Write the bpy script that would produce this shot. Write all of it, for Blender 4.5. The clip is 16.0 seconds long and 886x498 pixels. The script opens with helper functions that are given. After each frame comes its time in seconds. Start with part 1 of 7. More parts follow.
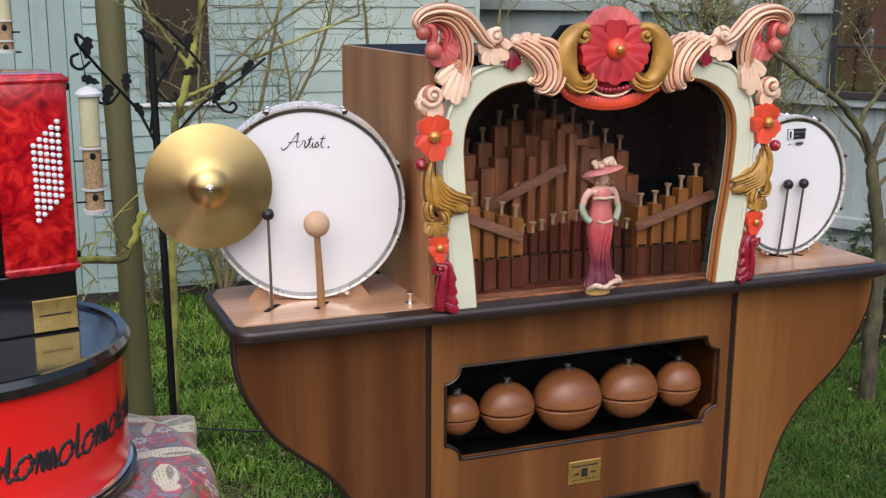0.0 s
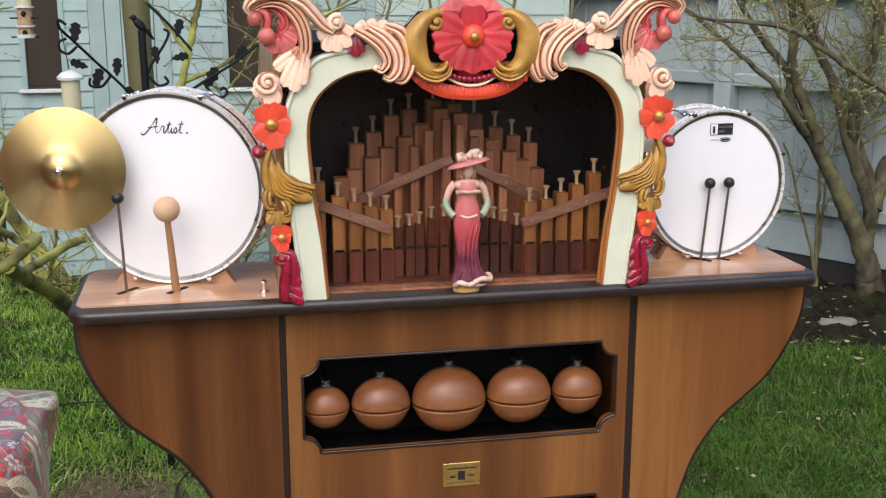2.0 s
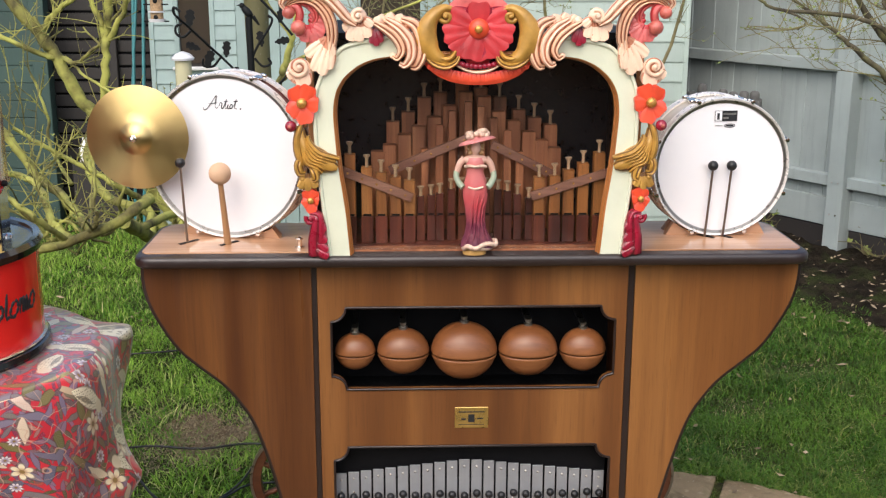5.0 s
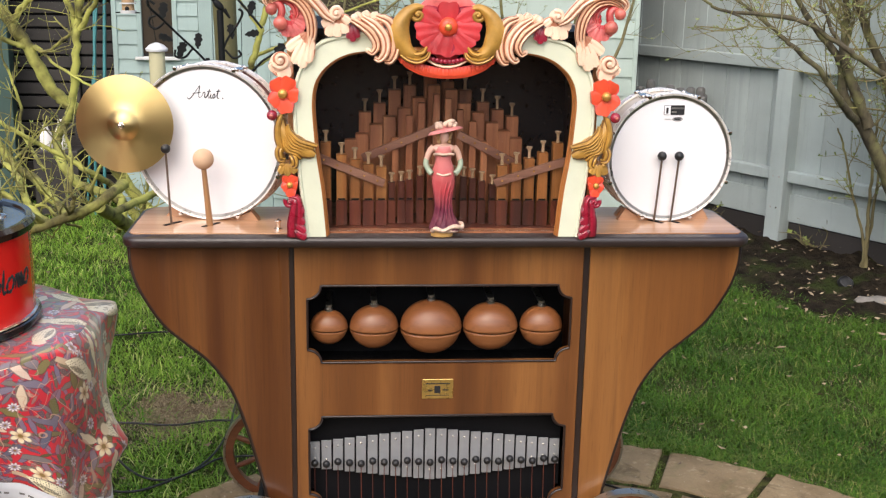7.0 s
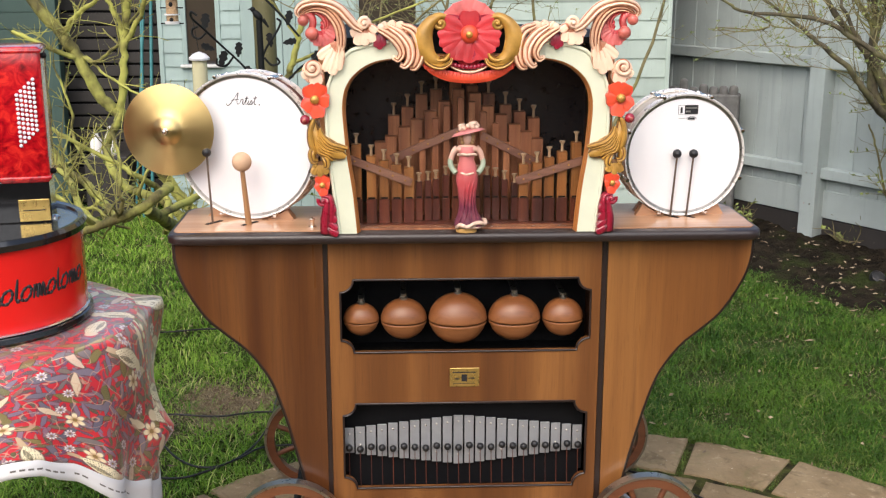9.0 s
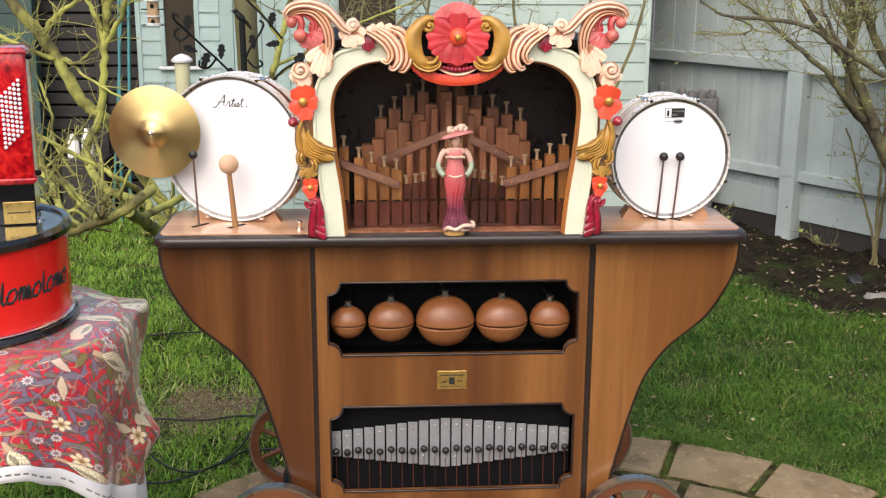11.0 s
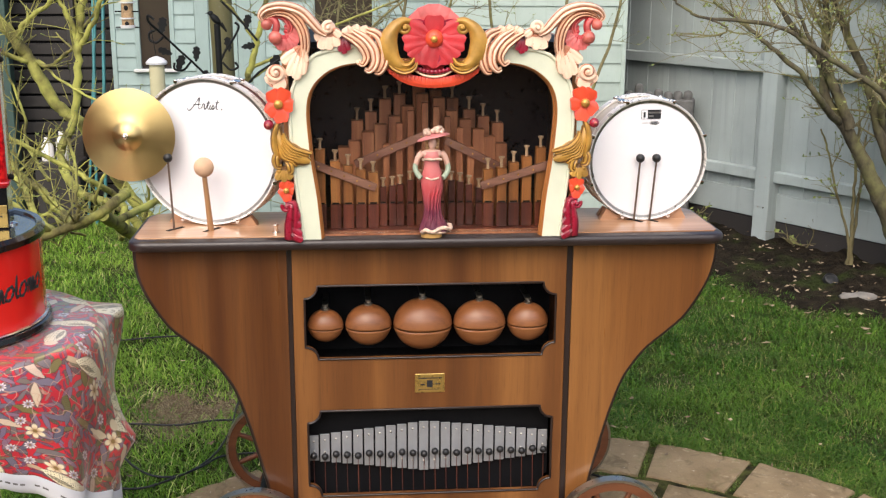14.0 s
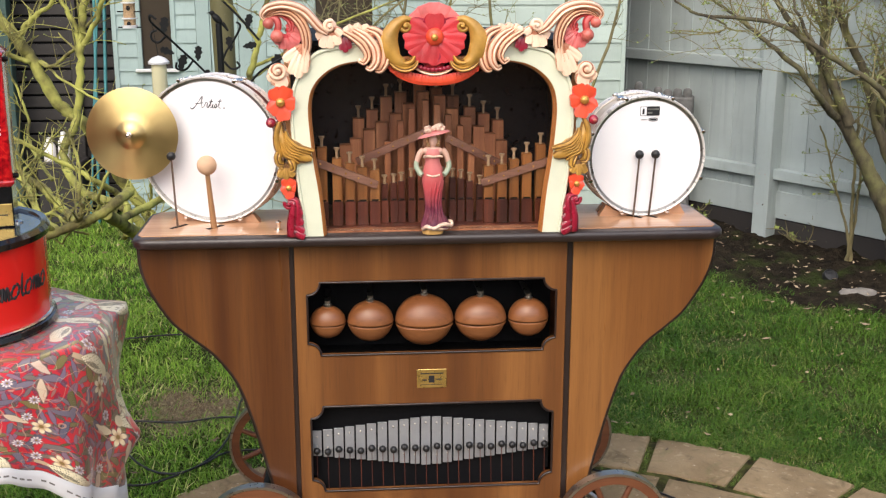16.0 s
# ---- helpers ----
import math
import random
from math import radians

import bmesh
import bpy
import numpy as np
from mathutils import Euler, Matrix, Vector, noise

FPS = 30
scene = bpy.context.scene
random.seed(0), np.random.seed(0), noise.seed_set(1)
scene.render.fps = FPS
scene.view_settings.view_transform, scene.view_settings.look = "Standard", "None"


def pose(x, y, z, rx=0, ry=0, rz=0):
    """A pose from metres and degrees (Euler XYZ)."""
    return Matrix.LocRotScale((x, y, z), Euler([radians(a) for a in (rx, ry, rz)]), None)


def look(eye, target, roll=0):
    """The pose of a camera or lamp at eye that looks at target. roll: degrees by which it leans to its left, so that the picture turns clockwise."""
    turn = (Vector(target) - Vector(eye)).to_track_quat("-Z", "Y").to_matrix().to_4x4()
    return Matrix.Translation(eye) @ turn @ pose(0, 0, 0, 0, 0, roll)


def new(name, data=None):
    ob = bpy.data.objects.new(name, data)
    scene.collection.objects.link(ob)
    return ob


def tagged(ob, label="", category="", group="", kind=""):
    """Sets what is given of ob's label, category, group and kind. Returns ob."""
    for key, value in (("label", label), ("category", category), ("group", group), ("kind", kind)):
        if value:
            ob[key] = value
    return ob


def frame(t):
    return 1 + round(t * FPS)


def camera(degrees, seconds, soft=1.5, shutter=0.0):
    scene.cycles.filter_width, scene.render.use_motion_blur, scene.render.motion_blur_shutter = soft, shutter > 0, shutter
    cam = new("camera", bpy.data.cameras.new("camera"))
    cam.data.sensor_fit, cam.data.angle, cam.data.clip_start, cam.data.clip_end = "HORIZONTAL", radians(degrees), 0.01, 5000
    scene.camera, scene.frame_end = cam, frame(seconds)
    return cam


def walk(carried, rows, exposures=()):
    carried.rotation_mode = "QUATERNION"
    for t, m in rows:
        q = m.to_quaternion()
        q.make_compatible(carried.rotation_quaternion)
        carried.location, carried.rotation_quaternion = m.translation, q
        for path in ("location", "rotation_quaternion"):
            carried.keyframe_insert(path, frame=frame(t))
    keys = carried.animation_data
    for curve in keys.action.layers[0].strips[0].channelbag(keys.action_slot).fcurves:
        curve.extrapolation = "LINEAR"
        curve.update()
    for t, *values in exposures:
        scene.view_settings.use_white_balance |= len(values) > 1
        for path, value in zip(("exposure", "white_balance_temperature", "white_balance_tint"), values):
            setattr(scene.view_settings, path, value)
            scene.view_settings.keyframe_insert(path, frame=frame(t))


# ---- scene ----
cam = camera(43.2, 16.0, soft=1.25)
METRES, EYE, TILT, LEAN, TURN = 1.93, 1.7, 0.0, 0.0, -21.8
ROWS = [
    (0.0, 0.0, 0.0, 0.0, 0.06, -12.66, -0.26),
    (0.5, 0.0913, 0.029, -0.0017, 0.08, -12.77, 0.87),
    (1.0, 0.2195, 0.029, 0.0035, 5.56, -12.67, 0.47),
    (1.5, 0.2941, 0.0346, -0.0022, 7.04, -13.19, 1.27),
    (2.0, 0.3667, 0.0653, -0.0014, 10.39, -13.3, -0.08),
    (2.5, 0.4231, 0.0765, 0.0076, 12.83, -13.11, 0.71),
    (3.0, 0.5021, 0.0745, 0.0069, 17.17, -13.19, 0.7),
    (3.5, 0.5731, 0.0481, 0.0153, 20.96, -13.64, 0.06),
    (4.0, 0.6046, 0.0232, 0.0178, 21.41, -13.98, 0.39),
    (6.5, 0.5742, -0.1383, 0.0287, 16.83, -14.47, -1.03),
    (7.0, 0.606, -0.1512, 0.0325, 17.31, -14.65, -1.08),
    (7.5, 0.6443, -0.1734, 0.0395, 18.91, -15.0, -0.89),
    (8.0, 0.6771, -0.1968, 0.044, 19.78, -14.91, -0.34),
    (8.5, 0.6737, -0.2103, 0.0452, 20.08, -14.74, 0.13),
    (9.0, 0.6602, -0.2229, 0.0456, 19.47, -14.58, 0.01),
    (11.5, 0.6405, -0.2265, 0.0441, 17.98, -14.31, -0.15),
    (12.0, 0.6424, -0.2238, 0.0438, 17.72, -14.15, 0.08),
    (12.5, 0.6421, -0.2212, 0.0435, 17.62, -14.17, 0.15),
    (13.0, 0.6413, -0.2207, 0.043, 17.46, -14.34, 0.16),
    (13.5, 0.6405, -0.2204, 0.0425, 17.32, -14.41, 0.02),
    (14.0, 0.6409, -0.2224, 0.0443, 17.03, -14.32, -0.29),
    (14.5, 0.6456, -0.228, 0.0438, 16.94, -14.17, -0.06),
    (15.0, 0.6447, -0.2333, 0.0435, 17.46, -14.27, -0.01),
    (15.5, 0.6433, -0.2353, 0.0433, 17.39, -14.41, 0.03),
    (16.0, 0.645, -0.2365, 0.0435, 17.02, -14.35, -0.04),
]
walk(cam, [(t, pose(0, 0, EYE, TILT, LEAN, TURN) @ pose(METRES * x, METRES * y, METRES * z, 90 + pitch, roll, yaw)) for t, x, y, z, yaw, pitch, roll in ROWS],
     exposures=[(0.0, 0.12, 6000, 11), (0.5, 0.06, 6000, 10), (1.5, 0.25, 6000, 10), (3.5, 0.46, 6150, 10), (7.0, 0.62, 6400, 10), (16.0, 0.66, 6450, 10)])

# ---- daylight: a bright hazy sky and a soft sun from behind the camera ----
SUN_EL, SUN_AZ = 46.0, 198.0  # azimuth clockwise from +y
world = bpy.data.worlds.new("sky")
scene.world = world
world.use_nodes = True
wn = world.node_tree
wn.nodes.clear()
sky = wn.nodes.new("ShaderNodeTexSky")
sky.sky_type, sky.sun_disc = "NISHITA", False
sky.sun_elevation, sky.sun_rotation = radians(SUN_EL), radians(SUN_AZ)
sky.air_density, sky.dust_density, sky.ozone_density = 1.0, 4.5, 1.0
wbg = wn.nodes.new("ShaderNodeBackground")
wbg.inputs["Strength"].default_value = 0.15
wout = wn.nodes.new("ShaderNodeOutputWorld")
wn.links.new(sky.outputs[0], wbg.inputs[0])
wn.links.new(wbg.outputs[0], wout.inputs[0])
sun_data = bpy.data.lights.new("sun", "SUN")
sun_data.energy, sun_data.angle, sun_data.color = 1.5, radians(105), (1.0, 0.98, 0.965)
sun = new("sun", sun_data)
sun_way = Vector((math.sin(radians(SUN_AZ)) * math.cos(radians(SUN_EL)), math.cos(radians(SUN_AZ)) * math.cos(radians(SUN_EL)), math.sin(radians(SUN_EL))))
sun.matrix_world = look(sun_way * 20, (0, 0, 0))

# ---- materials ----
def rgb(c):
    return (c[0], c[1], c[2], 1.0)


class Nodes:
    """A small writer of node trees."""

    def __init__(self, name):
        self.mat = bpy.data.materials.new(name)
        self.mat.use_nodes = True
        self.tree = self.mat.node_tree
        self.bsdf = self.tree.nodes["Principled BSDF"]
        self.coord = self.tree.nodes.new("ShaderNodeTexCoord")

    def put(self, sort, **inputs):
        n = self.tree.nodes.new(sort)
        for k, v in inputs.items():
            self.feed(n.inputs[k.replace("_", " ")], v)
        return n

    def feed(self, socket, v):
        if isinstance(v, bpy.types.NodeSocket):
            self.tree.links.new(v, socket)
        else:
            socket.default_value = v

    def space(self, stretch=(1, 1, 1), turn=(0, 0, 0)):
        n = self.put("ShaderNodeMapping", Vector=self.coord.outputs["Object"], Scale=stretch, Rotation=turn)
        return n.outputs[0]

    def noise(self, scale, detail=4.0, stretch=(1, 1, 1), rough=0.55, warp=0.0):
        n = self.put("ShaderNodeTexNoise", Vector=self.space(stretch), Scale=scale, Detail=detail, Roughness=rough, Distortion=warp)
        return n.outputs["Fac"]

    def cells(self, scale, stretch=(1, 1, 1), feature="F1", out="Distance"):
        n = self.put("ShaderNodeTexVoronoi", Vector=self.space(stretch), Scale=scale)
        n.feature = feature
        return n.outputs[out]

    def ramp(self, fac, stops):
        n = self.put("ShaderNodeValToRGB", Fac=fac)
        e = n.color_ramp.elements
        while len(e) < len(stops):
            e.new(0.5)
        for el, (p, c) in zip(e, stops):
            el.position, el.color = p, rgb(c) if len(c) == 3 else c
        return n.outputs[0]

    def mix(self, fac, a, b, blend="MIX"):
        n = self.tree.nodes.new("ShaderNodeMix")
        n.data_type, n.blend_type = "RGBA", blend
        self.feed(n.inputs[0], fac)
        self.feed(n.inputs[6], rgb(a) if isinstance(a, tuple) else a)
        self.feed(n.inputs[7], rgb(b) if isinstance(b, tuple) else b)
        return n.outputs[2]

    def level(self, fac, lo, hi, to_lo=0.0, to_hi=1.0):
        n = self.put("ShaderNodeMapRange", Value=fac)
        for k, v in zip((1, 2, 3, 4), (lo, hi, to_lo, to_hi)):
            n.inputs[k].default_value = v
        return n.outputs[0]

    def jitter(self, colour, amount):
        """Lighter and darker from object to object."""
        info = self.tree.nodes.new("ShaderNodeObjectInfo")
        v = self.level(info.outputs["Random"], 0, 1, 1 - amount, 1 + amount)
        n = self.put("ShaderNodeHueSaturation", Color=colour, Value=v)
        return n.outputs[0]

    def done(self, colour, rough=0.5, metal=0.0, bump=None, depth=0.002, strength=0.5, coat=0.0, coat_rough=0.1, spec=0.5):
        self.feed(self.bsdf.inputs["Base Color"], rgb(colour) if isinstance(colour, tuple) else colour)
        self.feed(self.bsdf.inputs["Roughness"], rough)
        self.feed(self.bsdf.inputs["Metallic"], metal)
        self.feed(self.bsdf.inputs["Coat Weight"], coat)
        self.feed(self.bsdf.inputs["Coat Roughness"], coat_rough)
        self.feed(self.bsdf.inputs["Specular IOR Level"], spec)
        if bump is not None:
            b = self.put("ShaderNodeBump", Height=bump, Distance=depth, Strength=strength)
            self.feed(self.bsdf.inputs["Normal"], b.outputs[0])
        return self.mat


def painted(name, colour, dark=0.8, light=1.08, rough=0.45, scale=9.0, rand=0.0, depth=0.0015, bump_scale=60.0, metal=0.0, coat=0.0):
    """Paint with soft unevenness, fine relief and slightly uneven gloss."""
    n = Nodes(name)
    a = tuple(min(1, c * dark) for c in colour)
    b = tuple(min(1, c * light) for c in colour)
    c = n.mix(n.level(n.noise(scale, 5), 0.3, 0.7), a, b)
    if rand:
        c = n.jitter(c, rand)
    fine = n.noise(bump_scale, 6)
    return n.done(c, n.level(fine, 0.3, 0.7, rough - 0.06, rough + 0.1), metal, fine, depth, 0.5, coat)


def veneer(name, dark, mid, pale, rough=0.3, along="z", coat=0.25, rand=0.0, bands=1.0, figure=1.0):
    """Wood with grain along one axis: broad bands, fine streaks and pores."""
    n = Nodes(name)
    s = {"x": (0.04, 1, 1), "y": (1, 0.04, 1), "z": (1, 1, 0.04)}[along]
    broad = n.noise(7.0 * bands, 2, s, 0.5, 0.4)
    streak = n.noise(60, 4, s, 0.6, 0.6)
    pores = n.noise(260, 3, s, 0.6)
    c = n.ramp(broad, [(0.32, dark), (0.5, mid), (0.68, pale)])
    c = n.mix(n.level(streak, 0.35, 0.7, 0.0, 0.55 * figure), c, dark)
    c = n.mix(n.level(n.noise(24 * bands, 3, s, 0.6, 1.2), 0.56, 0.72, 0.0, 0.6 * figure), c, tuple(0.8 * v for v in dark))
    c = n.mix(n.level(pores, 0.55, 0.75, 0.0, 0.35), c, tuple(0.5 * v for v in dark))
    if rand:
        c = n.jitter(c, rand)
    return n.done(c, n.level(streak, 0.2, 0.8, rough - 0.05, rough + 0.12), 0, pores, 0.0005, 0.3, coat)


M_PANEL = veneer("walnut_veneer", (0.08, 0.026, 0.007), (0.158, 0.059, 0.016), (0.25, 0.105, 0.03), 0.32, bands=1.0, figure=0.5)
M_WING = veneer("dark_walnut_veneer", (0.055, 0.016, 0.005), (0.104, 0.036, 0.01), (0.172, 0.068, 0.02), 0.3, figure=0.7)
M_TOP = veneer("walnut_top", (0.34, 0.17, 0.085), (0.52, 0.29, 0.16), (0.62, 0.38, 0.23), 0.34, "x", coat=0.5, figure=0.5)
M_CASE = veneer("plain_walnut_case", (0.22, 0.085, 0.03), (0.38, 0.165, 0.06), (0.46, 0.22, 0.09), 0.34, figure=0.5)
M_WING_PALE = veneer("lighter_wing_veneer", (0.1, 0.034, 0.009), (0.2, 0.078, 0.021), (0.29, 0.128, 0.037), 0.3, figure=0.5)
M_EDGE = painted("dark_brown_edging", (0.022, 0.013, 0.011), rough=0.34, depth=0.0004, coat=0.12)
M_BLACK = painted("black_interior", (0.007, 0.007, 0.008), rough=0.55)
M_BLACK.node_tree.nodes["Principled BSDF"].inputs["Specular IOR Level"].default_value = 0.1
M_CASEBLACK = painted("satin_black_case", (0.011, 0.011, 0.014), rough=0.3, depth=0.00003)
M_PIPE_PALE = veneer("pale_pipe_wood", (0.17, 0.06, 0.013), (0.31, 0.115, 0.026), (0.42, 0.18, 0.05), 0.45, coat=0.1, rand=0.22, bands=3)
M_PIPE_MID = veneer("brown_pipe_wood", (0.19, 0.064, 0.026), (0.37, 0.14, 0.058), (0.5, 0.21, 0.09), 0.5, coat=0.05, rand=0.25, bands=3)
M_PIPE_RED = veneer("mahogany_pipe_wood", (0.045, 0.01, 0.006), (0.105, 0.023, 0.012), (0.17, 0.045, 0.021), 0.38, coat=0.25, rand=0.25, bands=3)
M_BAR = veneer("pipe_rail_wood", (0.14, 0.055, 0.035), (0.24, 0.11, 0.075), (0.3, 0.15, 0.1), 0.45, "x", coat=0.1)
M_PEG = painted("turned_brass_wood", (0.48, 0.33, 0.2), rough=0.35, rand=0.1)
M_BLOCK = veneer("temple_block_wood", (0.16, 0.052, 0.016), (0.24, 0.088, 0.028), (0.3, 0.122, 0.044), 0.36, "x", coat=0.12, rand=0.08)
M_CREAM = painted("cream_paint", (0.66, 0.68, 0.52), 0.9, 1.06, 0.4, 6)
M_TRIM = painted("orange_brown_trim", (0.36, 0.13, 0.03), rough=0.35)
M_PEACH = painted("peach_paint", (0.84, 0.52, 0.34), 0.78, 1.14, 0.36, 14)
M_PALEPINK = painted("pale_peach_paint", (0.86, 0.6, 0.43), 0.8, 1.12, 0.36, 14)
M_RED = painted("carmine_paint", (0.68, 0.075, 0.06), 0.75, 1.2, 0.34, 18)
M_ROSE = painted("rose_red_paint", (0.5, 0.034, 0.04), 0.7, 1.25, 0.34, 16)
M_ORANGE = painted("orange_red_paint", (0.72, 0.075, 0.03), 0.8, 1.15, 0.34, 20)
M_MAGENTA = painted("wine_red_paint", (0.27, 0.009, 0.028), 0.7, 1.35, 0.28, 20, coat=0.3)
M_GOLD = painted("old_gold_paint", (0.48, 0.26, 0.05), 0.62, 1.25, 0.36, 22, metal=0.12)
M_GOLDBEAD = painted("gold_bead", (0.6, 0.3, 0.07), rough=0.25, metal=0.5)
M_SKIN = painted("drum_head_white", (0.8, 0.79, 0.8), 0.96, 1.02, 0.5, 4, depth=0.0002)
M_CHROME = painted("chrome", (0.8, 0.76, 0.7), 0.95, 1.03, 0.12, 6, depth=0.0001, metal=1.0)
M_STEEL = painted("dull_steel", (0.44, 0.42, 0.39), 0.9, 1.05, 0.3, 20, depth=0.0002, metal=1.0)
M_BRONZE_RED = painted("wine_red_shell", (0.12, 0.022, 0.016), rough=0.35, depth=0.0001, coat=0.1)
M_DARKSHELL = painted("silver_shell", (0.7, 0.63, 0.55), rough=0.4, depth=0.0001, metal=0.2)
M_RUBBER = painted("black_rubber", (0.012, 0.012, 0.013), rough=0.42)
M_FELT = painted("pale_felt", (0.62, 0.4, 0.25), rough=0.85, bump_scale=250)
M_STICK = veneer("beater_wood", (0.28, 0.14, 0.06), (0.4, 0.22, 0.1), (0.5, 0.29, 0.15), 0.4, coat=0.1)
M_DARKSTICK = veneer("dark_beater_wood", (0.07, 0.045, 0.03), (0.13, 0.085, 0.06), (0.2, 0.14, 0.1), 0.4, coat=0.1)
M_BRASS_PLATE = painted("brass_plate", (0.72, 0.5, 0.16), 0.85, 1.1, 0.28, 30, depth=0.0002, metal=0.9)
M_INK = painted("black_ink", (0.015, 0.015, 0.017), rough=0.5)
M_REDLACQUER = painted("red_lacquer", (0.74, 0.016, 0.014), 0.92, 1.06, 0.16, 3, depth=0.0002, coat=0.6)
M_BLACKGLOSS = painted("black_gloss", (0.008, 0.008, 0.009), rough=0.12, depth=0.0001, coat=0.6)
M_WHITEBTN = painted("white_button", (0.8, 0.8, 0.82), rough=0.2)
M_WHEEL = veneer("wheel_wood", (0.09, 0.028, 0.011), (0.15, 0.05, 0.02), (0.2, 0.08, 0.034), 0.42, "x", coat=0.1)
M_IRON = painted("black_iron", (0.007, 0.008, 0.008), rough=0.6, depth=0.001)
M_IRON.node_tree.nodes["Principled BSDF"].inputs["Specular IOR Level"].default_value = 0.2
M_CABLE = painted("black_cable", (0.012, 0.012, 0.014), rough=0.4)


def cymbal_metal():
    n = Nodes("cymbal_brass")
    rings = n.tree.nodes.new("ShaderNodeTexWave")
    rings.wave_type, rings.rings_direction = "RINGS", "Y"
    n.feed(rings.inputs["Vector"], n.space((1, 1, 1)))
    rings.inputs["Scale"].default_value = 170
    rings.inputs["Distortion"].default_value = 0.6
    c = n.mix(n.level(n.noise(5, 3), 0.35, 0.7), (0.56, 0.4, 0.16), (0.68, 0.5, 0.22))
    lathe_marks = n.tree.nodes.new("ShaderNodeTangent")
    lathe_marks.direction_type, lathe_marks.axis = "RADIAL", "Y"
    n.feed(n.bsdf.inputs["Tangent"], lathe_marks.outputs[0])
    n.feed(n.bsdf.inputs["Anisotropic"], 0.5)
    n.feed(n.bsdf.inputs["Anisotropic Rotation"], 0.25)
    return n.done(c, n.level(n.noise(30, 4), 0.3, 0.7, 0.3, 0.38), 1.0, rings.outputs["Fac"], 0.0003, 0.3)


M_CYMBAL = cymbal_metal()


def pearl_red():
    n = Nodes("red_pearl")
    cloud = n.noise(24, 4, (1, 1, 1), 0.6, 1.8)
    c = n.ramp(cloud, [(0.3, (0.12, 0.0, 0.004)), (0.5, (0.42, 0.004, 0.01)), (0.72, (0.75, 0.03, 0.02))])
    return n.done(c, 0.14, 0, None, coat=0.7)


M_PEARL = pearl_red()


def siding(name, colour, streaks=0.5):
    """Weathered garden paint on boards."""
    n = Nodes(name)
    run = n.noise(18, 5, (1, 1, 0.08))
    blotch = n.noise(2.5, 4)
    c = n.mix(n.level(blotch, 0.3, 0.7), tuple(0.86 * v for v in colour), tuple(min(1, 1.08 * v) for v in colour))
    c = n.mix(n.level(run, 0.55, 0.8, 0.0, streaks), c, tuple(0.62 * v for v in colour))
    fleck = n.noise(70, 3)
    c = n.mix(n.level(fleck, 0.68, 0.74, 0.0, 0.5), c, (0.22, 0.2, 0.17))
    return n.done(n.jitter(c, 0.07), 0.62, 0, n.noise(120, 4, (1, 1, 0.1)), 0.0015, 0.6)


M_MINT = siding("mint_boards", (0.3, 0.39, 0.37))
M_PALEMINT = siding("pale_mint_boards", (0.4, 0.48, 0.43))
M_FENCE = siding("grey_blue_fence", (0.35, 0.4, 0.39), 0.6)
M_DARKWOOD = siding("dark_stained_boards", (0.03, 0.026, 0.024), 0.3)
M_GREENWOOD = siding("dark_green_boards", (0.035, 0.07, 0.06), 0.3)
M_POST = siding("mossy_post_wood", (0.11, 0.1, 0.04), 0.6)
M_SILL = siding("white_sill", (0.62, 0.62, 0.6), 0.4)


def window_glass():
    n = Nodes("dark_window_glass")
    return n.done((0.05, 0.04, 0.03), 0.04, 0, None, spec=0.7)


def clear_glass():
    """A thin clean pane: see-through, with a faint mirror that grows towards grazing views."""
    n = Nodes("clear_glass")
    see, gloss = n.put("ShaderNodeBsdfTransparent"), n.put("ShaderNodeBsdfGlossy", Roughness=0.03)
    fres = n.put("ShaderNodeFresnel", IOR=1.45)
    mixed = n.put("ShaderNodeMixShader", Fac=fres.outputs[0])
    n.tree.links.new(see.outputs[0], mixed.inputs[1])
    n.tree.links.new(gloss.outputs[0], mixed.inputs[2])
    n.tree.nodes.remove(n.bsdf)
    n.tree.links.new(mixed.outputs[0], n.tree.nodes["Material Output"].inputs["Surface"])
    return n.mat


M_CLEAR = clear_glass()
M_PANE = window_glass()
M_MIRROR = painted("mirror_glass", (0.8, 0.8, 0.8), 0.98, 1.0, 0.03, 3, depth=0.0, metal=1.0)


def bark(name, a, b, moss, amount):
    n = Nodes(name)
    c = n.mix(n.level(n.noise(30, 6, (1, 1, 0.35)), 0.35, 0.65), a, b)
    c = n.mix(n.level(n.noise(6, 5), 0.62 - amount, 0.78 - amount), c, moss)
    return n.done(c, 0.85, 0, n.noise(70, 6, (1, 1, 0.4)), 0.006, 0.9)


M_BARK_MOSS = bark("mossy_bark", (0.07, 0.06, 0.02), (0.17, 0.15, 0.045), (0.38, 0.38, 0.085), 0.2)
M_BARK = bark("grey_brown_bark", (0.036, 0.029, 0.017), (0.1, 0.084, 0.048), (0.14, 0.135, 0.052), 0.12)
M_TWIG = bark("twig_bark", (0.13, 0.11, 0.05), (0.2, 0.17, 0.08), (0.24, 0.23, 0.07), 0.1)
M_TWIG_MOSS = bark("mossy_twig_bark", (0.1, 0.09, 0.03), (0.2, 0.18, 0.055), (0.38, 0.37, 0.09), 0.18)


def leafy(name, a, b):
    n = Nodes(name)
    g = n.tree.nodes.new("ShaderNodeNewGeometry")
    c = n.mix(g.outputs["Random Per Island"], a, b)
    m = n.done(c, 0.55, 0)
    n.bsdf.inputs["Subsurface Weight"].default_value = 0.0
    n.feed(n.bsdf.inputs["Transmission Weight"], 0.0)
    return m


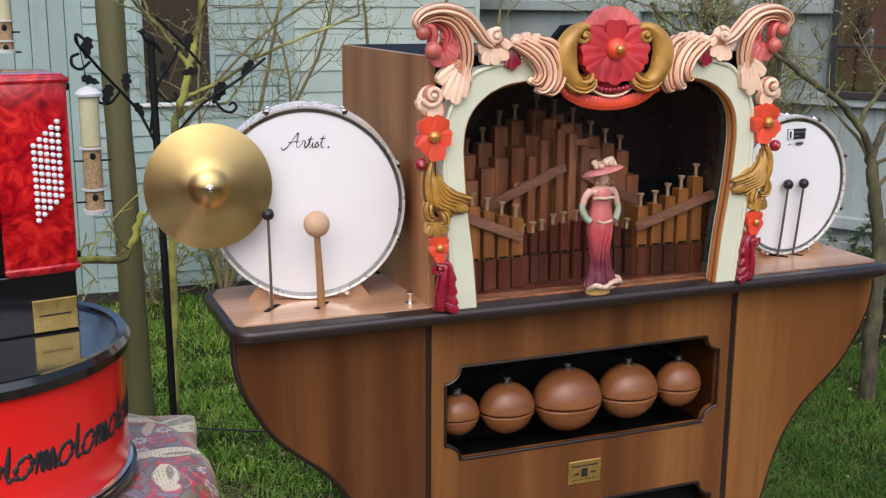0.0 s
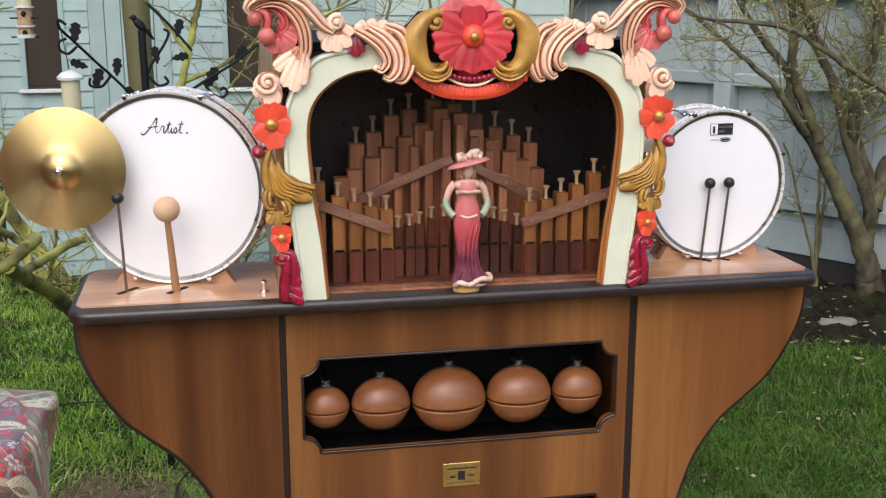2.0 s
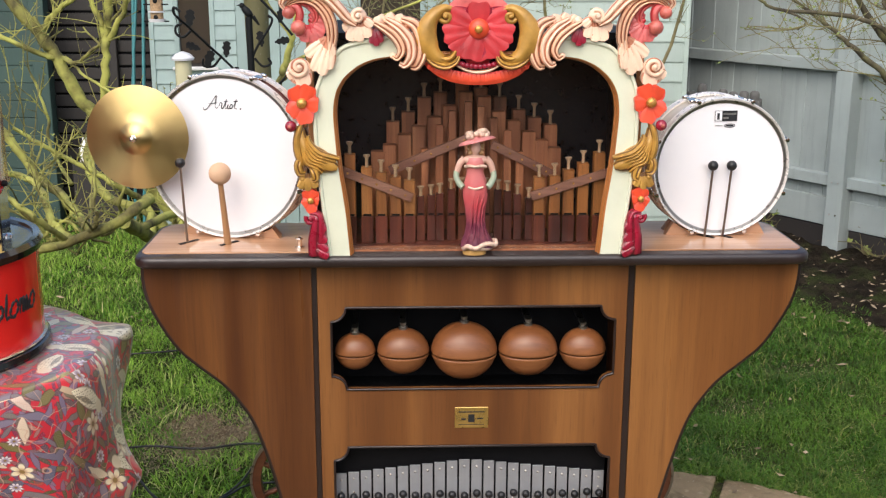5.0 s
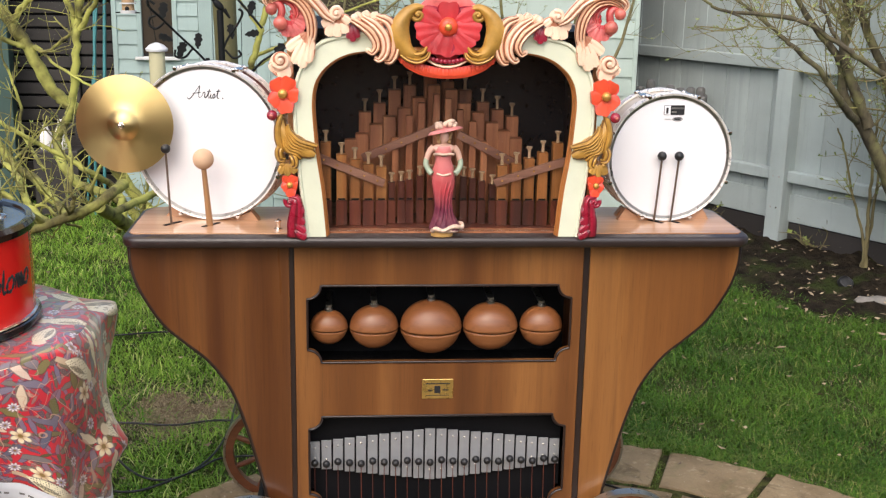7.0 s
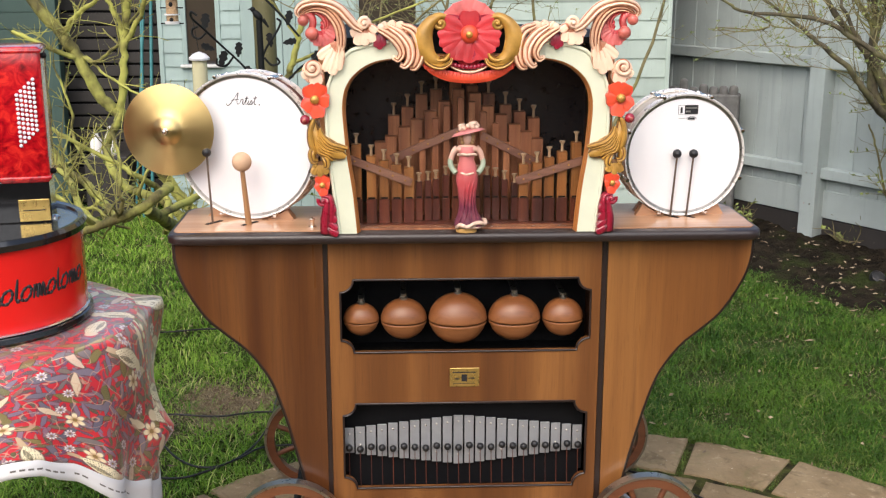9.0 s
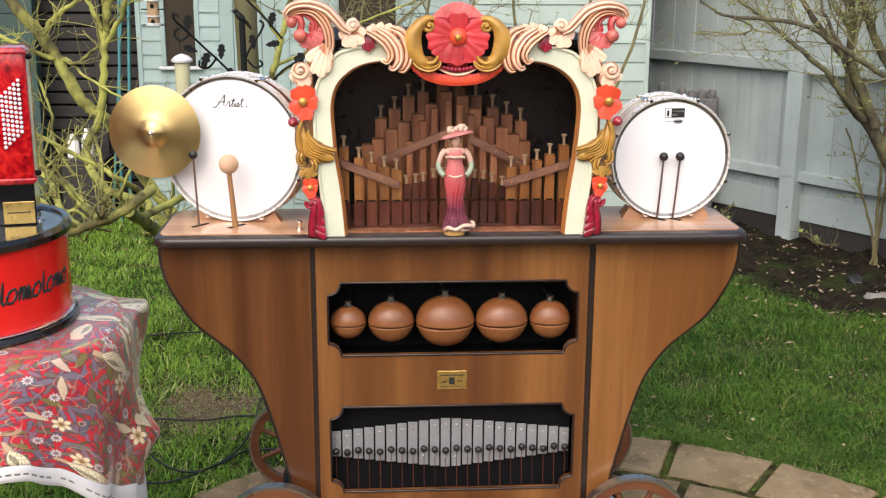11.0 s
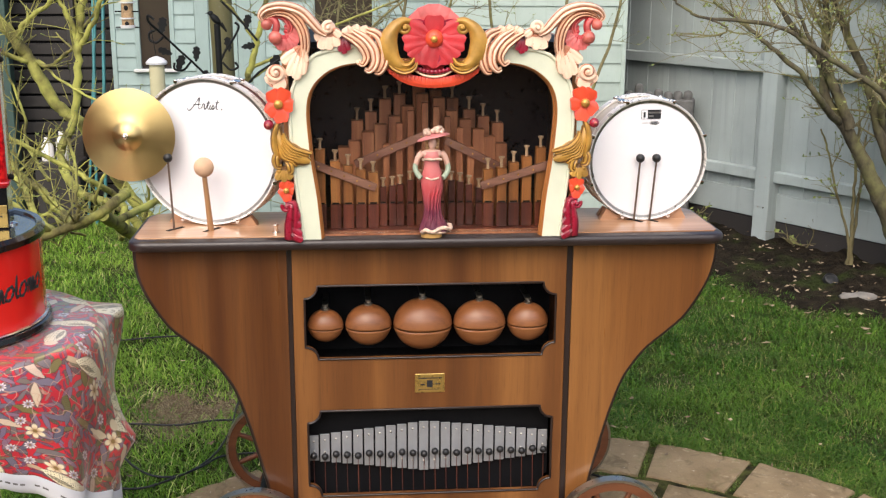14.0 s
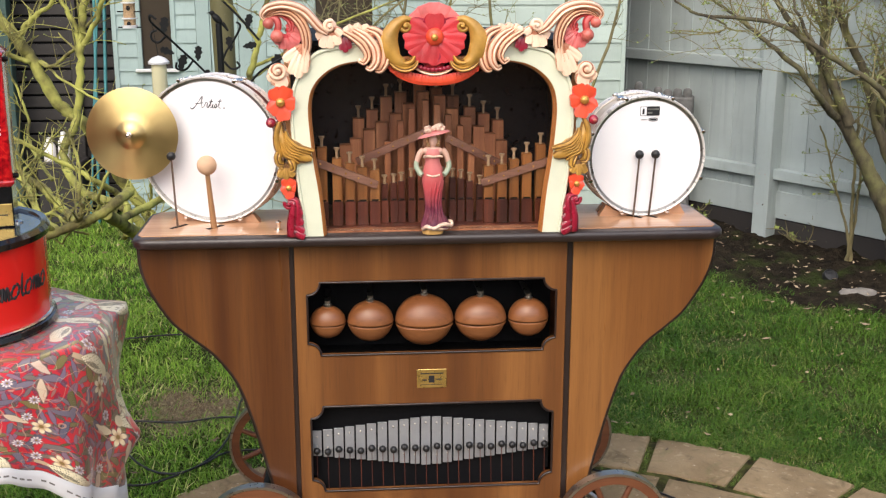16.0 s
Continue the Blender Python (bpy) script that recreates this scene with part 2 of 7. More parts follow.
M_LEAF = leafy("young_leaves", (0.1, 0.14, 0.03), (0.22, 0.26, 0.06))
M_THATCH = leafy("dry_thatch", (0.09, 0.06, 0.03), (0.38, 0.3, 0.17))
M_LITTER = leafy("fallen_leaves", (0.1, 0.06, 0.03), (0.4, 0.31, 0.2))
M_SHRUB = leafy("shrub_leaves", (0.02, 0.045, 0.015), (0.06, 0.11, 0.03))


def grass_mat(name, dark, mid, pale, straw):
    n = Nodes(name)
    g = n.tree.nodes.new("ShaderNodeNewGeometry")
    c = n.ramp(g.outputs["Random Per Island"], [(0.0, dark), (0.5, mid), (0.88, pale), (1.0, straw)])
    c = n.mix(n.level(n.noise(8, 4), 0.4, 0.65, 0.0, 0.6), c, dark)
    c = n.mix(n.level(n.noise(3.3, 6, (1, 1, 1), 0.65, 0.8), 0.54, 0.7, 0.0, 0.4), c, (0.1, 0.085, 0.035))
    patch_tone = n.noise(1.6, 4)
    c = n.mix(n.level(patch_tone, 0.4, 0.7, 0.0, 0.55), c, pale)
    return n.done(c, 0.6, 0, spec=0.25)


# first green is darkened for the fence's shade, second brightened for the sunlit side
M_GRASS = grass_mat("shaded_grass_blades", (0.012, 0.045, 0.002), (0.036, 0.108, 0.004), (0.1, 0.19, 0.016), (0.32, 0.25, 0.11))
M_GRASS_LIT = grass_mat("sunlit_grass_blades", (0.035, 0.11, 0.004), (0.11, 0.25, 0.012), (0.27, 0.42, 0.05), (0.62, 0.54, 0.28))
M_GRASS_WORN = grass_mat("worn_grass_blades", (0.02, 0.055, 0.004), (0.055, 0.12, 0.009), (0.13, 0.19, 0.028), (0.34, 0.27, 0.13))


def lawn_mat():
    n = Nodes("lawn_soil")
    c = n.mix(n.level(n.noise(9, 6), 0.35, 0.65), (0.022, 0.036, 0.008), (0.045, 0.06, 0.016))
    c = n.mix(n.level(n.noise(60, 4), 0.45, 0.75, 0, 0.7), c, (0.055, 0.05, 0.022))
    return n.done(c, 0.95, 0, n.noise(80, 6), 0.02, 1.0, spec=0.1)


M_LAWN = lawn_mat()


def soil_mat(name, a, b, chip):
    n = Nodes(name)
    c = n.mix(n.level(n.noise(14, 8), 0.35, 0.65), a, b)
    c = n.mix(n.level(n.cells(45), 0.0, 0.16, 0.55, 0.0), c, chip)
    return n.done(c, 0.95, 0, n.noise(40, 8), 0.03, 1.0, spec=0.08)


def mossy_soil():
    n = Nodes("damp_soil")
    c = n.mix(n.level(n.noise(14, 8), 0.35, 0.65), (0.009, 0.007, 0.005), (0.03, 0.023, 0.015))
    c = n.mix(n.level(n.cells(60), 0.0, 0.14, 0.5, 0.0), c, (0.09, 0.075, 0.05))
    c = n.mix(n.level(n.noise(3.2, 6), 0.52, 0.66, 0.0, 0.75), c, (0.035, 0.05, 0.012))
    return n.done(c, 0.95, 0, n.noise(40, 8), 0.03, 1.0, spec=0.08)


M_BARE = soil_mat("bare_earth", (0.1, 0.07, 0.04), (0.19, 0.135, 0.085), (0.36, 0.28, 0.18))


M_SOIL = mossy_soil()


def slab_mat():
    n = Nodes("buff_paving_stone")
    c = n.mix(n.level(n.noise(6, 6), 0.35, 0.65), (0.19, 0.135, 0.075), (0.27, 0.2, 0.115))
    c = n.mix(n.level(n.noise(28, 6), 0.6, 0.75, 0, 0.8), c, (0.38, 0.3, 0.19))
    c = n.mix(n.level(n.noise(12, 5, (1, 1, 1), 0.6, 1.0), 0.55, 0.7, 0, 0.65), c, (0.085, 0.06, 0.032))
    c = n.mix(n.level(n.noise(4.5, 6, (1, 1, 1), 0.7, 1.5), 0.55, 0.68, 0, 0.5), c, (0.14, 0.125, 0.055))
    c = n.mix(n.level(n.noise(46, 6, (1, 1, 1), 0.7, 0.6), 0.64, 0.7, 0, 0.7), c, (0.6, 0.54, 0.44))
    return n.done(n.jitter(c, 0.14), 0.9, 0, n.noise(22, 8), 0.014, 1.0, spec=0.2)


M_SLAB = slab_mat()


def cloth_mat():
    """Red cotton print: speckled cream birds, petalled flowers, veined leaves and curling vines."""
    n = Nodes("floral_oilcloth")
    flat = n.coord.outputs["UV"]
    warp = n.put("ShaderNodeTexNoise", Vector=flat, Scale=14.0, Detail=2.0)
    shift = n.put("ShaderNodeVectorMath")
    shift.operation = "MULTIPLY_ADD"
    n.feed(shift.inputs[0], warp.outputs["Color"])
    shift.inputs[1].default_value = (0.03, 0.03, 0.0)
    n.feed(shift.inputs[2], flat)

    def calc(op, a, b=0.0, c=0.0):
        m = n.tree.nodes.new("ShaderNodeMath")
        m.operation = op
        for k, v in enumerate((a, b, c)):
            n.feed(m.inputs[k], v)
        return m.outputs[0]

    def cell(scale, move, rand=0.75, warped=False):
        """Local coordinates round the centre of each cell, turned at random, in metres; and the cell's chances."""
        p = n.put("ShaderNodeVectorMath")
        p.operation = "ADD"
        n.feed(p.inputs[0], shift.outputs[0] if warped else flat)
        p.inputs[1].default_value = (move, move * 0.7, 0)
        v = n.put("ShaderNodeTexVoronoi", Vector=p.outputs[0], Scale=scale, Randomness=rand)
        v.voronoi_dimensions = "2D"
        d = n.put("ShaderNodeVectorMath")
        d.operation = "SUBTRACT"
        n.feed(d.inputs[0], p.outputs[0])
        n.feed(d.inputs[1], v.outputs["Position"])
        sc = n.put("ShaderNodeSeparateColor", Color=v.outputs["Color"])
        turn = n.put("ShaderNodeVectorRotate", Vector=d.outputs[0], Angle=calc("MULTIPLY", sc.outputs[0], 6.283))
        turn.rotation_type = "Z_AXIS"
        xyz = n.put("ShaderNodeSeparateXYZ", Vector=turn.outputs[0])
        return xyz.outputs[0], xyz.outputs[1], sc.outputs[1], sc.outputs[2]

    def inside(value, edge, soft=0.12):
        return n.level(value, edge * (1 - soft), edge * (1 + soft), 1.0, 0.0)

    def petals(x, y, r, count, depth):
        rad = calc("SQRT", calc("ADD", calc("MULTIPLY", x, x), calc("MULTIPLY", y, y)))
        ang = calc("ARCTAN2", y, x)
        wave = calc("ABSOLUTE", calc("COSINE", calc("MULTIPLY", ang, count / 2)))
        rim = calc("MULTIPLY_ADD", wave, r * depth, r * (1 - depth))
        return calc("DIVIDE", rad, rim), wave, rad

    def leaf_at(x, y, long, wide):
        u = calc("DIVIDE", x, long)
        half = calc("MULTIPLY", calc("SUBTRACT", 1.0, calc("MULTIPLY", u, u)), wide)
        return calc("ADD", calc("DIVIDE", calc("ABSOLUTE", y), calc("MAXIMUM", half, 0.0001)), n.level(calc("ABSOLUTE", u), 0.97, 1.0, 0.0, 9.0))

    c = n.mix(n.noise(5, 3), (0.46, 0.015, 0.03), (0.62, 0.03, 0.04))
    # two layers of veined leaves
    for scale, move, long, wide, keep, tones in ((34, 4.4, 0.022, 0.006, 0.2, ((0.0, (0.3, 0.02, 0.05)), (0.6, (0.2, 0.03, 0.07)), (1.0, (0.42, 0.2, 0.14)))),
                                           (26, 7.7, 0.028, 0.008, 0.25, ((0.0, (0.16, 0.06, 0.13)), (0.5, (0.09, 0.085, 0.025)), (1.0, (0.3, 0.12, 0.2)))),
                                           (19, 3.3, 0.036, 0.0105, 0.3, ((0.0, (0.17, 0.14, 0.045)), (0.5, (0.17, 0.13, 0.19)), (1.0, (0.26, 0.14, 0.19)))),
                                           (14, 0.0, 0.052, 0.016, 0.4, ((0.0, (0.11, 0.105, 0.15)), (0.4, (0.2, 0.16, 0.2)), (0.55, (0.13, 0.12, 0.035)), (1.0, (0.22, 0.17, 0.05)))),
                                           (8.5, 9.1, 0.05, 0.017, 0.6, ((0.0, (0.7, 0.56, 0.34)), (0.5, (0.62, 0.45, 0.34)), (1.0, (0.74, 0.62, 0.4))))):
        x, y, a, b = cell(scale, move, 0.8, True)
        m = leaf_at(x, y, long, wide)
        col = n.ramp(a, list(tones))
        vein = n.level(calc("ABSOLUTE", calc("SINE", calc("MULTIPLY_ADD", calc("ABSOLUTE", y), 380.0, calc("MULTIPLY", x, 400.0)))), 0.1, 0.4, 0.3, 0.0)
        col = n.mix(vein, col, (0.36, 0.24, 0.22))
        col = n.mix(n.level(m, 0.72, 0.9, 0.0, 0.8), col, (0.06, 0.02, 0.022))
        c = n.mix(calc("MULTIPLY", inside(m, 1.0), n.level(b, keep, keep + 0.01)), c, col)
    # curling vines
    for scale, tone in ((11.0, (0.55, 0.32, 0.22)),):
        vine = n.put("ShaderNodeTexNoise", Vector=flat, Scale=scale, Detail=0.5, Distortion=0.8)
        gap = calc("ABSOLUTE", n.level(vine.outputs["Fac"], 0.0, 1.0, -0.5, 0.5))
        c = n.mix(n.level(gap, 0.006, 0.011, 0.7, 0.0), c, tone)
    # small and large flowers
    for scale, move, r, count, depth, hue, keep in ((11, 11.0, 0.022, 9, 0.45, ((0.3, (0.3, 0.24, 0.3)), (0.6, (0.7, 0.62, 0.6)), (1.0, (0.72, 0.62, 0.52))), 0.62),
                                                    (7.5, 5.0, 0.038, 6, 0.5, ((0.2, (0.5, 0.3, 0.14)), (0.5, (0.78, 0.64, 0.4)), (1.0, (0.74, 0.64, 0.46))), 0.55)):
        x, y, a, b = cell(scale, move, 0.85)
        m, wave, rad = petals(x, y, r, count, depth)
        keep_it = n.level(b, keep, keep + 0.01)
        col = n.mix(n.level(wave, 0.1, 0.45, 0.7, 0.0), n.ramp(calc("DIVIDE", rad, r), list(hue)), (0.3, 0.14, 0.12))
        col = n.mix(n.level(m, 0.8, 0.93, 0.0, 0.75), col, (0.09, 0.03, 0.03))
        c = n.mix(calc("MULTIPLY", inside(m, 1.0), keep_it), c, col)
        c = n.mix(calc("MULTIPLY", inside(rad, r * 0.2), keep_it), c, (0.24, 0.14, 0.04))
    # speckled oval birds with a slim tail and a darker wing
    x, y, a, b = cell(5.0, 2.0, 0.55)
    keep_it = n.level(b, 0.3, 0.31)
    body = leaf_at(x, y, 0.075, 0.028)
    dots = n.put("ShaderNodeTexVoronoi", Vector=flat, Scale=130.0, Randomness=0.35)
    cream = n.mix(n.level(dots.outputs["Distance"], 0.25, 0.34, 0.85, 0.0), (0.78, 0.69, 0.47), (0.2, 0.15, 0.08))
    head = calc("SQRT", calc("ADD", calc("POWER", calc("SUBTRACT", x, 0.06), 2.0), calc("POWER", calc("SUBTRACT", y, 0.006), 2.0)))
    tail = leaf_at(calc("ADD", x, 0.085), y, 0.055, 0.009)
    c = n.mix(calc("MULTIPLY", inside(tail, 1.0), keep_it), c, (0.5, 0.36, 0.22))
    c = n.mix(calc("MULTIPLY", inside(body, 1.15), keep_it), c, (0.08, 0.03, 0.03))
    c = n.mix(calc("MULTIPLY", inside(body, 1.0), keep_it), c, cream)
    c = n.mix(calc("MULTIPLY", inside(head, 0.019), keep_it), c, (0.7, 0.58, 0.38))
    wing = leaf_at(calc("ADD", x, 0.016), calc("SUBTRACT", y, 0.009), 0.04, 0.0085)
    c = n.mix(calc("MULTIPLY", inside(wing, 1.0), keep_it), c, n.mix(n.level(dots.outputs["Distance"], 0.3, 0.36), (0.5, 0.42, 0.26), (0.22, 0.19, 0.12)))
    n.bsdf.inputs["Coat IOR"].default_value = 3.2
    n.bsdf.inputs["Sheen Weight"].default_value = 0.3
    n.bsdf.inputs["Sheen Roughness"].default_value = 0.35
    n.bsdf.inputs["Sheen Tint"].default_value = (1.0, 0.8, 0.77, 1.0)
    facing = n.put("ShaderNodeLayerWeight", Blend=0.5)
    return n.done(n.mix(1.0, c, (1.22, 1.22, 1.2), "MULTIPLY"), 0.4, 0, n.noise(22, 4, (1, 1, 1), 0.6, 1.5), 0.006, 0.35, n.level(facing.outputs["Facing"], 0.26, 0.45, 0.06, 1.0), 0.26)


M_CLOTH = cloth_mat()
M_STONE = painted("pale_grey_stone", (0.22, 0.2, 0.175), 0.7, 1.15, 0.85, 20, depth=0.006)
M_DARKSTONE = painted("dark_grey_stone", (0.13, 0.128, 0.122), 0.7, 1.2, 0.85, 20, depth=0.006)
M_ALU = painted("brushed_aluminium", (0.31, 0.32, 0.335), 0.92, 1.05, 0.36, 20, depth=0.0002, metal=0.3)
M_HOOP = painted("bright_chrome", (0.86, 0.82, 0.77), 0.97, 1.02, 0.28, 6, depth=0.0001, metal=0.45)
# bronze and salmon groove paints: a dark wash with crease shade in the colour
M_BRONZE = painted("bronze_wash_shade", (0.27, 0.085, 0.04), 0.8, 1.15, 0.4, 14)
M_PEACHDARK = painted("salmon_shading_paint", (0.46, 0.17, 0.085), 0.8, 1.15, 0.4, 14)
M_CORAL = painted("coral_pink_paint", (0.52, 0.13, 0.1), 0.7, 1.25, 0.28, 26)
M_ROSEPINK = painted("rose_pink_paint", (0.62, 0.14, 0.13), 0.68, 1.25, 0.34, 30)
# wine and gold for grooves, darkened by wash and painted-in shade
M_WINE = painted("wine_wash_shade", (0.13, 0.006, 0.014), 0.7, 1.3, 0.28, 20, coat=0.3)
M_GOLDDARK = painted("gold_wash_shade", (0.15, 0.062, 0.01), 0.7, 1.2, 0.4, 20)
M_MOSSJOINT = soil_mat("mossy_joint", (0.02, 0.017, 0.01), (0.085, 0.09, 0.025), (0.14, 0.12, 0.06))
M_SELVAGE = painted("white_selvage", (0.74, 0.72, 0.7), 0.95, 1.02, 0.5)
M_BRICK = painted("orange_brick", (0.46, 0.2, 0.1), 0.7, 1.2, 0.85, 14)
M_SEED = painted("bird_seed", (0.36, 0.24, 0.13), 0.6, 1.3, 0.9, 120)
M_TUBE = painted("clear_plastic_tube", (0.52, 0.49, 0.31), 0.9, 1.05, 0.2)
M_GREYTIN = painted("pale_grey_tin", (0.6, 0.6, 0.6), 0.85, 1.05, 0.35)

# ---- builders ----
def thing(name, label, category, place=(0, 0, 0), turn=0.0, group="", kind=""):
    """A top-level Empty at a thing's base; its parts are built in its own frame."""
    ob = new(name)
    ob.empty_display_size = 0.05
    ob.matrix_world = pose(place[0], place[1], place[2], 0, 0, turn)
    return tagged(ob, label, category, group, kind)


def part(name, bm, material, parent=None, label="", smooth=None, kind="", category=""):
    """Links a bmesh as one mesh object under a thing or a part."""
    bmesh.ops.recalc_face_normals(bm, faces=bm.faces)
    me = bpy.data.meshes.new(name)
    bm.to_mesh(me)
    bm.free()
    for m in material if isinstance(material, (list, tuple)) else [material]:
        me.materials.append(m)
    if smooth is not None:
        me.shade_smooth()
        me.set_sharp_from_angle(angle=radians(smooth))
    ob = new(name, me)
    ob.parent = parent
    return tagged(ob, label, category, "", kind)


def twin(name, source, parent, m):
    """Another object on the same mesh, at the pose m in its parent's frame."""
    ob = new(name, source.data)
    ob.parent = parent
    ob.matrix_local = m
    return ob


def box(bm, x0, x1, y0, y1, z0, z1, bevel=0.0, seg=2, m=None):
    v = [bm.verts.new((x, y, z)) for x in (x0, x1) for y in (y0, y1) for z in (z0, z1)]
    f = [bm.faces.new([v[i] for i in q]) for q in ((0, 1, 3, 2), (4, 6, 7, 5), (0, 4, 5, 1), (2, 3, 7, 6), (0, 2, 6, 4), (1, 5, 7, 3))]
    if m is not None:
        bmesh.ops.transform(bm, matrix=m, verts=v)
    if bevel:
        bmesh.ops.bevel(bm, geom=list({e for q in f for e in q.edges}), offset=bevel, segments=seg, profile=0.5, affect="EDGES", clamp_overlap=True)
    return bm


def flow(pts, n=8):
    """A smooth curve through points (Catmull-Rom), n steps a span."""
    p = [Vector(q) for q in pts]
    p = [p[0] * 2 - p[1]] + p + [p[-1] * 2 - p[-2]]
    out = []
    for i in range(1, len(p) - 2):
        a, b, c, d = p[i - 1:i + 3]
        for k in range(n):
            t = k / n
            out.append(0.5 * (2 * b + (c - a) * t + (2 * a - 5 * b + 4 * c - d) * t * t + (3 * b - a - 3 * c + d) * t ** 3))
    return out + [p[-2]]


def tube(bm, pts, rad, seg=8, flat=1.0):
    """A swept tube; rad: one radius, (start, end) or one a point; flat squashes it along y."""
    pts = [Vector(p) for p in pts]
    n = len(pts)
    if not isinstance(rad, (list, tuple)):
        rad = [rad] * n
    elif len(rad) == 2 and n != 2:
        rad = [rad[0] + (rad[1] - rad[0]) * i / (n - 1) for i in range(n)]
    side, rings = None, []
    for i, p in enumerate(pts):
        t = (pts[min(i + 1, n - 1)] - pts[max(i - 1, 0)]).normalized()
        if side is None:
            side = t.orthogonal().normalized()
        side = (side - t * side.dot(t)).normalized()
        up = t.cross(side)
        ring = []
        for k in range(seg):
            a = 2 * math.pi * k / seg
            o = (side * math.cos(a) + up * math.sin(a)) * rad[i]
            ring.append(bm.verts.new(p + Vector((o.x, o.y * flat, o.z))))
        rings.append(ring)
    for a, b in zip(rings, rings[1:]):
        for k in range(seg):
            bm.faces.new((a[k], a[(k + 1) % seg], b[(k + 1) % seg], b[k]))
    bm.faces.new(rings[0][::-1])
    bm.faces.new(rings[-1])
    return bm


def lathe(bm, prof, seg=24, m=None):
    """Revolves (radius, height) pairs about z; m places the result."""
    m = m or Matrix()
    rings = []
    closed = prof[0] == prof[-1]
    if closed:
        prof = prof[:-1]
    for r, h in prof:
        if r < 1e-6:
            rings.append([bm.verts.new(m @ Vector((0, 0, h)))])
        else:
            rings.append([bm.verts.new(m @ Vector((r * math.cos(2 * math.pi * k / seg), r * math.sin(2 * math.pi * k / seg), h))) for k in range(seg)])
    for a, b in zip(rings, rings[1:] + rings[:1] if closed else rings[1:]):
        for k in range(seg):
            q = [a[k % len(a)], a[(k + 1) % len(a)], b[(k + 1) % len(b)], b[k % len(b)]]
            q = [v for i, v in enumerate(q) if v not in q[:i]]
            if len(q) > 2:
                bm.faces.new(q)
    for r in (rings[0], rings[-1]):
        if len(r) > 2 and not closed:
            bm.faces.new(r)
    return bm


def blob(bm, c, size, ang=0.0, seg=14, rings=8):
    """An ellipsoid at c with half sizes (x, y, z), turned by ang degrees in the xz plane."""
    prof = [(math.sin(math.pi * i / rings), -math.cos(math.pi * i / rings)) for i in range(rings + 1)]
    prof[0], prof[-1] = (0, -1), (0, 1)
    m = Matrix.Translation(c) @ Matrix.Rotation(radians(ang), 4, "Y") @ Matrix.Diagonal((size[0], size[1], size[2], 1))
    return lathe(bm, prof, seg, m)


FRONT = pose(0, 0, 0, 90, 0, 0)  # a lathe's axis turned to face -y


def plate(bm, outer, holes, y0, y1):
    """A flat board in the xz plane with openings, from y0 to y1."""
    edges = []
    for loop in [outer] + list(holes):
        v = [bm.verts.new((x, y0, z)) for x, z in loop]
        edges += [bm.edges.new((v[i], v[(i + 1) % len(v)])) for i in range(len(v))]
    faces = [g for g in bmesh.ops.triangle_fill(bm, use_beauty=True, use_dissolve=False, edges=edges)["geom"] if isinstance(g, bmesh.types.BMFace)]
    got = bmesh.ops.extrude_face_region(bm, geom=faces)["geom"]
    bmesh.ops.translate(bm, verts=[g for g in got if isinstance(g, bmesh.types.BMVert)], vec=(0, y1 - y0, 0))
    return bm


def fast_mesh(name, verts, faces, material, parent=None, label="", category="", kind="", smooth=False):
    me = bpy.data.meshes.new(name)
    me.from_pydata(verts, [], faces)
    me.materials.append(material)
    if smooth:
        me.shade_smooth()
    ob = new(name, me)
    ob.parent = parent
    return tagged(ob, label, category, "", kind)


def B():
    return bmesh.new()

# ---- the street organ; its frame: x across from its middle, y back from its front, z up ----
OX, OY = 1.21, 2.128
organ = thing("street_organ", "walnut street organ on wooden wheels with carved painted front", "street organ", (OX, OY, 0))
TOP = 1.064


def eared(w, z0, z1, r=0.036, x0=0.0):
    """A rectangle with hollow round corners and small ears."""
    out = []
    for sx, sz in ((1, 1), (-1, 1), (-1, -1), (1, -1)):
        cx, cz = x0 + sx * w, (z1 if sz > 0 else z0)
        arc = []
        arc.append((cx, cz - sz * (r + 0.006)))
        for k in range(7):
            a = math.pi / 2 * k / 6
            arc.append((cx - sx * (0.003 + (r - 0.003) * (1 - math.cos(math.pi / 2 - a)) + 0.0), cz - sz * (0.003 + (r - 0.003) * (1 - math.sin(math.pi / 2 - a)))))
        arc.append((cx - sx * (r + 0.006), cz))
        a0 = [arc[0]] + [(cx - sx * r * math.sin(math.pi / 2 * k / 6), cz - sz * r * math.cos(math.pi / 2 * k / 6)) for k in range(7)] + [arc[-1]]
        out += a0 if sx * sz > 0 else a0[::-1]
    return out


W_UP, W_LOW = (0.706, 0.92), (0.286, 0.55)
panel = B()
plate(panel, [(-0.384, 0.2), (0.38, 0.2), (0.38, 1.037), (-0.384, 1.037)], [eared(0.352, *W_UP), eared(0.351, *W_LOW)], 0.0, 0.018)
front_panel = part("front_panel", panel, M_PANEL, organ, "walnut veneer panel with two shaped openings")
for name, (a, b), w in (("upper_opening_edging", W_UP, 0.352), ("lower_opening_edging", W_LOW, 0.351)):
    e = B()
    loop = eared(w, a, b)
    tube(e, [(x, -0.001, z) for x, z in loop + loop[:2]], 0.0034, 6)
    part(name, e, M_EDGE, front_panel, smooth=60)

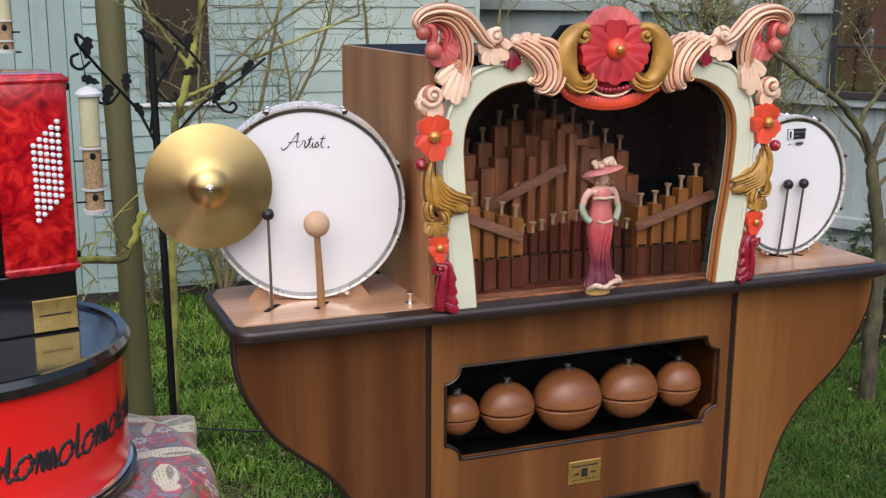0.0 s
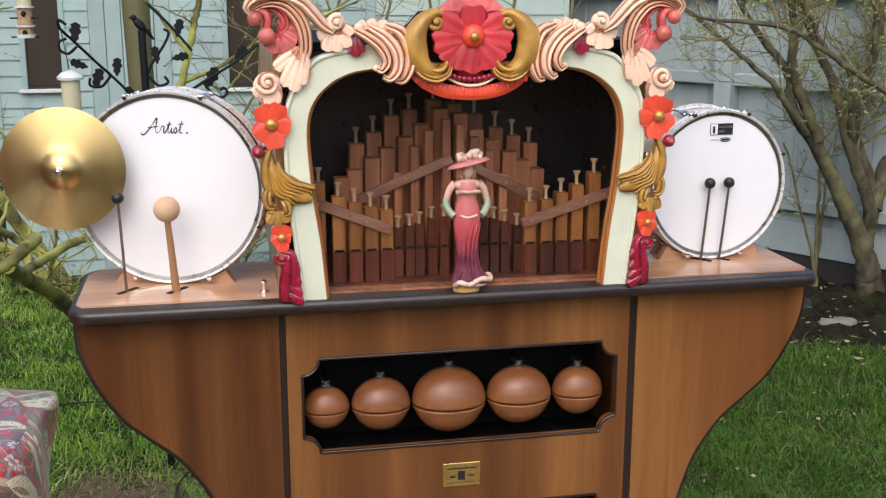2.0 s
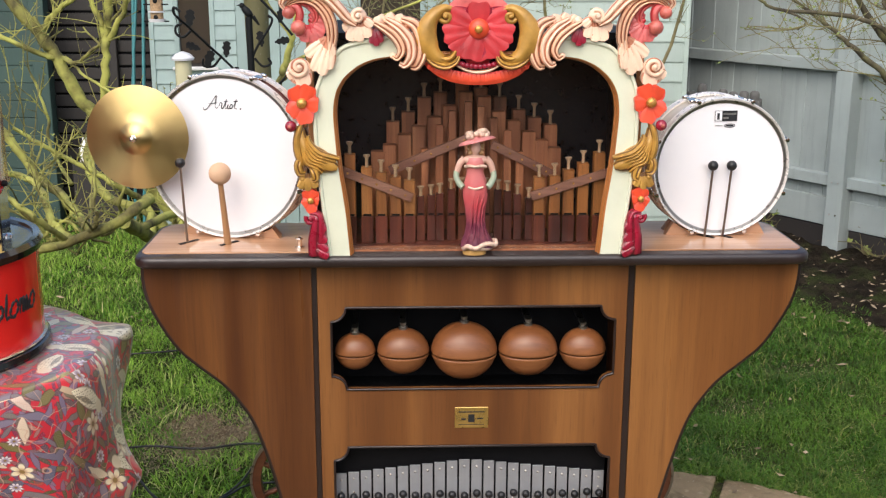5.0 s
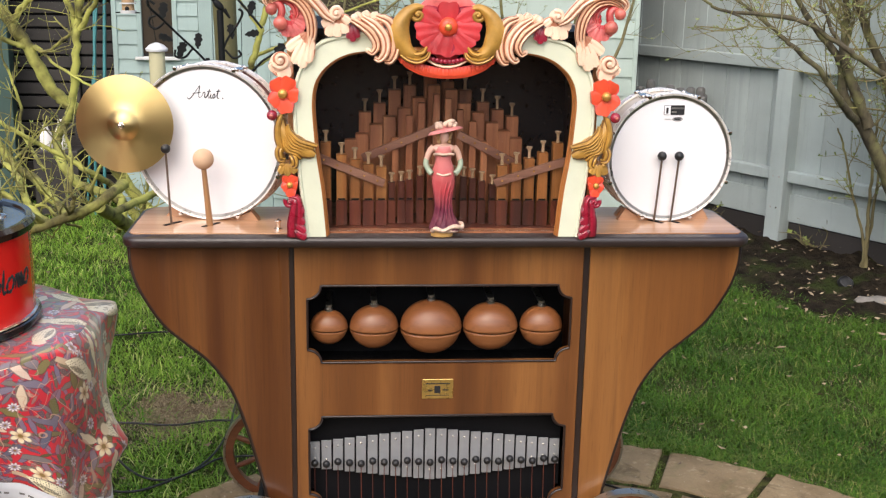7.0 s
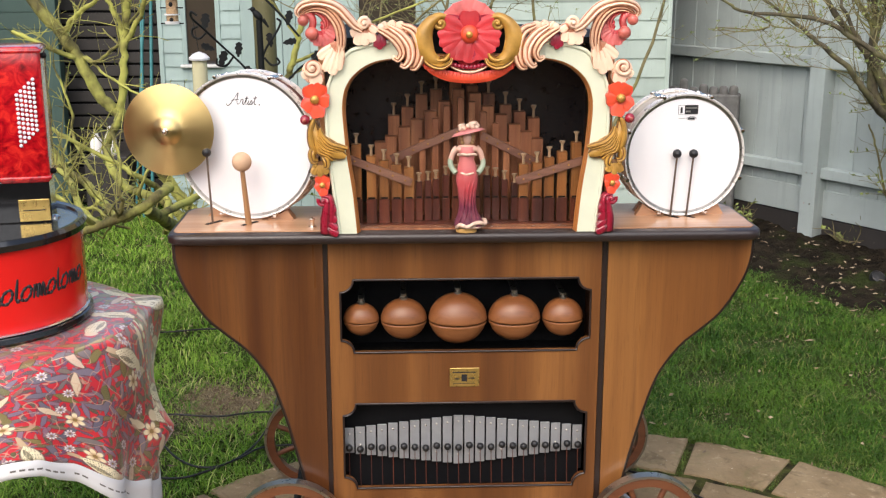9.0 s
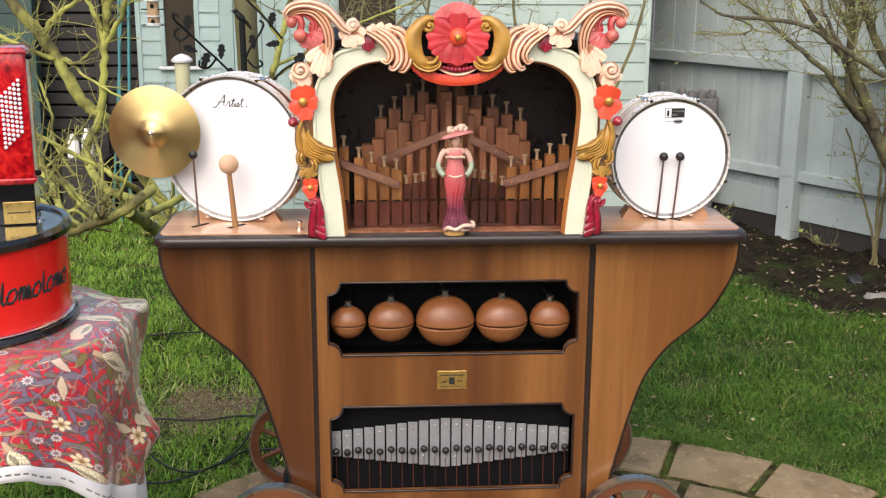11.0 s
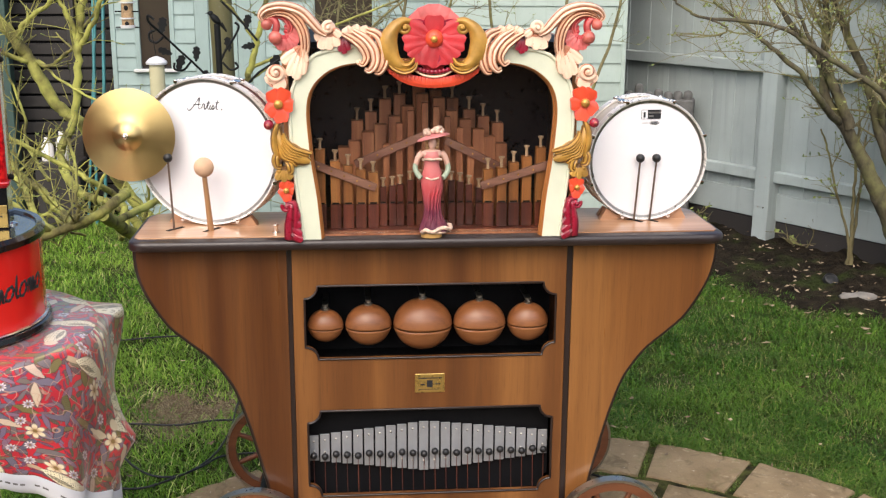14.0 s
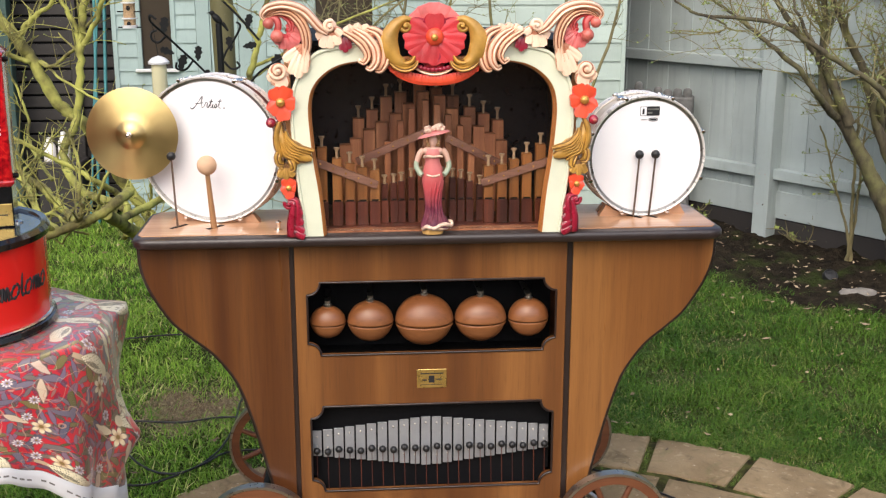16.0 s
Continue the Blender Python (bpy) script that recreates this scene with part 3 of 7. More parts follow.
# curved side wings of thin board with dark edges
WING = [(-0.398, 1.037), (-0.803, 1.037), (-0.799, 0.97), (-0.778, 0.905), (-0.727, 0.82), (-0.677, 0.772), (-0.618, 0.722), (-0.577, 0.67), (-0.546, 0.615), (-0.516, 0.525), (-0.491, 0.43), (-0.468, 0.335), (-0.45, 0.24), (-0.447, 0.2), (-0.398, 0.2)]
for s in (-1, 1):
    curve_pts = [(x, z) for x, _, z in flow([(x, 0, z) for x, z in WING[1:14]], 5)]
    w = B()
    plate(w, [(-s * x, z) for x, z in [WING[0]] + curve_pts + [WING[14]]], [], 0.0, 0.018)
    # left wing in the darker walnut colours, right wing in the lighter ones
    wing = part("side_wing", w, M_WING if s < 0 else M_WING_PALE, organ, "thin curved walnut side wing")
    e = B()
    tube(e, [(-s * x, 0.009, z) for x, z in curve_pts], 0.0095, 8)
    part("wing_edging", e, M_EDGE, wing, smooth=60)
    e = B()
    box(e, s * 0.3815 if s > 0 else -0.3975, 0.3965 if s > 0 else -0.3855, 0.003, 0.018, 0.2, 1.037)
    part("dark_strip", e, M_EDGE, organ)
    # carcass sides
    c = B()
    box(c, s * 0.37, s * 0.388, 0.018, 0.6, 0.2, 1.037)
    part("carcass_side", c, M_WING, organ)
c = B()
box(c, -0.37, 0.37, 0.19, 0.2, 0.2, 1.037)
part("inner_back", c, M_BLACK, organ, "black back of the openings")
for z0, z1 in ((0.2, 0.262), (0.58, 0.67), (0.95, 1.037)):
    c = B()
    box(c, -0.37, 0.37, 0.018, 0.19, z0, z1)
    part("inner_shelf", c, M_BLACK, organ)
c = B()
box(c, -0.388, 0.388, 0.585, 0.6, 0.2, 1.037)
part("carcass_back", c, M_WING, organ)

# counter with a dark rounded lip
def counter_outline(grow=0.0, y0=-0.058, y1=0.31, hx=0.816, r=0.045, back=0.05):
    out = []
    for cx, cy, rr, a0 in ((hx - r, y0 + r, r, -90), (hx - back, y1 - back, back, 0), (-hx + back, y1 - back, back, 90), (-hx + r, y0 + r, r, 180)):
        for k in range(7):
            a = radians(a0 + 15 * k)
            out.append((cx + (rr + grow) * math.cos(a), cy + (rr + grow) * math.sin(a)))
    return out


c = B()
prof = [(-0.006, 1.037), (-0.001, 1.04), (0.0, 1.045), (0.0, 1.056), (-0.003, 1.062), (-0.008, TOP)]
rings = [[c.verts.new((x, y, z)) for x, y in counter_outline(g)] for g, z in prof]
for a, b in zip(rings, rings[1:]):
    for k in range(len(a)):
        c.faces.new((a[k], a[(k + 1) % len(a)], b[(k + 1) % len(a)], b[k]))
c.faces.new(rings[0][::-1])
c.faces.new(rings[-1])
counter = part("counter", c, M_EDGE, organ, "walnut counter with dark rounded front lip", smooth=50)
for s in (-1, 1):
    c = B()
    pts = [(s * 0.385, -0.016)] + [(s * 0.79, -0.016)] + [(s * (0.816 - 0.014), 0.0), (s * 0.802, 0.24), (s * 0.785, 0.28), (s * 0.75, 0.296), (s * 0.385, 0.296)]
    lo = [c.verts.new((x, y, TOP)) for x, y in pts]
    hi = [c.verts.new((x, y, TOP + 0.003)) for x, y in pts]
    for k in range(len(lo)):
        c.faces.new((lo[k], lo[(k + 1) % len(lo)], hi[(k + 1) % len(lo)], hi[k]))
    c.faces.new(lo)
    c.faces.new(hi)
    part("counter_veneer", c, M_TOP, counter, "pale walnut counter surface")
c = B()
box(c, -0.33, 0.33, -0.006, 0.035, TOP, TOP + 0.004)
part("sill_strip", c, M_PIPE_MID, counter)

# upper case that holds the pipes
c = B()
for s in (-1, 1):
    c = B()
    box(c, s * 0.378, s * 0.394, -0.004, 0.6, TOP, 1.585, 0.0015)
    part("case_side", c, M_CASE, organ, "tall walnut case side")
c = B()
box(c, -0.378, 0.378, 0.34, 0.355, TOP, 1.57)
part("case_back", c, M_CASEBLACK, organ, "black case back")
c = B()
box(c, -0.378, 0.378, 0.0, 0.6, 1.57, 1.585)
part("case_roof", c, M_BLACK, organ)
for s in (-1, 1):
    c = B()
    box(c, s * 0.374, s * 0.3775, 0.0, 0.34, TOP, 1.57)
    part("case_lining", c, M_CASEBLACK, organ)
c = B()
box(c, -0.374, 0.374, 0.035, 0.34, TOP, TOP + 0.006)
part("pipe_chest", c, M_PIPE_RED, organ, "dark mahogany pipe chest")

c = B()
box(c, -0.374, 0.374, -0.002, 0.001, TOP + 0.006, 1.569)
pane = part("front_glass", c, M_CLEAR, organ, "clear glass before the pipes")
pane.visible_shadow = False


def wood_pipe(u, v, z0, z1, w, body_mat, cap_mat=None, cap_z=None, peg=0.0, mouth=True):
    """A square wooden pipe with a dark mouth, a lower cap and a turned tuning peg."""
    b = B()
    zc = cap_z or z0
    box(b, u - w / 2, u + w / 2, v, v + w * 1.1, z0, z1, 0.0012, 1)
    ob = part("pipe", b, body_mat, organ)
    if cap_mat:
        b = B()
        box(b, u - w / 2 - 0.0015, u + w / 2 + 0.0015, v - 0.007, v, z0, zc, 0.0012, 1)
        part("pipe_cap", b, cap_mat, ob)
    if mouth and cap_z:
        b = B()
        box(b, u - w * 0.36, u + w * 0.36, v - 0.0015, v + 0.004, zc, zc + 0.0045)
        part("pipe_mouth", b, M_BLACK, ob)
    if peg:
        b = B()
        r = 0.0042
        lathe(b, [(r, 0), (r * 0.9, peg * 0.6), (r * 1.1, peg * 0.75), (r * 1.9, peg * 0.86), (r * 2.0, peg), (0, peg + 0.001)], 10, Matrix.Translation((u, v + w * 0.5, z1)))
        part("tuning_peg", b, M_PEG, ob, smooth=50)
    return ob


BASE = TOP + 0.006
# outer groups of five pale pipes
for u, z in ((-0.302, 1.29), (-0.261, 1.258), (-0.226, 1.245), (-0.191, 1.233), (-0.157, 1.225), (0.163, 1.231), (0.201, 1.235), (0.235, 1.25), (0.271, 1.266), (0.31, 1.292)):
    wood_pipe(u, 0.06, BASE, z, 0.027, M_PIPE_PALE, M_PIPE_RED, 1.138, 0.03)
# short mahogany pipes in the middle
for u, z in ((-0.129, 1.18), (-0.103, 1.183), (-0.081, 1.187), (-0.053, 1.198), (-0.026, 1.201), (0.006, 1.203), (0.034, 1.2), (0.063, 1.196), (0.087, 1.192), (0.112, 1.184), (0.141, 1.175)):
    wood_pipe(u, 0.085, BASE, z, 0.018, M_PIPE_RED, M_PIPE_RED, 1.134, 0.025)
# stepped brown rank, rising to the middle
for i, (u, z) in enumerate(((-0.237, 1.274), (-0.207, 1.29), (-0.168, 1.317), (-0.132, 1.338), (-0.092, 1.362), (-0.053, 1.39), (-0.012, 1.425), (0.036, 1.413), (0.072, 1.376), (0.112, 1.351), (0.15, 1.323), (0.184, 1.301), (0.217, 1.281))):
    wood_pipe(u, 0.2 + 0.004 * (i % 2), BASE, z, 0.034, M_PIPE_MID)
# narrow pipes before the stepped rank
for u, z in ((-0.117, 1.289), (-0.08, 1.349), (-0.048, 1.384), (-0.008, 1.407), (0.024, 1.395), (0.056, 1.366), (0.091, 1.334), (0.123, 1.28)):
    wood_pipe(u, 0.15, BASE, z, 0.019, M_PIPE_MID)
# rear rank with pegs
for u, z in ((-0.198, 1.345), (-0.158, 1.37), (-0.117, 1.407), (-0.075, 1.42), (-0.019, 1.442), (0.029, 1.431), (0.078, 1.408), (0.128, 1.375), (0.169, 1.355), (0.211, 1.336)):
    wood_pipe(u, 0.24, BASE, z, 0.034, M_PIPE_MID, peg=0.036)
# sloping rails with brass screws
for (u0, z0), (u1, z1), v in (((-0.324, 1.253), (-0.15, 1.184), 0.049), ((0.141, 1.186), (0.349, 1.251), 0.049), ((-0.206, 1.235), (0.002, 1.321), 0.140), ((0.05, 1.301), (0.204, 1.224), 0.140)):
    b = B()
    length, ang = math.hypot(u1 - u0, z1 - z0), math.atan2(z1 - z0, u1 - u0)
    m = Matrix.Translation((u0, v, z0)) @ Matrix.Rotation(-ang, 4, "Y")
    box(b, 0, length, 0.0, 0.009, -0.011, 0.011, 0.001, 1, m)
    rail = part("pipe_rail", b, M_BAR, organ)
    for k in range(5):
        b = B()
        lathe(b, [(0, 0.0015), (0.0026, 0.001), (0.003, 0)], 8, m @ Matrix.Translation((length * (k + 0.5) / 5, 0, 0)) @ FRONT)
        part("screw", b, M_GOLDBEAD, rail)

# ---- carved front ----
IN = [(-0.3, TOP), (-0.31, 1.177), (-0.323, 1.269), (-0.33, 1.344), (-0.333, 1.404), (-0.327, 1.448), (-0.311, 1.48), (-0.289, 1.502), (-0.266, 1.517), (-0.229, 1.53), (-0.16, 1.538), (0.0, 1.54)]
OUT = [(-0.35, TOP), (-0.357, 1.132), (-0.366, 1.209), (-0.374, 1.3), (-0.377, 1.36), (-0.377, 1.42), (-0.37, 1.466), (-0.349, 1.514), (-0.326, 1.542), (-0.295, 1.562), (-0.2, 1.58), (0.0, 1.6)]


def both(line):
    p = [(q.x, q.z) for q in flow([(x, 0, z) for x, z in line], 4)]
    return p + [(-x, z) for x, z in p[-2::-1]]


inner, outer = both(IN), both(OUT)
arch = thing("carved_front", "carved arched organ front painted with flowers and gold scrolls", "carved front", (OX, OY, 0))
for s in (-1, 1):
    half_in = [(q.x * -s, q.z) for q in flow([(x, 0, z) for x, z in IN[:11]], 4)]
    half_out = [(q.x * -s, q.z) for q in flow([(x, 0, z) for x, z in OUT[:10] + [(-0.2, 1.58), (-0.115, 1.59)]], 4)]
    b = B()
    plate(b, half_out + half_in[::-1], [], -0.044, -0.004)
    part("arch_side", b, M_CREAM, arch, "cream painted arch board")
    b = B()
    tube(b, [(0.94 * x + 0.06 * xi, -0.0445, 0.94 * z + 0.06 * zi) for (x, z), (xi, zi) in zip(half_out, half_in)], 0.005, 8)
    part("arch_outer_bead", b, M_CREAM, arch, smooth=60)
# added black board; stands for the dark view through the carving's gaps
b = B()
plate(b, [(-0.15, 1.515), (-0.12, 1.5), (0, 1.485), (0.12, 1.5), (0.15, 1.515), (0.14, 1.6), (0.1, 1.645), (0.0, 1.655), (-0.1, 1.645), (-0.14, 1.6)], [], -0.024, -0.004)
part("gap_board", b, M_BLACK, arch, "black board filling the dark gaps of the crest")
b = B()
tube(b, [(x, -0.036, z) for x, z in inner], 0.0055, 8)
part("arch_bead", b, M_TRIM, arch, "orange-brown inner bead", smooth=60)
b = B()
tube(b, [(x + 0.003 * (1 if x < 0 else -1), -0.022, z) for x, z in inner], 0.006, 8)
part("arch_reveal", b, M_TRIM, arch, smooth=60)

ORN = -0.05


def fluted(name, line, widths, flutes, mats, s=1, thick=0.012, amp=0.003, v=ORN, label="", tip=0.35, parent=None):
    """A carved leaf or band: a swept board whose face is cut into flutes; mats: (ridge, groove).
    line: (x, z, rise towards the viewer); widths: half widths along it."""
    pts = flow([(s * x, v - d, z) for x, z, d in line], 7)
    n = len(pts)
    wid = [q.x for q in flow([(w, 0, 0) for w in widths], 8)]
    cols = 6 * flutes
    b = B()
    rows = []
    for i, p in enumerate(pts):
        f = i / (n - 1)
        w = wid[min(len(wid) - 1, round(f * (len(wid) - 1)))]
        t = pts[min(i + 1, n - 1)] - pts[max(i - 1, 0)]
        side = Vector((-t.z, 0, t.x)).normalized()
        end = min(1.0, tip + (1 - tip) * math.sin(math.pi * min(1.0, max(f, 0.04) * 3) / 2), tip + (1 - tip) * math.sin(math.pi * min(1.0, (1 - f) * 3) / 2))
        front, back = [], []
        for j in range(cols + 1):
            q = 2 * j / cols - 1
            h = thick * (1 - 0.62 * q * q) * end + amp * end * math.cos(2 * math.pi * flutes * (q + 1) / 2 + math.pi)
            front.append(b.verts.new(p + side * (w * q) + Vector((0, -h, 0))))
        back = [b.verts.new(p + side * (w * q) + Vector((0, 0.008, 0))) for q in (-1, 1)]
        rows.append((front, back))
    for (f0, b0), (f1, b1) in zip(rows, rows[1:]):
        for j in range(cols):
            face = b.faces.new((f0[j], f0[j + 1], f1[j + 1], f1[j]))
            # groove columns take the darker material: wash plus shade put into the paint
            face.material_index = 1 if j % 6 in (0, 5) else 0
        b.faces.new((f0[0], f1[0], b1[0], b0[0]))
        b.faces.new((f0[-1], b0[1], b1[1], f1[-1]))
        b.faces.new((b0[0], b1[0], b1[1], b0[1]))
    for f, k in (rows[0], rows[-1]):
        b.faces.new(f + [k[1], k[0]])
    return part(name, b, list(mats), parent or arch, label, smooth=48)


def scroll(bm, c, r, turns, start, s, thick, v=ORN, rise=0.012):
    """A carved spiral that rises towards its eye."""
    pts, rad = [], []
    n = int(22 * turns)
    for i in range(n + 1):
        f = i / n
        a = radians(start) + 2 * math.pi * turns * f
        q = r * (1 - 0.86 * f)
        pts.append((s * (c[0] + q * math.cos(a)), v - rise * f, c[1] + q * math.sin(a)))
        rad.append(thick * (1 - 0.45 * f))
    tube(bm, pts, rad, 8)
    blob(bm, (s * c[0], v - rise, c[1]), (r * 0.3, r * 0.28, r * 0.3), seg=10, rings=6)


def draw(x, y):
    """From the carver's drawing (about 683 units a metre, y down, the rose at 783, 65) to the front's own x and z."""
    dx, dy = x - 783, y - 65
    return 0.0013 + 0.0014652 * dx + 1.82e-7 * dx * dy, 1.5986 - 0.0014375 * dy - 1.85e-7 * dy * dy


UNIT = 0.00146


def band(name, line, flutes, mats, s=1, thick=0.012, amp=0.003, v=ORN, label="", tip=0.5, parent=None):
    """A fluted carved band on the drawing; line: (x, y, half width, rise)."""
    return fluted(name, [draw(x, y) + (d * UNIT,) for x, y, _, d in line], [w * UNIT for _, _, w, _ in line], flutes, mats, s, thick, amp, v, label, tip, parent)


def petal(name, root, tip, half, mats, s=1, v=ORN, thick=0.008, notch=0.06, crease=0.0022, cup=0.004, parent=None, label=""):
    """A carved petal from its root to its tip on the drawing: domed, creased along its middle, with a lobed end."""
    (x0, z0), (x1, z1) = draw(*root), draw(*tip)
    a = Vector((s * (x1 - x0), 0, z1 - z0))
    side = Vector((-a.z, 0, a.x)).normalized() * half * UNIT
    o = Vector((s * x0, v, z0))
    b = B()
    rows, cols = 8, 10
    front, back = [], []
    for i in range(rows + 1):
        f = i / rows
        w = 0.34 + 0.66 * math.sin(math.pi * (0.06 + 0.6 * f))
        line = []
        for j in range(cols + 1):
            q = 2 * j / cols - 1
            reach = 1 - 0.26 * q ** 4 - notch * math.exp(-(q / 0.22) ** 2) + 0.02 * math.cos(9 * q)
            h = thick * (1 - 0.55 * q * q) * (0.55 + 0.45 * math.sin(math.pi * min(1, 0.15 + 0.8 * f))) - crease * math.exp(-(q / 0.13) ** 2) * (1 - 0.3 * f) + cup * f * f + 0.0007 * math.cos(13 * q) * f
            line.append(b.verts.new(o + a * (f * reach) + side * (w * q) + Vector((0, -h, 0))))
        front.append(line)
    for i in range(rows):
        for j in range(cols):
            face = b.faces.new((front[i][j], front[i][j + 1], front[i + 1][j + 1], front[i + 1][j]))
            # roots and side edges get the second colour: wash and valley shade painted in
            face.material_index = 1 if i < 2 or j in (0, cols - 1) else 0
    rim = [front[i][0] for i in range(rows)] + front[rows] + [front[i][cols] for i in range(rows - 1, -1, -1)]
    low = [b.verts.new((p.co.x, v + 0.008, p.co.z)) for p in rim]
    for k in range(len(rim) - 1):
        b.faces.new((rim[k], rim[k + 1], low[k + 1], low[k]))
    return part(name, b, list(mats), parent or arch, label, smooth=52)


def boss(name, at, r, mat, s=1, v=ORN, deep=0.85, parent=None, label=""):
    """A rounded bead or berry on the drawing."""
    x, z = draw(*at)
    b = B()
    blob(b, (s * x, v, z), (r * UNIT, r * UNIT * deep, r * UNIT), 0, 18, 12)
    return part(name, b, mat, parent or arch, label, smooth=80)


def bloom(name, c, tips, half, mats, heart, heart_r, s=1, v=ORN, label="", **more):
    """A flower: a low disc, its petals and a bead for a heart."""
    # the disc shows between petals, so the gap shade is in its darker colour
    f = boss(name, c, half * 0.95, mats[1], s, v + 0.003, 0.4, None, label)
    for k, t in enumerate(tips):
        petal("petal", c, t, half, mats, s, v - 0.0011 * (k % 2) - 0.0005 * (k % 3), parent=f, **more)
    boss("flower_heart", c, heart_r, heart, s, v - 0.011, 0.8, f, "gold bead heart")
    return f


# each pair: face colour, then the wash-and-shade colour for its recesses
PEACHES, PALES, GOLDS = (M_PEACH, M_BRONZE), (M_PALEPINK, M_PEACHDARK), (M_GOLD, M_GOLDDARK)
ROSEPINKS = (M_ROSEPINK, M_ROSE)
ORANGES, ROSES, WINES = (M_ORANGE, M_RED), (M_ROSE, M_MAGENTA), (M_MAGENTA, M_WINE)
for s in (1, -1):
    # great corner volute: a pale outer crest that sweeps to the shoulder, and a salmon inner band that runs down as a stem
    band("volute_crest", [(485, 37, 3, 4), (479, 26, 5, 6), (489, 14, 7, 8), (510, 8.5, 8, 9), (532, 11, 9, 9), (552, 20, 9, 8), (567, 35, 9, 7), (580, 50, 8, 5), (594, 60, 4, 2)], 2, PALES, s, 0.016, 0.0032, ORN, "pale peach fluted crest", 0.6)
    band("volute", [(484, 34, 3, 2), (494, 25, 5, 5), (511, 20, 7, 7), (530, 24, 9, 8), (545, 38, 10, 8), (554, 56, 10, 7), (557, 78, 9, 5), (554, 98, 7, 3), (551, 110, 4, 1)], 3, PEACHES, s, 0.013, 0.0034, ORN + 0.004, "peach fluted volute with bronze-shaded grooves", 0.55)
    boss("volute_berry", (490, 41), 10, M_CORAL, s, -0.06, 0.9, None, "coral pink carved berry")
    boss("volute_berry", (505, 64), 11.5, M_CORAL, s, -0.062, 0.9)
    band("volute_tendril", [(489, 30, 3, 2), (502, 33, 6, 4), (507, 43, 6, 4), (505, 56, 6, 3)], 1, ROSEPINKS, s, 0.01, 0.001, ORN + 0.002)
    # pink shell leaf that opens from under the volute
    for k, tip in enumerate(((548, 40), (551, 52), (549, 65), (543, 78), (531, 88), (515, 87), (503, 78))):
        root = (521 - 4 * (k > 4), 60 if k > 2 else 50)
        petal("shell_lobe", root, tip, 10.5, ROSEPINKS, s, -0.04 - 0.0014 * k, 0.008, 0.0, 0.003, 0.003)
    petal("shell_lobe", (522, 26), (538, 46), 9, ROSEPINKS, s, -0.036, 0.006, 0.0, 0.002)
    band("shell_rib", [(500, 27, 3, 1), (514, 28, 5, 2), (526, 36, 6, 3), (531, 48, 6, 3), (527, 60, 5, 2)], 2, ROSEPINKS, s, 0.008, 0.002, ORN + 0.008)
    # pale leaf that hangs from the stem
    for k, (root, tip, w) in enumerate((((548, 82), (517, 108), 11), ((551, 80), (528, 131), 11), ((553, 84), (541, 138), 11), ((556, 86), (553, 129), 9), ((552, 76), (559, 108), 7))):
        petal("leaf_lobe", root, tip, w, PALES, s, ORN + 0.003 - 0.0016 * k, 0.009, 0.0, 0.003, 0.002)
    # snail rosette
    b = B()
    (rx, rz), (kx, kz) = draw(507, 133), draw(507, 125)
    blob(b, (s * rx, ORN + 0.004, rz), (0.0285, 0.013, 0.0315), 0, 22, 10)
    scroll(b, (kx, kz), 0.0215, 1.5, 200, s, 0.0062, ORN - 0.009, 0.01)
    rosette = part("snail_rosette", b, M_PALEPINK, arch, "pale peach spiral rosette", smooth=60)
    # the spiral's hollow carries its recess shade in the salmon colour
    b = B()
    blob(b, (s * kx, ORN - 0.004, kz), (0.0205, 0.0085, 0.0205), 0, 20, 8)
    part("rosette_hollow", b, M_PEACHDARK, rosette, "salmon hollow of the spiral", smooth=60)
    petal("rosette_leaf", (510, 128), (514, 155), 15, PALES, s, ORN + 0.002, 0.009, 0.0, 0.001)
    petal("rosette_leaf", (505, 132), (488, 140), 9, PALES, s, ORN + 0.003, 0.008, 0.0, 0.001)
    # orange-red flower with lobed petals, and the bead beside it
    bloom("carved_flower", (511, 181), ((497, 156), (524, 154), (537, 184), (518, 214), (492, 199)), 15, ORANGES, M_GOLDBEAD, 8.5, s, ORN - 0.002, "orange-red carved flower", thick=0.006, crease=0.0012, cup=0.005)
    bead = boss("magenta_bead", (494, 217), 9, M_MAGENTA, s, ORN - 0.006, 0.95, None, "glossy magenta bead")
    boss("bead_tip", (493, 217), 3.4, M_CORAL, s, ORN - 0.017, 0.8, bead)
    # gold drapery whose folds run from the stem to a hanging end over the arch
    band("drapery", [(509, 222, 5, 1), (511, 240, 10, 3), (521, 258, 16, 4), (539, 270, 17, 4), (556, 279, 11, 3), (566, 283, 5, 1)], 1, GOLDS, s, 0.012, 0.001, ORN + 0.004, "old gold carved drapery", 0.6)
    for k in range(6):
        f = k / 5
        x, y, ex, ey = 520 - 14 * f, 232 + 14 * f, 569 - 26 * f, 268 + 22 * f
        band("drapery_fold", [(x, y, 3, 1), (x + 4 + 3 * f, y + 12, 4.6, 3), ((x + ex) / 2 - 6, (y + ey) / 2 + 8 - 2 * f, 5.2, 5), ((x + 3 * ex) / 4 - 1, (y + 3 * ey) / 4 + 5 - 3 * f, 4.6, 4), (ex, ey, 3, 1)], 1, GOLDS, s, 0.008, 0.003, ORN - 0.004 + 0.001 * k, "", 0.5)
    band("gold_stem", [(511, 213, 3, 0), (506, 226, 6, 3), (504, 242, 7, 4), (506, 260, 7, 4), (513, 278, 5, 2)], 1, GOLDS, s, 0.013, 0.002, ORN + 0.002, "old gold leaf stem")
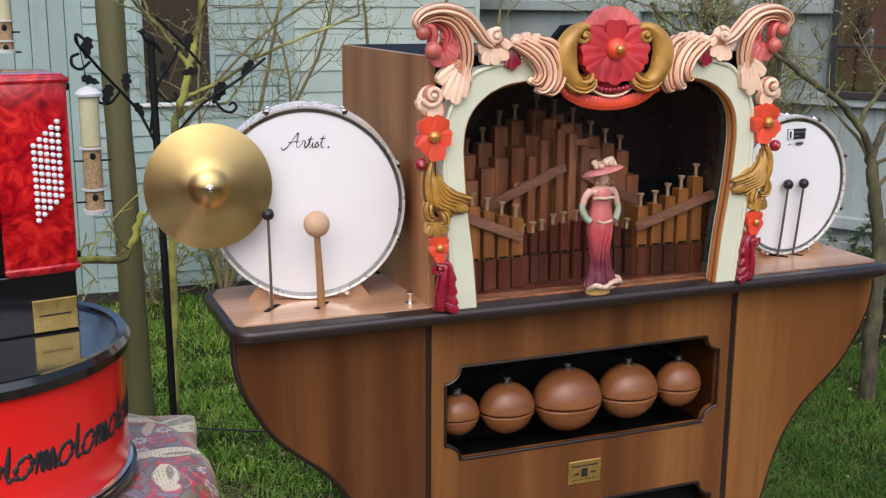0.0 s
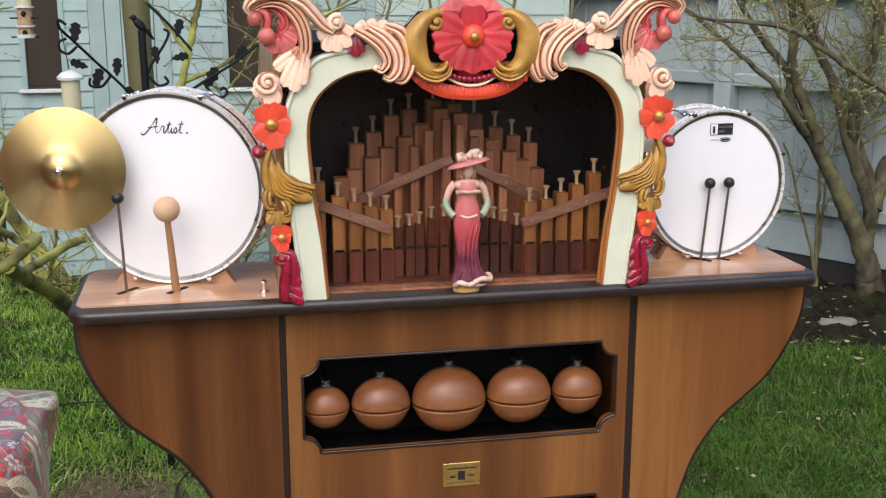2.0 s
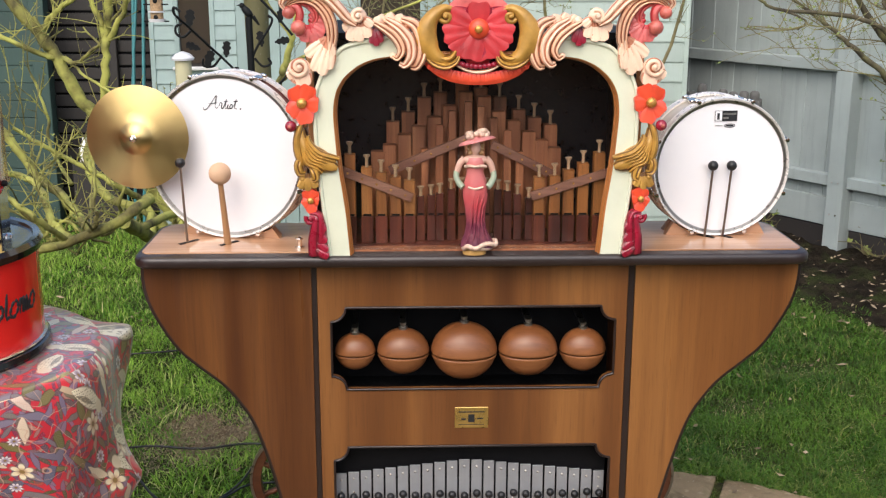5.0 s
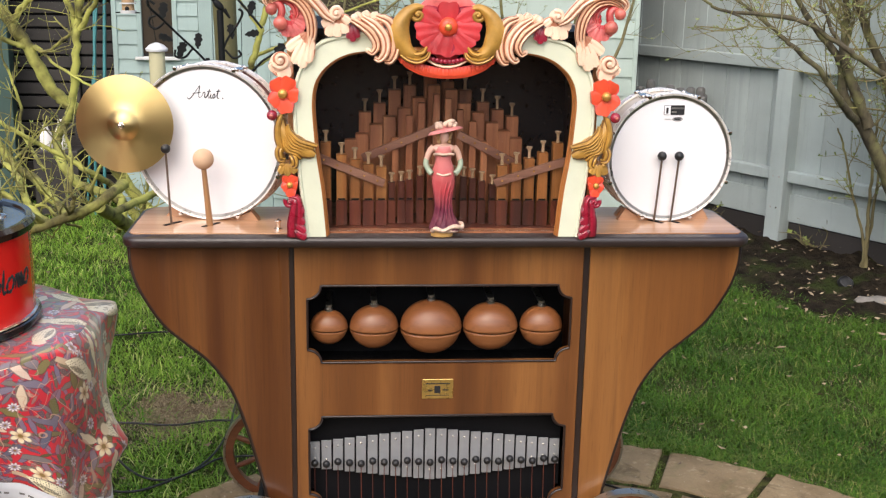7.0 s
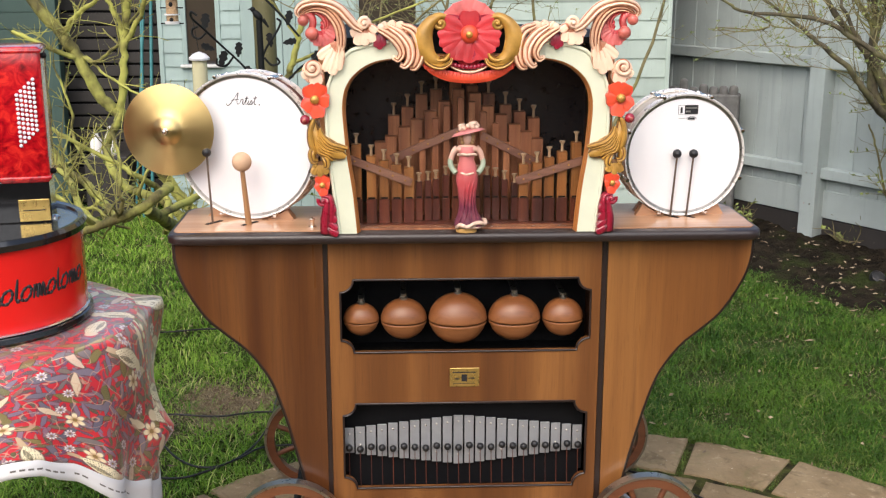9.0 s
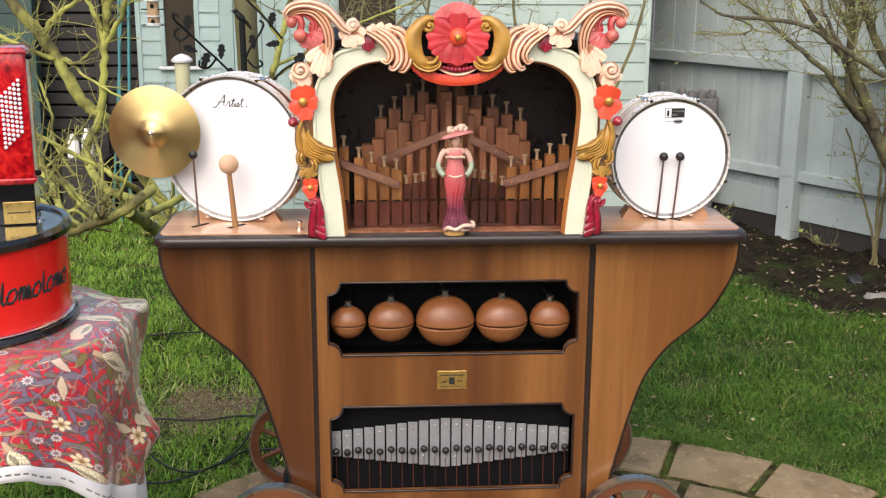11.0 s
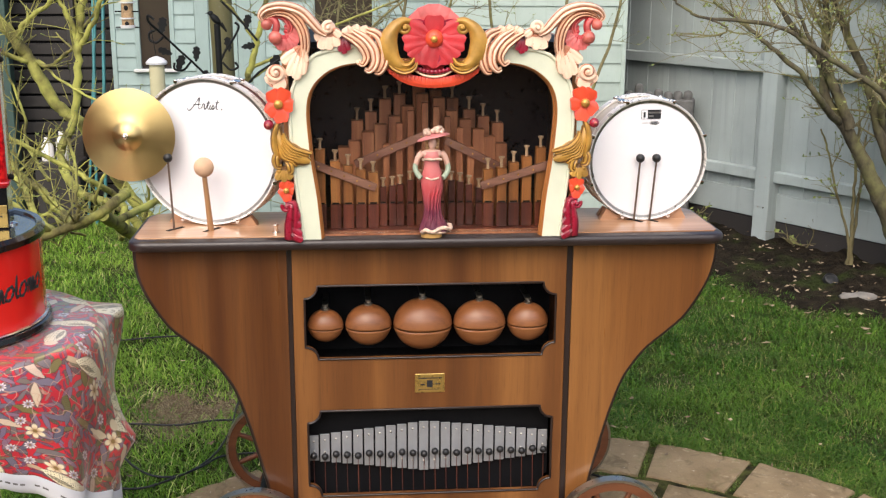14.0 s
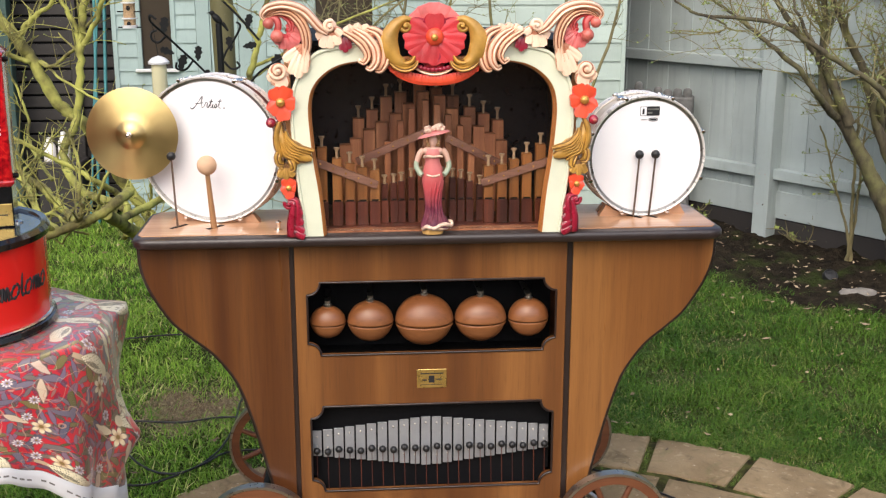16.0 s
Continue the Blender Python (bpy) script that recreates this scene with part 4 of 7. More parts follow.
    band("gold_leaf", [(512, 262, 4, 0), (506, 276, 7, 4), (509, 289, 7, 4), (517, 291, 4, 2)], 2, GOLDS, s, 0.01, 0.002)
    band("gold_leaf", [(523, 278, 4, 0), (531, 288, 7, 4), (533, 299, 6, 3), (526, 302, 3, 1)], 2, GOLDS, s, 0.01, 0.002)
    for root, tip, w in (((519, 292), (508, 313), 8), ((520, 290), (521, 317), 7), ((522, 292), (534, 312), 8)):
        petal("gold_leaf", root, tip, w, GOLDS, s, ORN, 0.008, 0.0, 0.002)
    boss("gold_bead", (512, 298), 5, M_GOLD, s, ORN - 0.004)
    bloom("small_flower", (525, 332), ((517, 316), (533, 317), (538, 334), (527, 352), (513, 340)), 9.5, ORANGES, M_GOLDBEAD, 5.5, s, ORN, "small orange-red carved flower", thick=0.006, crease=0.001)
    # wine red foot leaf with a curled head
    b = B()
    fx, fz = draw(526, 361)
    scroll(b, (fx, fz), 0.013, 1.1, 150, s, 0.0058, ORN - 0.006, 0.008)
    part("foot_curl", b, M_MAGENTA, arch, "glossy wine red carved curl", smooth=70)
    band("foot_leaf", [(523, 354, 4, 0), (536, 357, 8, 4), (537, 376, 13, 5), (536, 396, 15, 4), (537, 416, 16, 1), (537, 420, 16, 0)], 2, WINES, s, 0.012, 0.0018, ORN + 0.002, "glossy wine red carved leaf foot", 0.8)
    for k, (root, tip) in enumerate((((535, 362), (547, 380)), ((534, 378), (549, 397)), ((534, 394), (551, 411)), ((534, 408), (553, 420)))):
        petal("foot_frond", root, tip, 7.5, WINES, s, ORN - 0.004 - 0.001 * k, 0.01, 0.0, 0.0015)
    # shoulder scroll over pale drooping leaves
    b = B()
    hx, hz = draw(597, 47)
    scroll(b, (hx, hz), 0.0155, 1.4, 60, s, 0.0056, ORN - 0.007)
    blob(b, (s * hx, ORN + 0.003, hz), (0.019, 0.012, 0.018), 0, 18, 8)
    part("shoulder_scroll", b, M_PALEPINK, arch, "pale peach carved scroll", smooth=60)
    for k, (root, tip, w) in enumerate((((592, 58), (573, 66), 9), ((592, 56), (584, 85), 10), ((600, 56), (598, 86), 10), ((606, 56), (613, 80), 9), ((604, 50), (619, 62), 8))):
        petal("shoulder_leaf", root, tip, w, PALES, s, ORN + 0.004 - 0.0014 * k, 0.007, 0.0, 0.0018)
    for k, tip in enumerate(((617, 89), (625, 93), (633, 87))):
        petal("magenta_drop", (625, 64), tip, 6.5, WINES, s, ORN + 0.002 - 0.001 * k, 0.008, 0.0, 0.0012)
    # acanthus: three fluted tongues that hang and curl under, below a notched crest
    band("acanthus_leaf", [(662, 50, 5, 1), (684, 60, 9, 6), (695, 82, 10, 9), (696, 106, 9, 8), (688, 124, 7, 5), (678, 126, 4, 2)], 2, PEACHES, s, 0.014, 0.0034, ORN, "peach fluted acanthus leaf with bronze-shaded grooves", 0.55)
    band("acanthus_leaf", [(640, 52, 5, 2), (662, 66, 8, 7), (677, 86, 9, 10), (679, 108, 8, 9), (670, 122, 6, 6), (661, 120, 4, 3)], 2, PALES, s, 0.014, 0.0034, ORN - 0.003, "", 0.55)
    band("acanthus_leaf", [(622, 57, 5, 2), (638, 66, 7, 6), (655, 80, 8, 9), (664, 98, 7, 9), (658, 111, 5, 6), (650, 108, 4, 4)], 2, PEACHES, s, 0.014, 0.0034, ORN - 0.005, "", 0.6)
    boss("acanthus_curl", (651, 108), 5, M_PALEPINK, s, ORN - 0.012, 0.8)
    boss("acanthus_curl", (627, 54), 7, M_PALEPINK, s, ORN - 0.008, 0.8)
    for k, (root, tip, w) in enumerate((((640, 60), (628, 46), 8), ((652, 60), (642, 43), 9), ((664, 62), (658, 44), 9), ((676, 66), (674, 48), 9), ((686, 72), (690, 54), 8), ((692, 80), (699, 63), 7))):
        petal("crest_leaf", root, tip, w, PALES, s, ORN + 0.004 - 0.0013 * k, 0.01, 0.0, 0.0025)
    # gold C-scroll beside the rose
    band("gold_c_scroll", [(744, 36, 4, 2), (728, 35, 7, 5), (712, 47, 11, 8), (703, 66, 15, 10), (704, 88, 16, 10), (715, 107, 12, 8), (733, 116, 8, 5), (747, 110, 4, 2)], 1, (M_GOLD, M_GOLD), s, 0.02, 0.0, ORN, "old gold carved scroll", 0.5)
    b = B()
    gx, gz = draw(732, 47)
    scroll(b, (gx, gz), 0.0165, 1.3, 110, s, 0.0068, ORN - 0.008)
    part("gold_volute", b, M_GOLD, arch, smooth=60)
    band("gold_curl", [(698, 100, 4, 2), (712, 117, 6, 5), (731, 124, 6, 6), (747, 118, 5, 5), (753, 107, 3, 2)], 2, GOLDS, s, 0.012, 0.002, ORN - 0.006)
    band("gold_curl", [(716, 102, 3, 2), (728, 112, 5, 5), (741, 110, 5, 5), (748, 100, 3, 2)], 1, GOLDS, s, 0.012, 0.002, ORN - 0.008)

# the rose in the middle: a scalloped pink crown behind, deep lobed petals before it
for k in range(9):
    a = radians(2 + 22 * k)
    petal("rose_crown_petal", (783 + 20 * math.cos(a), 60 - 18 * math.sin(a)), (783 + 54 * math.cos(a), 62 - 58 * math.sin(a)), 18, ROSEPINKS, 1, ORN + 0.007 - 0.0014 * (k % 2), 0.011, 0.05, 0.002, 0.004)
bloom("rose", (783, 66), [(783 + 1.08 * q * math.cos(radians(an)), 66 - q * math.sin(radians(an))) for an, q in ((28, 50), (90, 43), (152, 50), (190, 53), (226, 53), (256, 51), (284, 51), (314, 53), (350, 53))], 21, ROSES, M_ORANGE, 16, 1, ORN - 0.005, "rose red carved flower", thick=0.009, crease=0.003, notch=0.09, cup=0.005)
boss("rose_ground", (783, 103), 24, M_ROSE, 1, ORN + 0.012, 0.5)
boss("rose_ground", (783, 68), 52, M_ROSE, 1, ORN + 0.014, 0.25)
boss("rose_stud", (782, 66), 6.5, M_GOLDBEAD, 1, ORN - 0.034)
band("rose_collar", [(748, 122, 2, 2), (765, 131, 2.6, 3), (783, 134, 2.8, 4), (801, 131, 2.6, 3), (818, 122, 2, 2)], 1, (M_PALEPINK, M_PEACHDARK), 1, 0.008, 0.0, ORN + 0.004, "pale peach collar under the rose", 0.8)
for k in range(10):
    f = (k - 4.5) / 4.5
    boss("wine_bead", (783 + 31 * f, 125 - 6 * f * f), 4.4, M_MAGENTA, 1, ORN - 0.006)
band("rose_frill", [(702, 119, 4, 0), (722, 133, 7, 1), (750, 142, 9, 2), (783, 145, 9, 2), (816, 142, 9, 2), (844, 133, 7, 1), (864, 119, 4, 0)], 1, (M_ORANGE, M_ORANGE), 1, 0.008, 0.0, ORN + 0.006, "orange-red carved lower edge", 0.7)
for k in range(25):
    f = (k - 12) / 12
    x, y = 783 + 72 * f, 139 - 17 * f * f
    petal("frill_petal", (x, y - 4), (x + 5 * f, y + 10 - 3 * f * f), 4.6, (M_ORANGE, M_RED), 1, ORN + 0.001 * (k % 2), 0.006, 0.0, 0.0012, 0.002)

# brass maker's plate with illegible engraving
b = B()
box(b, -0.046, 0.039, -0.003, 0.0, 0.6, 0.656, 0.001, 1)
plaque = part("name_plate", b, M_BRASS_PLATE, organ, "small engraved brass plate")
for x0, x1, z0, z1 in ((-0.036, 0.03, 0.642, 0.645), (-0.036, 0.028, 0.609, 0.6105), (-0.012, 0.004, 0.616, 0.637), (-0.03, -0.018, 0.622, 0.626), (0.01, 0.026, 0.624, 0.627)):
    b = B()
    box(b, x0, x1, -0.0036, -0.003, z0, z1)
    part("engraved_bar", b, M_INK, plaque)

# wheels
def wheel(x, y, r):
    b = B()
    m = Matrix.Translation((x, y, r)) @ FRONT
    lathe(b, [(r - 0.03, -0.014), (r - 0.002, -0.014), (r - 0.002, 0.014), (r - 0.03, 0.014), (r - 0.03, -0.014)], 40, m)
    w = part("wheel", b, M_WHEEL, organ, "spoked wooden cart wheel", smooth=40)
    b = B()
    lathe(b, [(r - 0.004, -0.016), (r + 0.004, -0.016), (r + 0.004, 0.016), (r - 0.004, 0.016), (r - 0.004, -0.016)], 40, m)
    part("tyre", b, M_STEEL, w, "worn grey metal tyre", smooth=40)
    b = B()
    lathe(b, [(0, -0.03), (0.018, -0.03), (0.03, -0.018), (0.03, 0.018), (0.018, 0.03), (0, 0.03)], 16, m)
    part("hub", b, M_WHEEL, w, smooth=40)
    for k in range(8):
        a = 2 * math.pi * (k + 0.5) / 8
        b = B()
        tube(b, [(x + q * math.cos(a), y, r + q * math.sin(a)) for q in (0.025, r * 0.5, r - 0.028)], (0.0105, 0.009), 8)
        part("spoke", b, M_WHEEL, w, smooth=60)


for x in (-0.51, 0.53):
    wheel(x, -0.045, 0.166)
    wheel(x + 0.02 * (1 if x < 0 else -1), 0.62, 0.166)
    b = B()
    tube(b, [(x, -0.06, 0.166), (x, 0.64, 0.166)], 0.012, 10)
    part("axle", b, M_IRON, organ, smooth=60)
    b = B()
    tube(b, [(x, 0.09, 0.166), (x * 0.9, 0.09, 0.21), (x * 0.74, 0.09, 0.23)], 0.01, 8)
    tube(b, [(x, 0.5, 0.166), (x * 0.9, 0.5, 0.21), (x * 0.74, 0.5, 0.23)], 0.01, 8)
    part("axle_bracket", b, M_STEEL, organ, smooth=60)

# beaters that rise through slots in the counter
def beater(x, y, z, head, head_mat, stick_mat, r0, r1, foot_x, label):
    b = B()
    tube(b, flow([(foot_x, y + 0.012, TOP), (foot_x + (x - foot_x) * 0.35, y + 0.006, TOP + 0.35 * (z - TOP)), (x, y, z - head * 0.7)], 5), (r0, r1), 10)
    st = part("beater", b, stick_mat, organ, label, smooth=60)
    b = B()
    blob(b, (x, y, z), (head, head * 0.95, head), 0, 18, 12)
    part("beater_head", b, head_mat, st, smooth=80)
    b = B()
    sx = 1 if x < 0 else -1
    box(b, -0.03, 0.03, -0.006, 0.006, TOP, TOP + 0.0042, 0, 1, Matrix.Translation((foot_x + 0.002, y + 0.02, 0)) @ Matrix.Rotation(radians(52 * sx), 4, "Z"))
    part("slot", b, M_BLACK, counter, "dark slot in the counter")


beater(-0.713, 0.07, 1.27, 0.0125, M_RUBBER, M_DARKSTICK, 0.0032, 0.0028, -0.708, "thin beater with a black rubber head")
beater(-0.616, 0.055, 1.246, 0.0272, M_FELT, M_STICK, 0.009, 0.0065, -0.606, "thick wooden beater with a pale round head")
beater(0.602, 0.1, 1.252, 0.0128, M_RUBBER, M_DARKSTICK, 0.003, 0.0028, 0.594, "thin beater with a black rubber head")
beater(0.649, 0.1, 1.252, 0.0128, M_RUBBER, M_DARKSTICK, 0.003, 0.0028, 0.64, "thin beater with a black rubber head")
b = B()
lathe(b, [(0.011, 0), (0.011, 0.004), (0.006, 0.006), (0.006, 0.02), (0.009, 0.024), (0, 0.03)], 12, Matrix.Translation((-0.425, 0.02, TOP + 0.003)))
part("chrome_catch", b, M_CHROME, organ, smooth=40)

# ---- temple blocks in the upper opening ----
for i, (u, rx, rz) in enumerate(((-0.297, 0.051, 0.048), (-0.175, 0.066, 0.060), (-0.02, 0.084, 0.075), (0.143, 0.075, 0.067), (0.283, 0.059, 0.057))):
    tb = thing("temple_block", "round glossy brown wooden temple block with slit mouth", "temple block", (OX + u, OY + 0.062, 0.786), 0, "row of temple blocks")
    b = B()
    prof = []
    n = 20
    for k in range(n + 1):
        a = -math.pi / 2 + math.pi * k / n
        prof.append((max(0.0, math.cos(a)), math.sin(a)))
    slit = -0.06
    low = [(r * 0.97, h) for r, h in prof if h < slit - 0.16] + [(0.975, slit - 0.14), (0.985, slit - 0.09), (0.97, slit - 0.06), (0.5, slit - 0.05)]
    up = [(0.5, slit + 0.02), (0.99, slit + 0.02), (1.005, slit + 0.04), (1.005, slit + 0.08), (1.0, slit + 0.12)] + [(r, h) for r, h in prof if h > slit + 0.15]
    low[0], up[-1] = (0, -1), (0, 1)
    lathe(b, low + up, 40, Matrix.Diagonal((rx, rx * 0.8, rz, 1)))
    part("block", b, M_BLOCK, tb, smooth=35)
    b = B()
    lathe(b, [(0.012, 0), (0.012, 0.006), (0.006, 0.008), (0.006, 0.016), (0, 0.017)], 12, Matrix.Translation((0, 0, rz - 0.002)))
    box(b, -0.008, 0.008, 0.0, 0.128, rz + 0.008, rz + 0.014)
    part("mounting_bolt", b, M_STEEL, tb, smooth=40)

# ---- glockenspiel in the lower opening ----
gl = thing("glockenspiel", "silver glockenspiel bars on a dark frame with black beaters", "glockenspiel", (OX, OY + 0.04, 0.262))
b = B()
box(b, -0.35, 0.35, 0.012, 0.03, 0.05, 0.3)
part("frame_board", b, M_BLACK, gl)
b = B()
box(b, -0.34, 0.34, 0.004, 0.012, 0.165, 0.18)
box(b, -0.34, 0.34, 0.012, 0.15, 0.0, 0.05)
part("frame_rail", b, M_BLACK, gl)
for k in range(22):
    u = -0.3375 + 0.0319 * k
    peak = 1 - abs(k - 10.3) / 11.5
    z1, z0 = 0.193 + 0.04 * peak, 0.124 - 0.046 * peak
    b = B()
    box(b, u - 0.0137, u + 0.0137, -0.003, 0.003, z0, z1, 0.001, 1)
    bar = part("bar", b, M_ALU, gl)
    b = B()
    lathe(b, [(0.0034, 0), (0.0034, 0.001), (0, 0.003)], 8, Matrix.Translation((u, -0.003, z1 - 0.018)) @ FRONT)
    part("bar_screw", b, M_STEEL, bar)
    b = B()
    lathe(b, [(0.0034, 0), (0.0034, 0.001), (0, 0.003)], 8, Matrix.Translation((u, -0.003, z0 + 0.03)) @ FRONT)
    part("bar_pin", b, M_STEEL, bar)
    b = B()
    hz = 0.142 - 0.004 * math.sin(k * 2.1)
    tube(b, [(u + 0.001, -0.03, 0.0), (u, -0.024, hz * 0.6), (u, -0.02, hz)], 0.0011, 6)
    st = part("bar_beater", b, M_PIPE_RED, gl, smooth=60)
    b = B()
    blob(b, (u, -0.02, hz), (0.0105, 0.0105, 0.0105), 0, 12, 8)
    part("bar_beater_head", b, M_RUBBER, st, smooth=80)

# ---- drums, cymbal and figurine on the counter ----
def drum(name, label, x, y, z, turn, r, depth, shell_mat, lugs, cat="drum"):
    d = thing(name, label, cat, (x, y, TOP + 0.003), turn)
    m = Matrix.Translation((0, 0, z - TOP - 0.003)) @ FRONT  # lathe height runs to the front (-y)
    b = B()
    lathe(b, [(r - 0.004, 0.0), (r - 0.004, -depth), (r - 0.008, -depth), (r - 0.008, 0.0), (r - 0.004, 0.0)], 64, m)
    part("shell", b, shell_mat, d, smooth=40)
    b = B()
    lathe(b, [(0, 0.0035), (r * 0.5, 0.003), (r - 0.004, 0.001), (r - 0.003, -0.003), (0, -0.003)], 64, m)
    head = part("drum_head", b, M_SKIN, d, "white drum head", smooth=40)
    for h, nm in ((0.0, "front_hoop"), (-depth, "rear_hoop")):
        b = B()
        lathe(b, [(r - 0.003, h - 0.016), (r + 0.004, h - 0.018), (r + 0.0055, h - 0.014), (r + 0.004, h - 0.012), (r + 0.004, h + 0.006), (r + 0.0025, h + 0.009), (r - 0.002, h + 0.008), (r - 0.003, h + 0.004), (r - 0.003, h - 0.016)], 64, m)
        part(nm, b, M_HOOP, d, "chrome hoop", smooth=40)
    b = B()
    lathe(b, [(r - 0.010, 0.0032), (r - 0.0035, 0.0045), (r - 0.0035, 0.0015), (r - 0.010, 0.0032)], 64, m)
    part("collar_ring", b, M_STEEL, head, smooth=40)
    for k in range(lugs):
        a = 2 * math.pi * (k + 0.5) / lugs
        mm = m @ Matrix.Rotation(a, 4, "Z")
        b = B()
        box(b, r - 0.005, r + 0.009, -0.009, 0.009, -depth * 0.5 - 0.018, -depth * 0.5 + 0.018, 0.004, 2, mm)
        lug = part("lug", b, M_CHROME, d, smooth=40)
        b = B()
        lathe(b, [(0, -depth - 0.002), (0.003, -depth - 0.002), (0.003, 0.004), (0.0055, 0.005), (0.0055, 0.012), (0, 0.013)], 8, mm @ Matrix.Translation((r + 0.006, 0, 0)))
        part("tension_rod", b, M_CHROME, lug, smooth=40)
        for h in (-0.006, -depth - 0.003):
            b = B()
            box(b, r - 0.001, r + 0.011, -0.008, 0.008, h - 0.006, h + 0.004, 0.002, 1, mm)
            part("claw", b, M_CHROME, lug, smooth=40)
    # shaped wooden saddle
    base = z - TOP - 0.003
    for yy, w, nm in ((0.012, 0.11, "saddle"), (depth - 0.03, 0.1, "rear_saddle")):
        b = B()
        top = []
        for k in range(13):
            x0 = -w + 2 * w * k / 12
            top.append((x0, base - math.sqrt(max(0.0, (r + 0.0085) ** 2 - x0 * x0)) + 0.0))
        top = [(x0, max(0.004, z0)) for x0, z0 in top]
        plate(b, [(-w - 0.02, 0.0), (w + 0.02, 0.0), (w, top[-1][1])] + top[::-1][1:], [], yy, yy + 0.02)
        part(nm, b, M_TOP, d, "pale wooden saddle")
    return d, head, m


bass, bass_head, bm_m = drum("bass_drum", "white-headed drum with chrome hoops and wine red shell", OX - 0.613, OY + 0.136, 1.275, -13.8, 0.203, 0.07, M_BRONZE_RED, 8)
snare, snare_head, sn_m = drum("snare_drum", "white-headed small drum with chrome hoops and silver shell", OX + 0.628, OY + 0.124, 1.244, 3.3, 0.172, 0.1, M_DARKSHELL, 8)


def stroke(parent, name, pts, r, material, y, n=5):
    b = B()
    q = flow([(x, y, z) for x, z in pts], n)
    tube(b, q, [r * (0.45 + 0.75 * abs(math.sin(2.4 * i / len(q) * math.pi))) for i in range(len(q))], 6, 0.25)
    return part(name, b, material, parent, smooth=80)


# cursive word on the large head
cz = 1.275 - TOP - 0.003
for pts in ([(-0.066, 0.004), (-0.064, -0.004), (-0.054, -0.002), (-0.04, 0.014), (-0.024, 0.036), (-0.016, 0.044), (-0.02, 0.024), (-0.022, 0.006), (-0.017, 0.001)],
            [(-0.046, 0.016), (-0.03, 0.018), (-0.014, 0.02)],
            [(-0.017, 0.001), (-0.008, 0.01), (-0.003, 0.021), (0.003, 0.019), (0.001, 0.006), (0.004, 0.001), (0.012, 0.012), (0.021, 0.034), (0.016, 0.016), (0.014, 0.004), (0.018, 0.001), (0.026, 0.016), (0.023, 0.004), (0.027, 0.001), (0.037, 0.017), (0.04, 0.008), (0.036, 0.001), (0.032, 0.003), (0.044, 0.008), (0.056, 0.036), (0.05, 0.014), (0.049, 0.003), (0.056, 0.001)],
            [(0.01, 0.024), (0.026, 0.026)], [(0.045, 0.026), (0.062, 0.028)]):
    stroke(bass_head, "script_stroke", [(x * 0.72 - 0.004, z * 0.72 + cz + 0.118) for x, z in pts], 0.0011, M_INK, -0.0035)
b = B()
blob(b, (0.046, -0.0035, cz + 0.119), (0.0022, 0.0006, 0.0022), 0, 8, 6)
part("script_dot", b, M_INK, bass_head)
# plain badge on the small head
cz = 1.244 - TOP - 0.003
b = B()
box(b, -0.024, 0.033, -0.0042, -0.003, cz + 0.117, cz + 0.143)
part("badge", b, M_INK, snare_head, "black rectangular maker's badge")
for x0, x1, z0, z1, mt in ((-0.023, -0.006, 0.118, 0.142, M_SKIN), (-0.0185, -0.0125, 0.121, 0.137, M_INK), (-0.003, 0.03, 0.1325, 0.1375, M_STEEL), (-0.003, 0.011, 0.1225, 0.1275, M_STEEL), (-0.022, -0.004, 0.105, 0.1065, M_STEEL)):
    b = B()
    box(b, x0, x1, -0.0048 if mt is not M_INK else -0.0052, -0.0042, cz + z0, cz + z1)
    part("badge_bar", b, mt, snare_head)
b = B()
tube(b, [(0.015 + 0.0135 * math.cos(a * math.pi / 12), -0.0036, cz + 0.1055 + 0.0045 * math.sin(a * math.pi / 12)) for a in range(25)], 0.0008, 6)
box(b, 0.006, 0.024, -0.0042, -0.003, cz + 0.1035, cz + 0.1075)
part("badge_oval", b, M_INK, snare_head)

# cymbal on a rod fixed to the large drum
cy = thing("cymbal", "small brass cymbal with a raised bell and steel bolt", "cymbal", (OX - 0.822, OY + 0.115, 1.326), -6)
b = B()
prof = [(0.0045, 0.031), (0.012, 0.0305), (0.024, 0.027), (0.034, 0.02), (0.04, 0.014), (0.044, 0.012), (0.065, 0.0095), (0.1, 0.0045), (0.1275, 0.0), (0.1275, -0.001), (0.1, 0.0032), (0.065, 0.008), (0.043, 0.0105), (0.034, 0.0185), (0.024, 0.0255), (0.0045, 0.0295), (0.0045, 0.031)]
lathe(b, prof, 72, pose(0, 0, 0, 90 - 2, 0, 0))
part("disc", b, M_CYMBAL, cy, smooth=50)
b = B()
lathe(b, [(0.0085, 0.03), (0.0085, 0.034), (0.0065, 0.035), (0.0065, 0.042), (0.004, 0.045), (0, 0.046)], 12, pose(0, 0, 0, 88, 0, 0))
part("bolt", b, M_CHROME, cy, "steel bolt", smooth=40)
b = B()
tube(b, flow([(0, -0.02, 0), (0, 0.05, 0.0), (0.004, 0.12, -0.005), (0.05, 0.15, -0.02)], 5), 0.005, 8)
part("holder_rod", b, M_STEEL, cy, smooth=60)


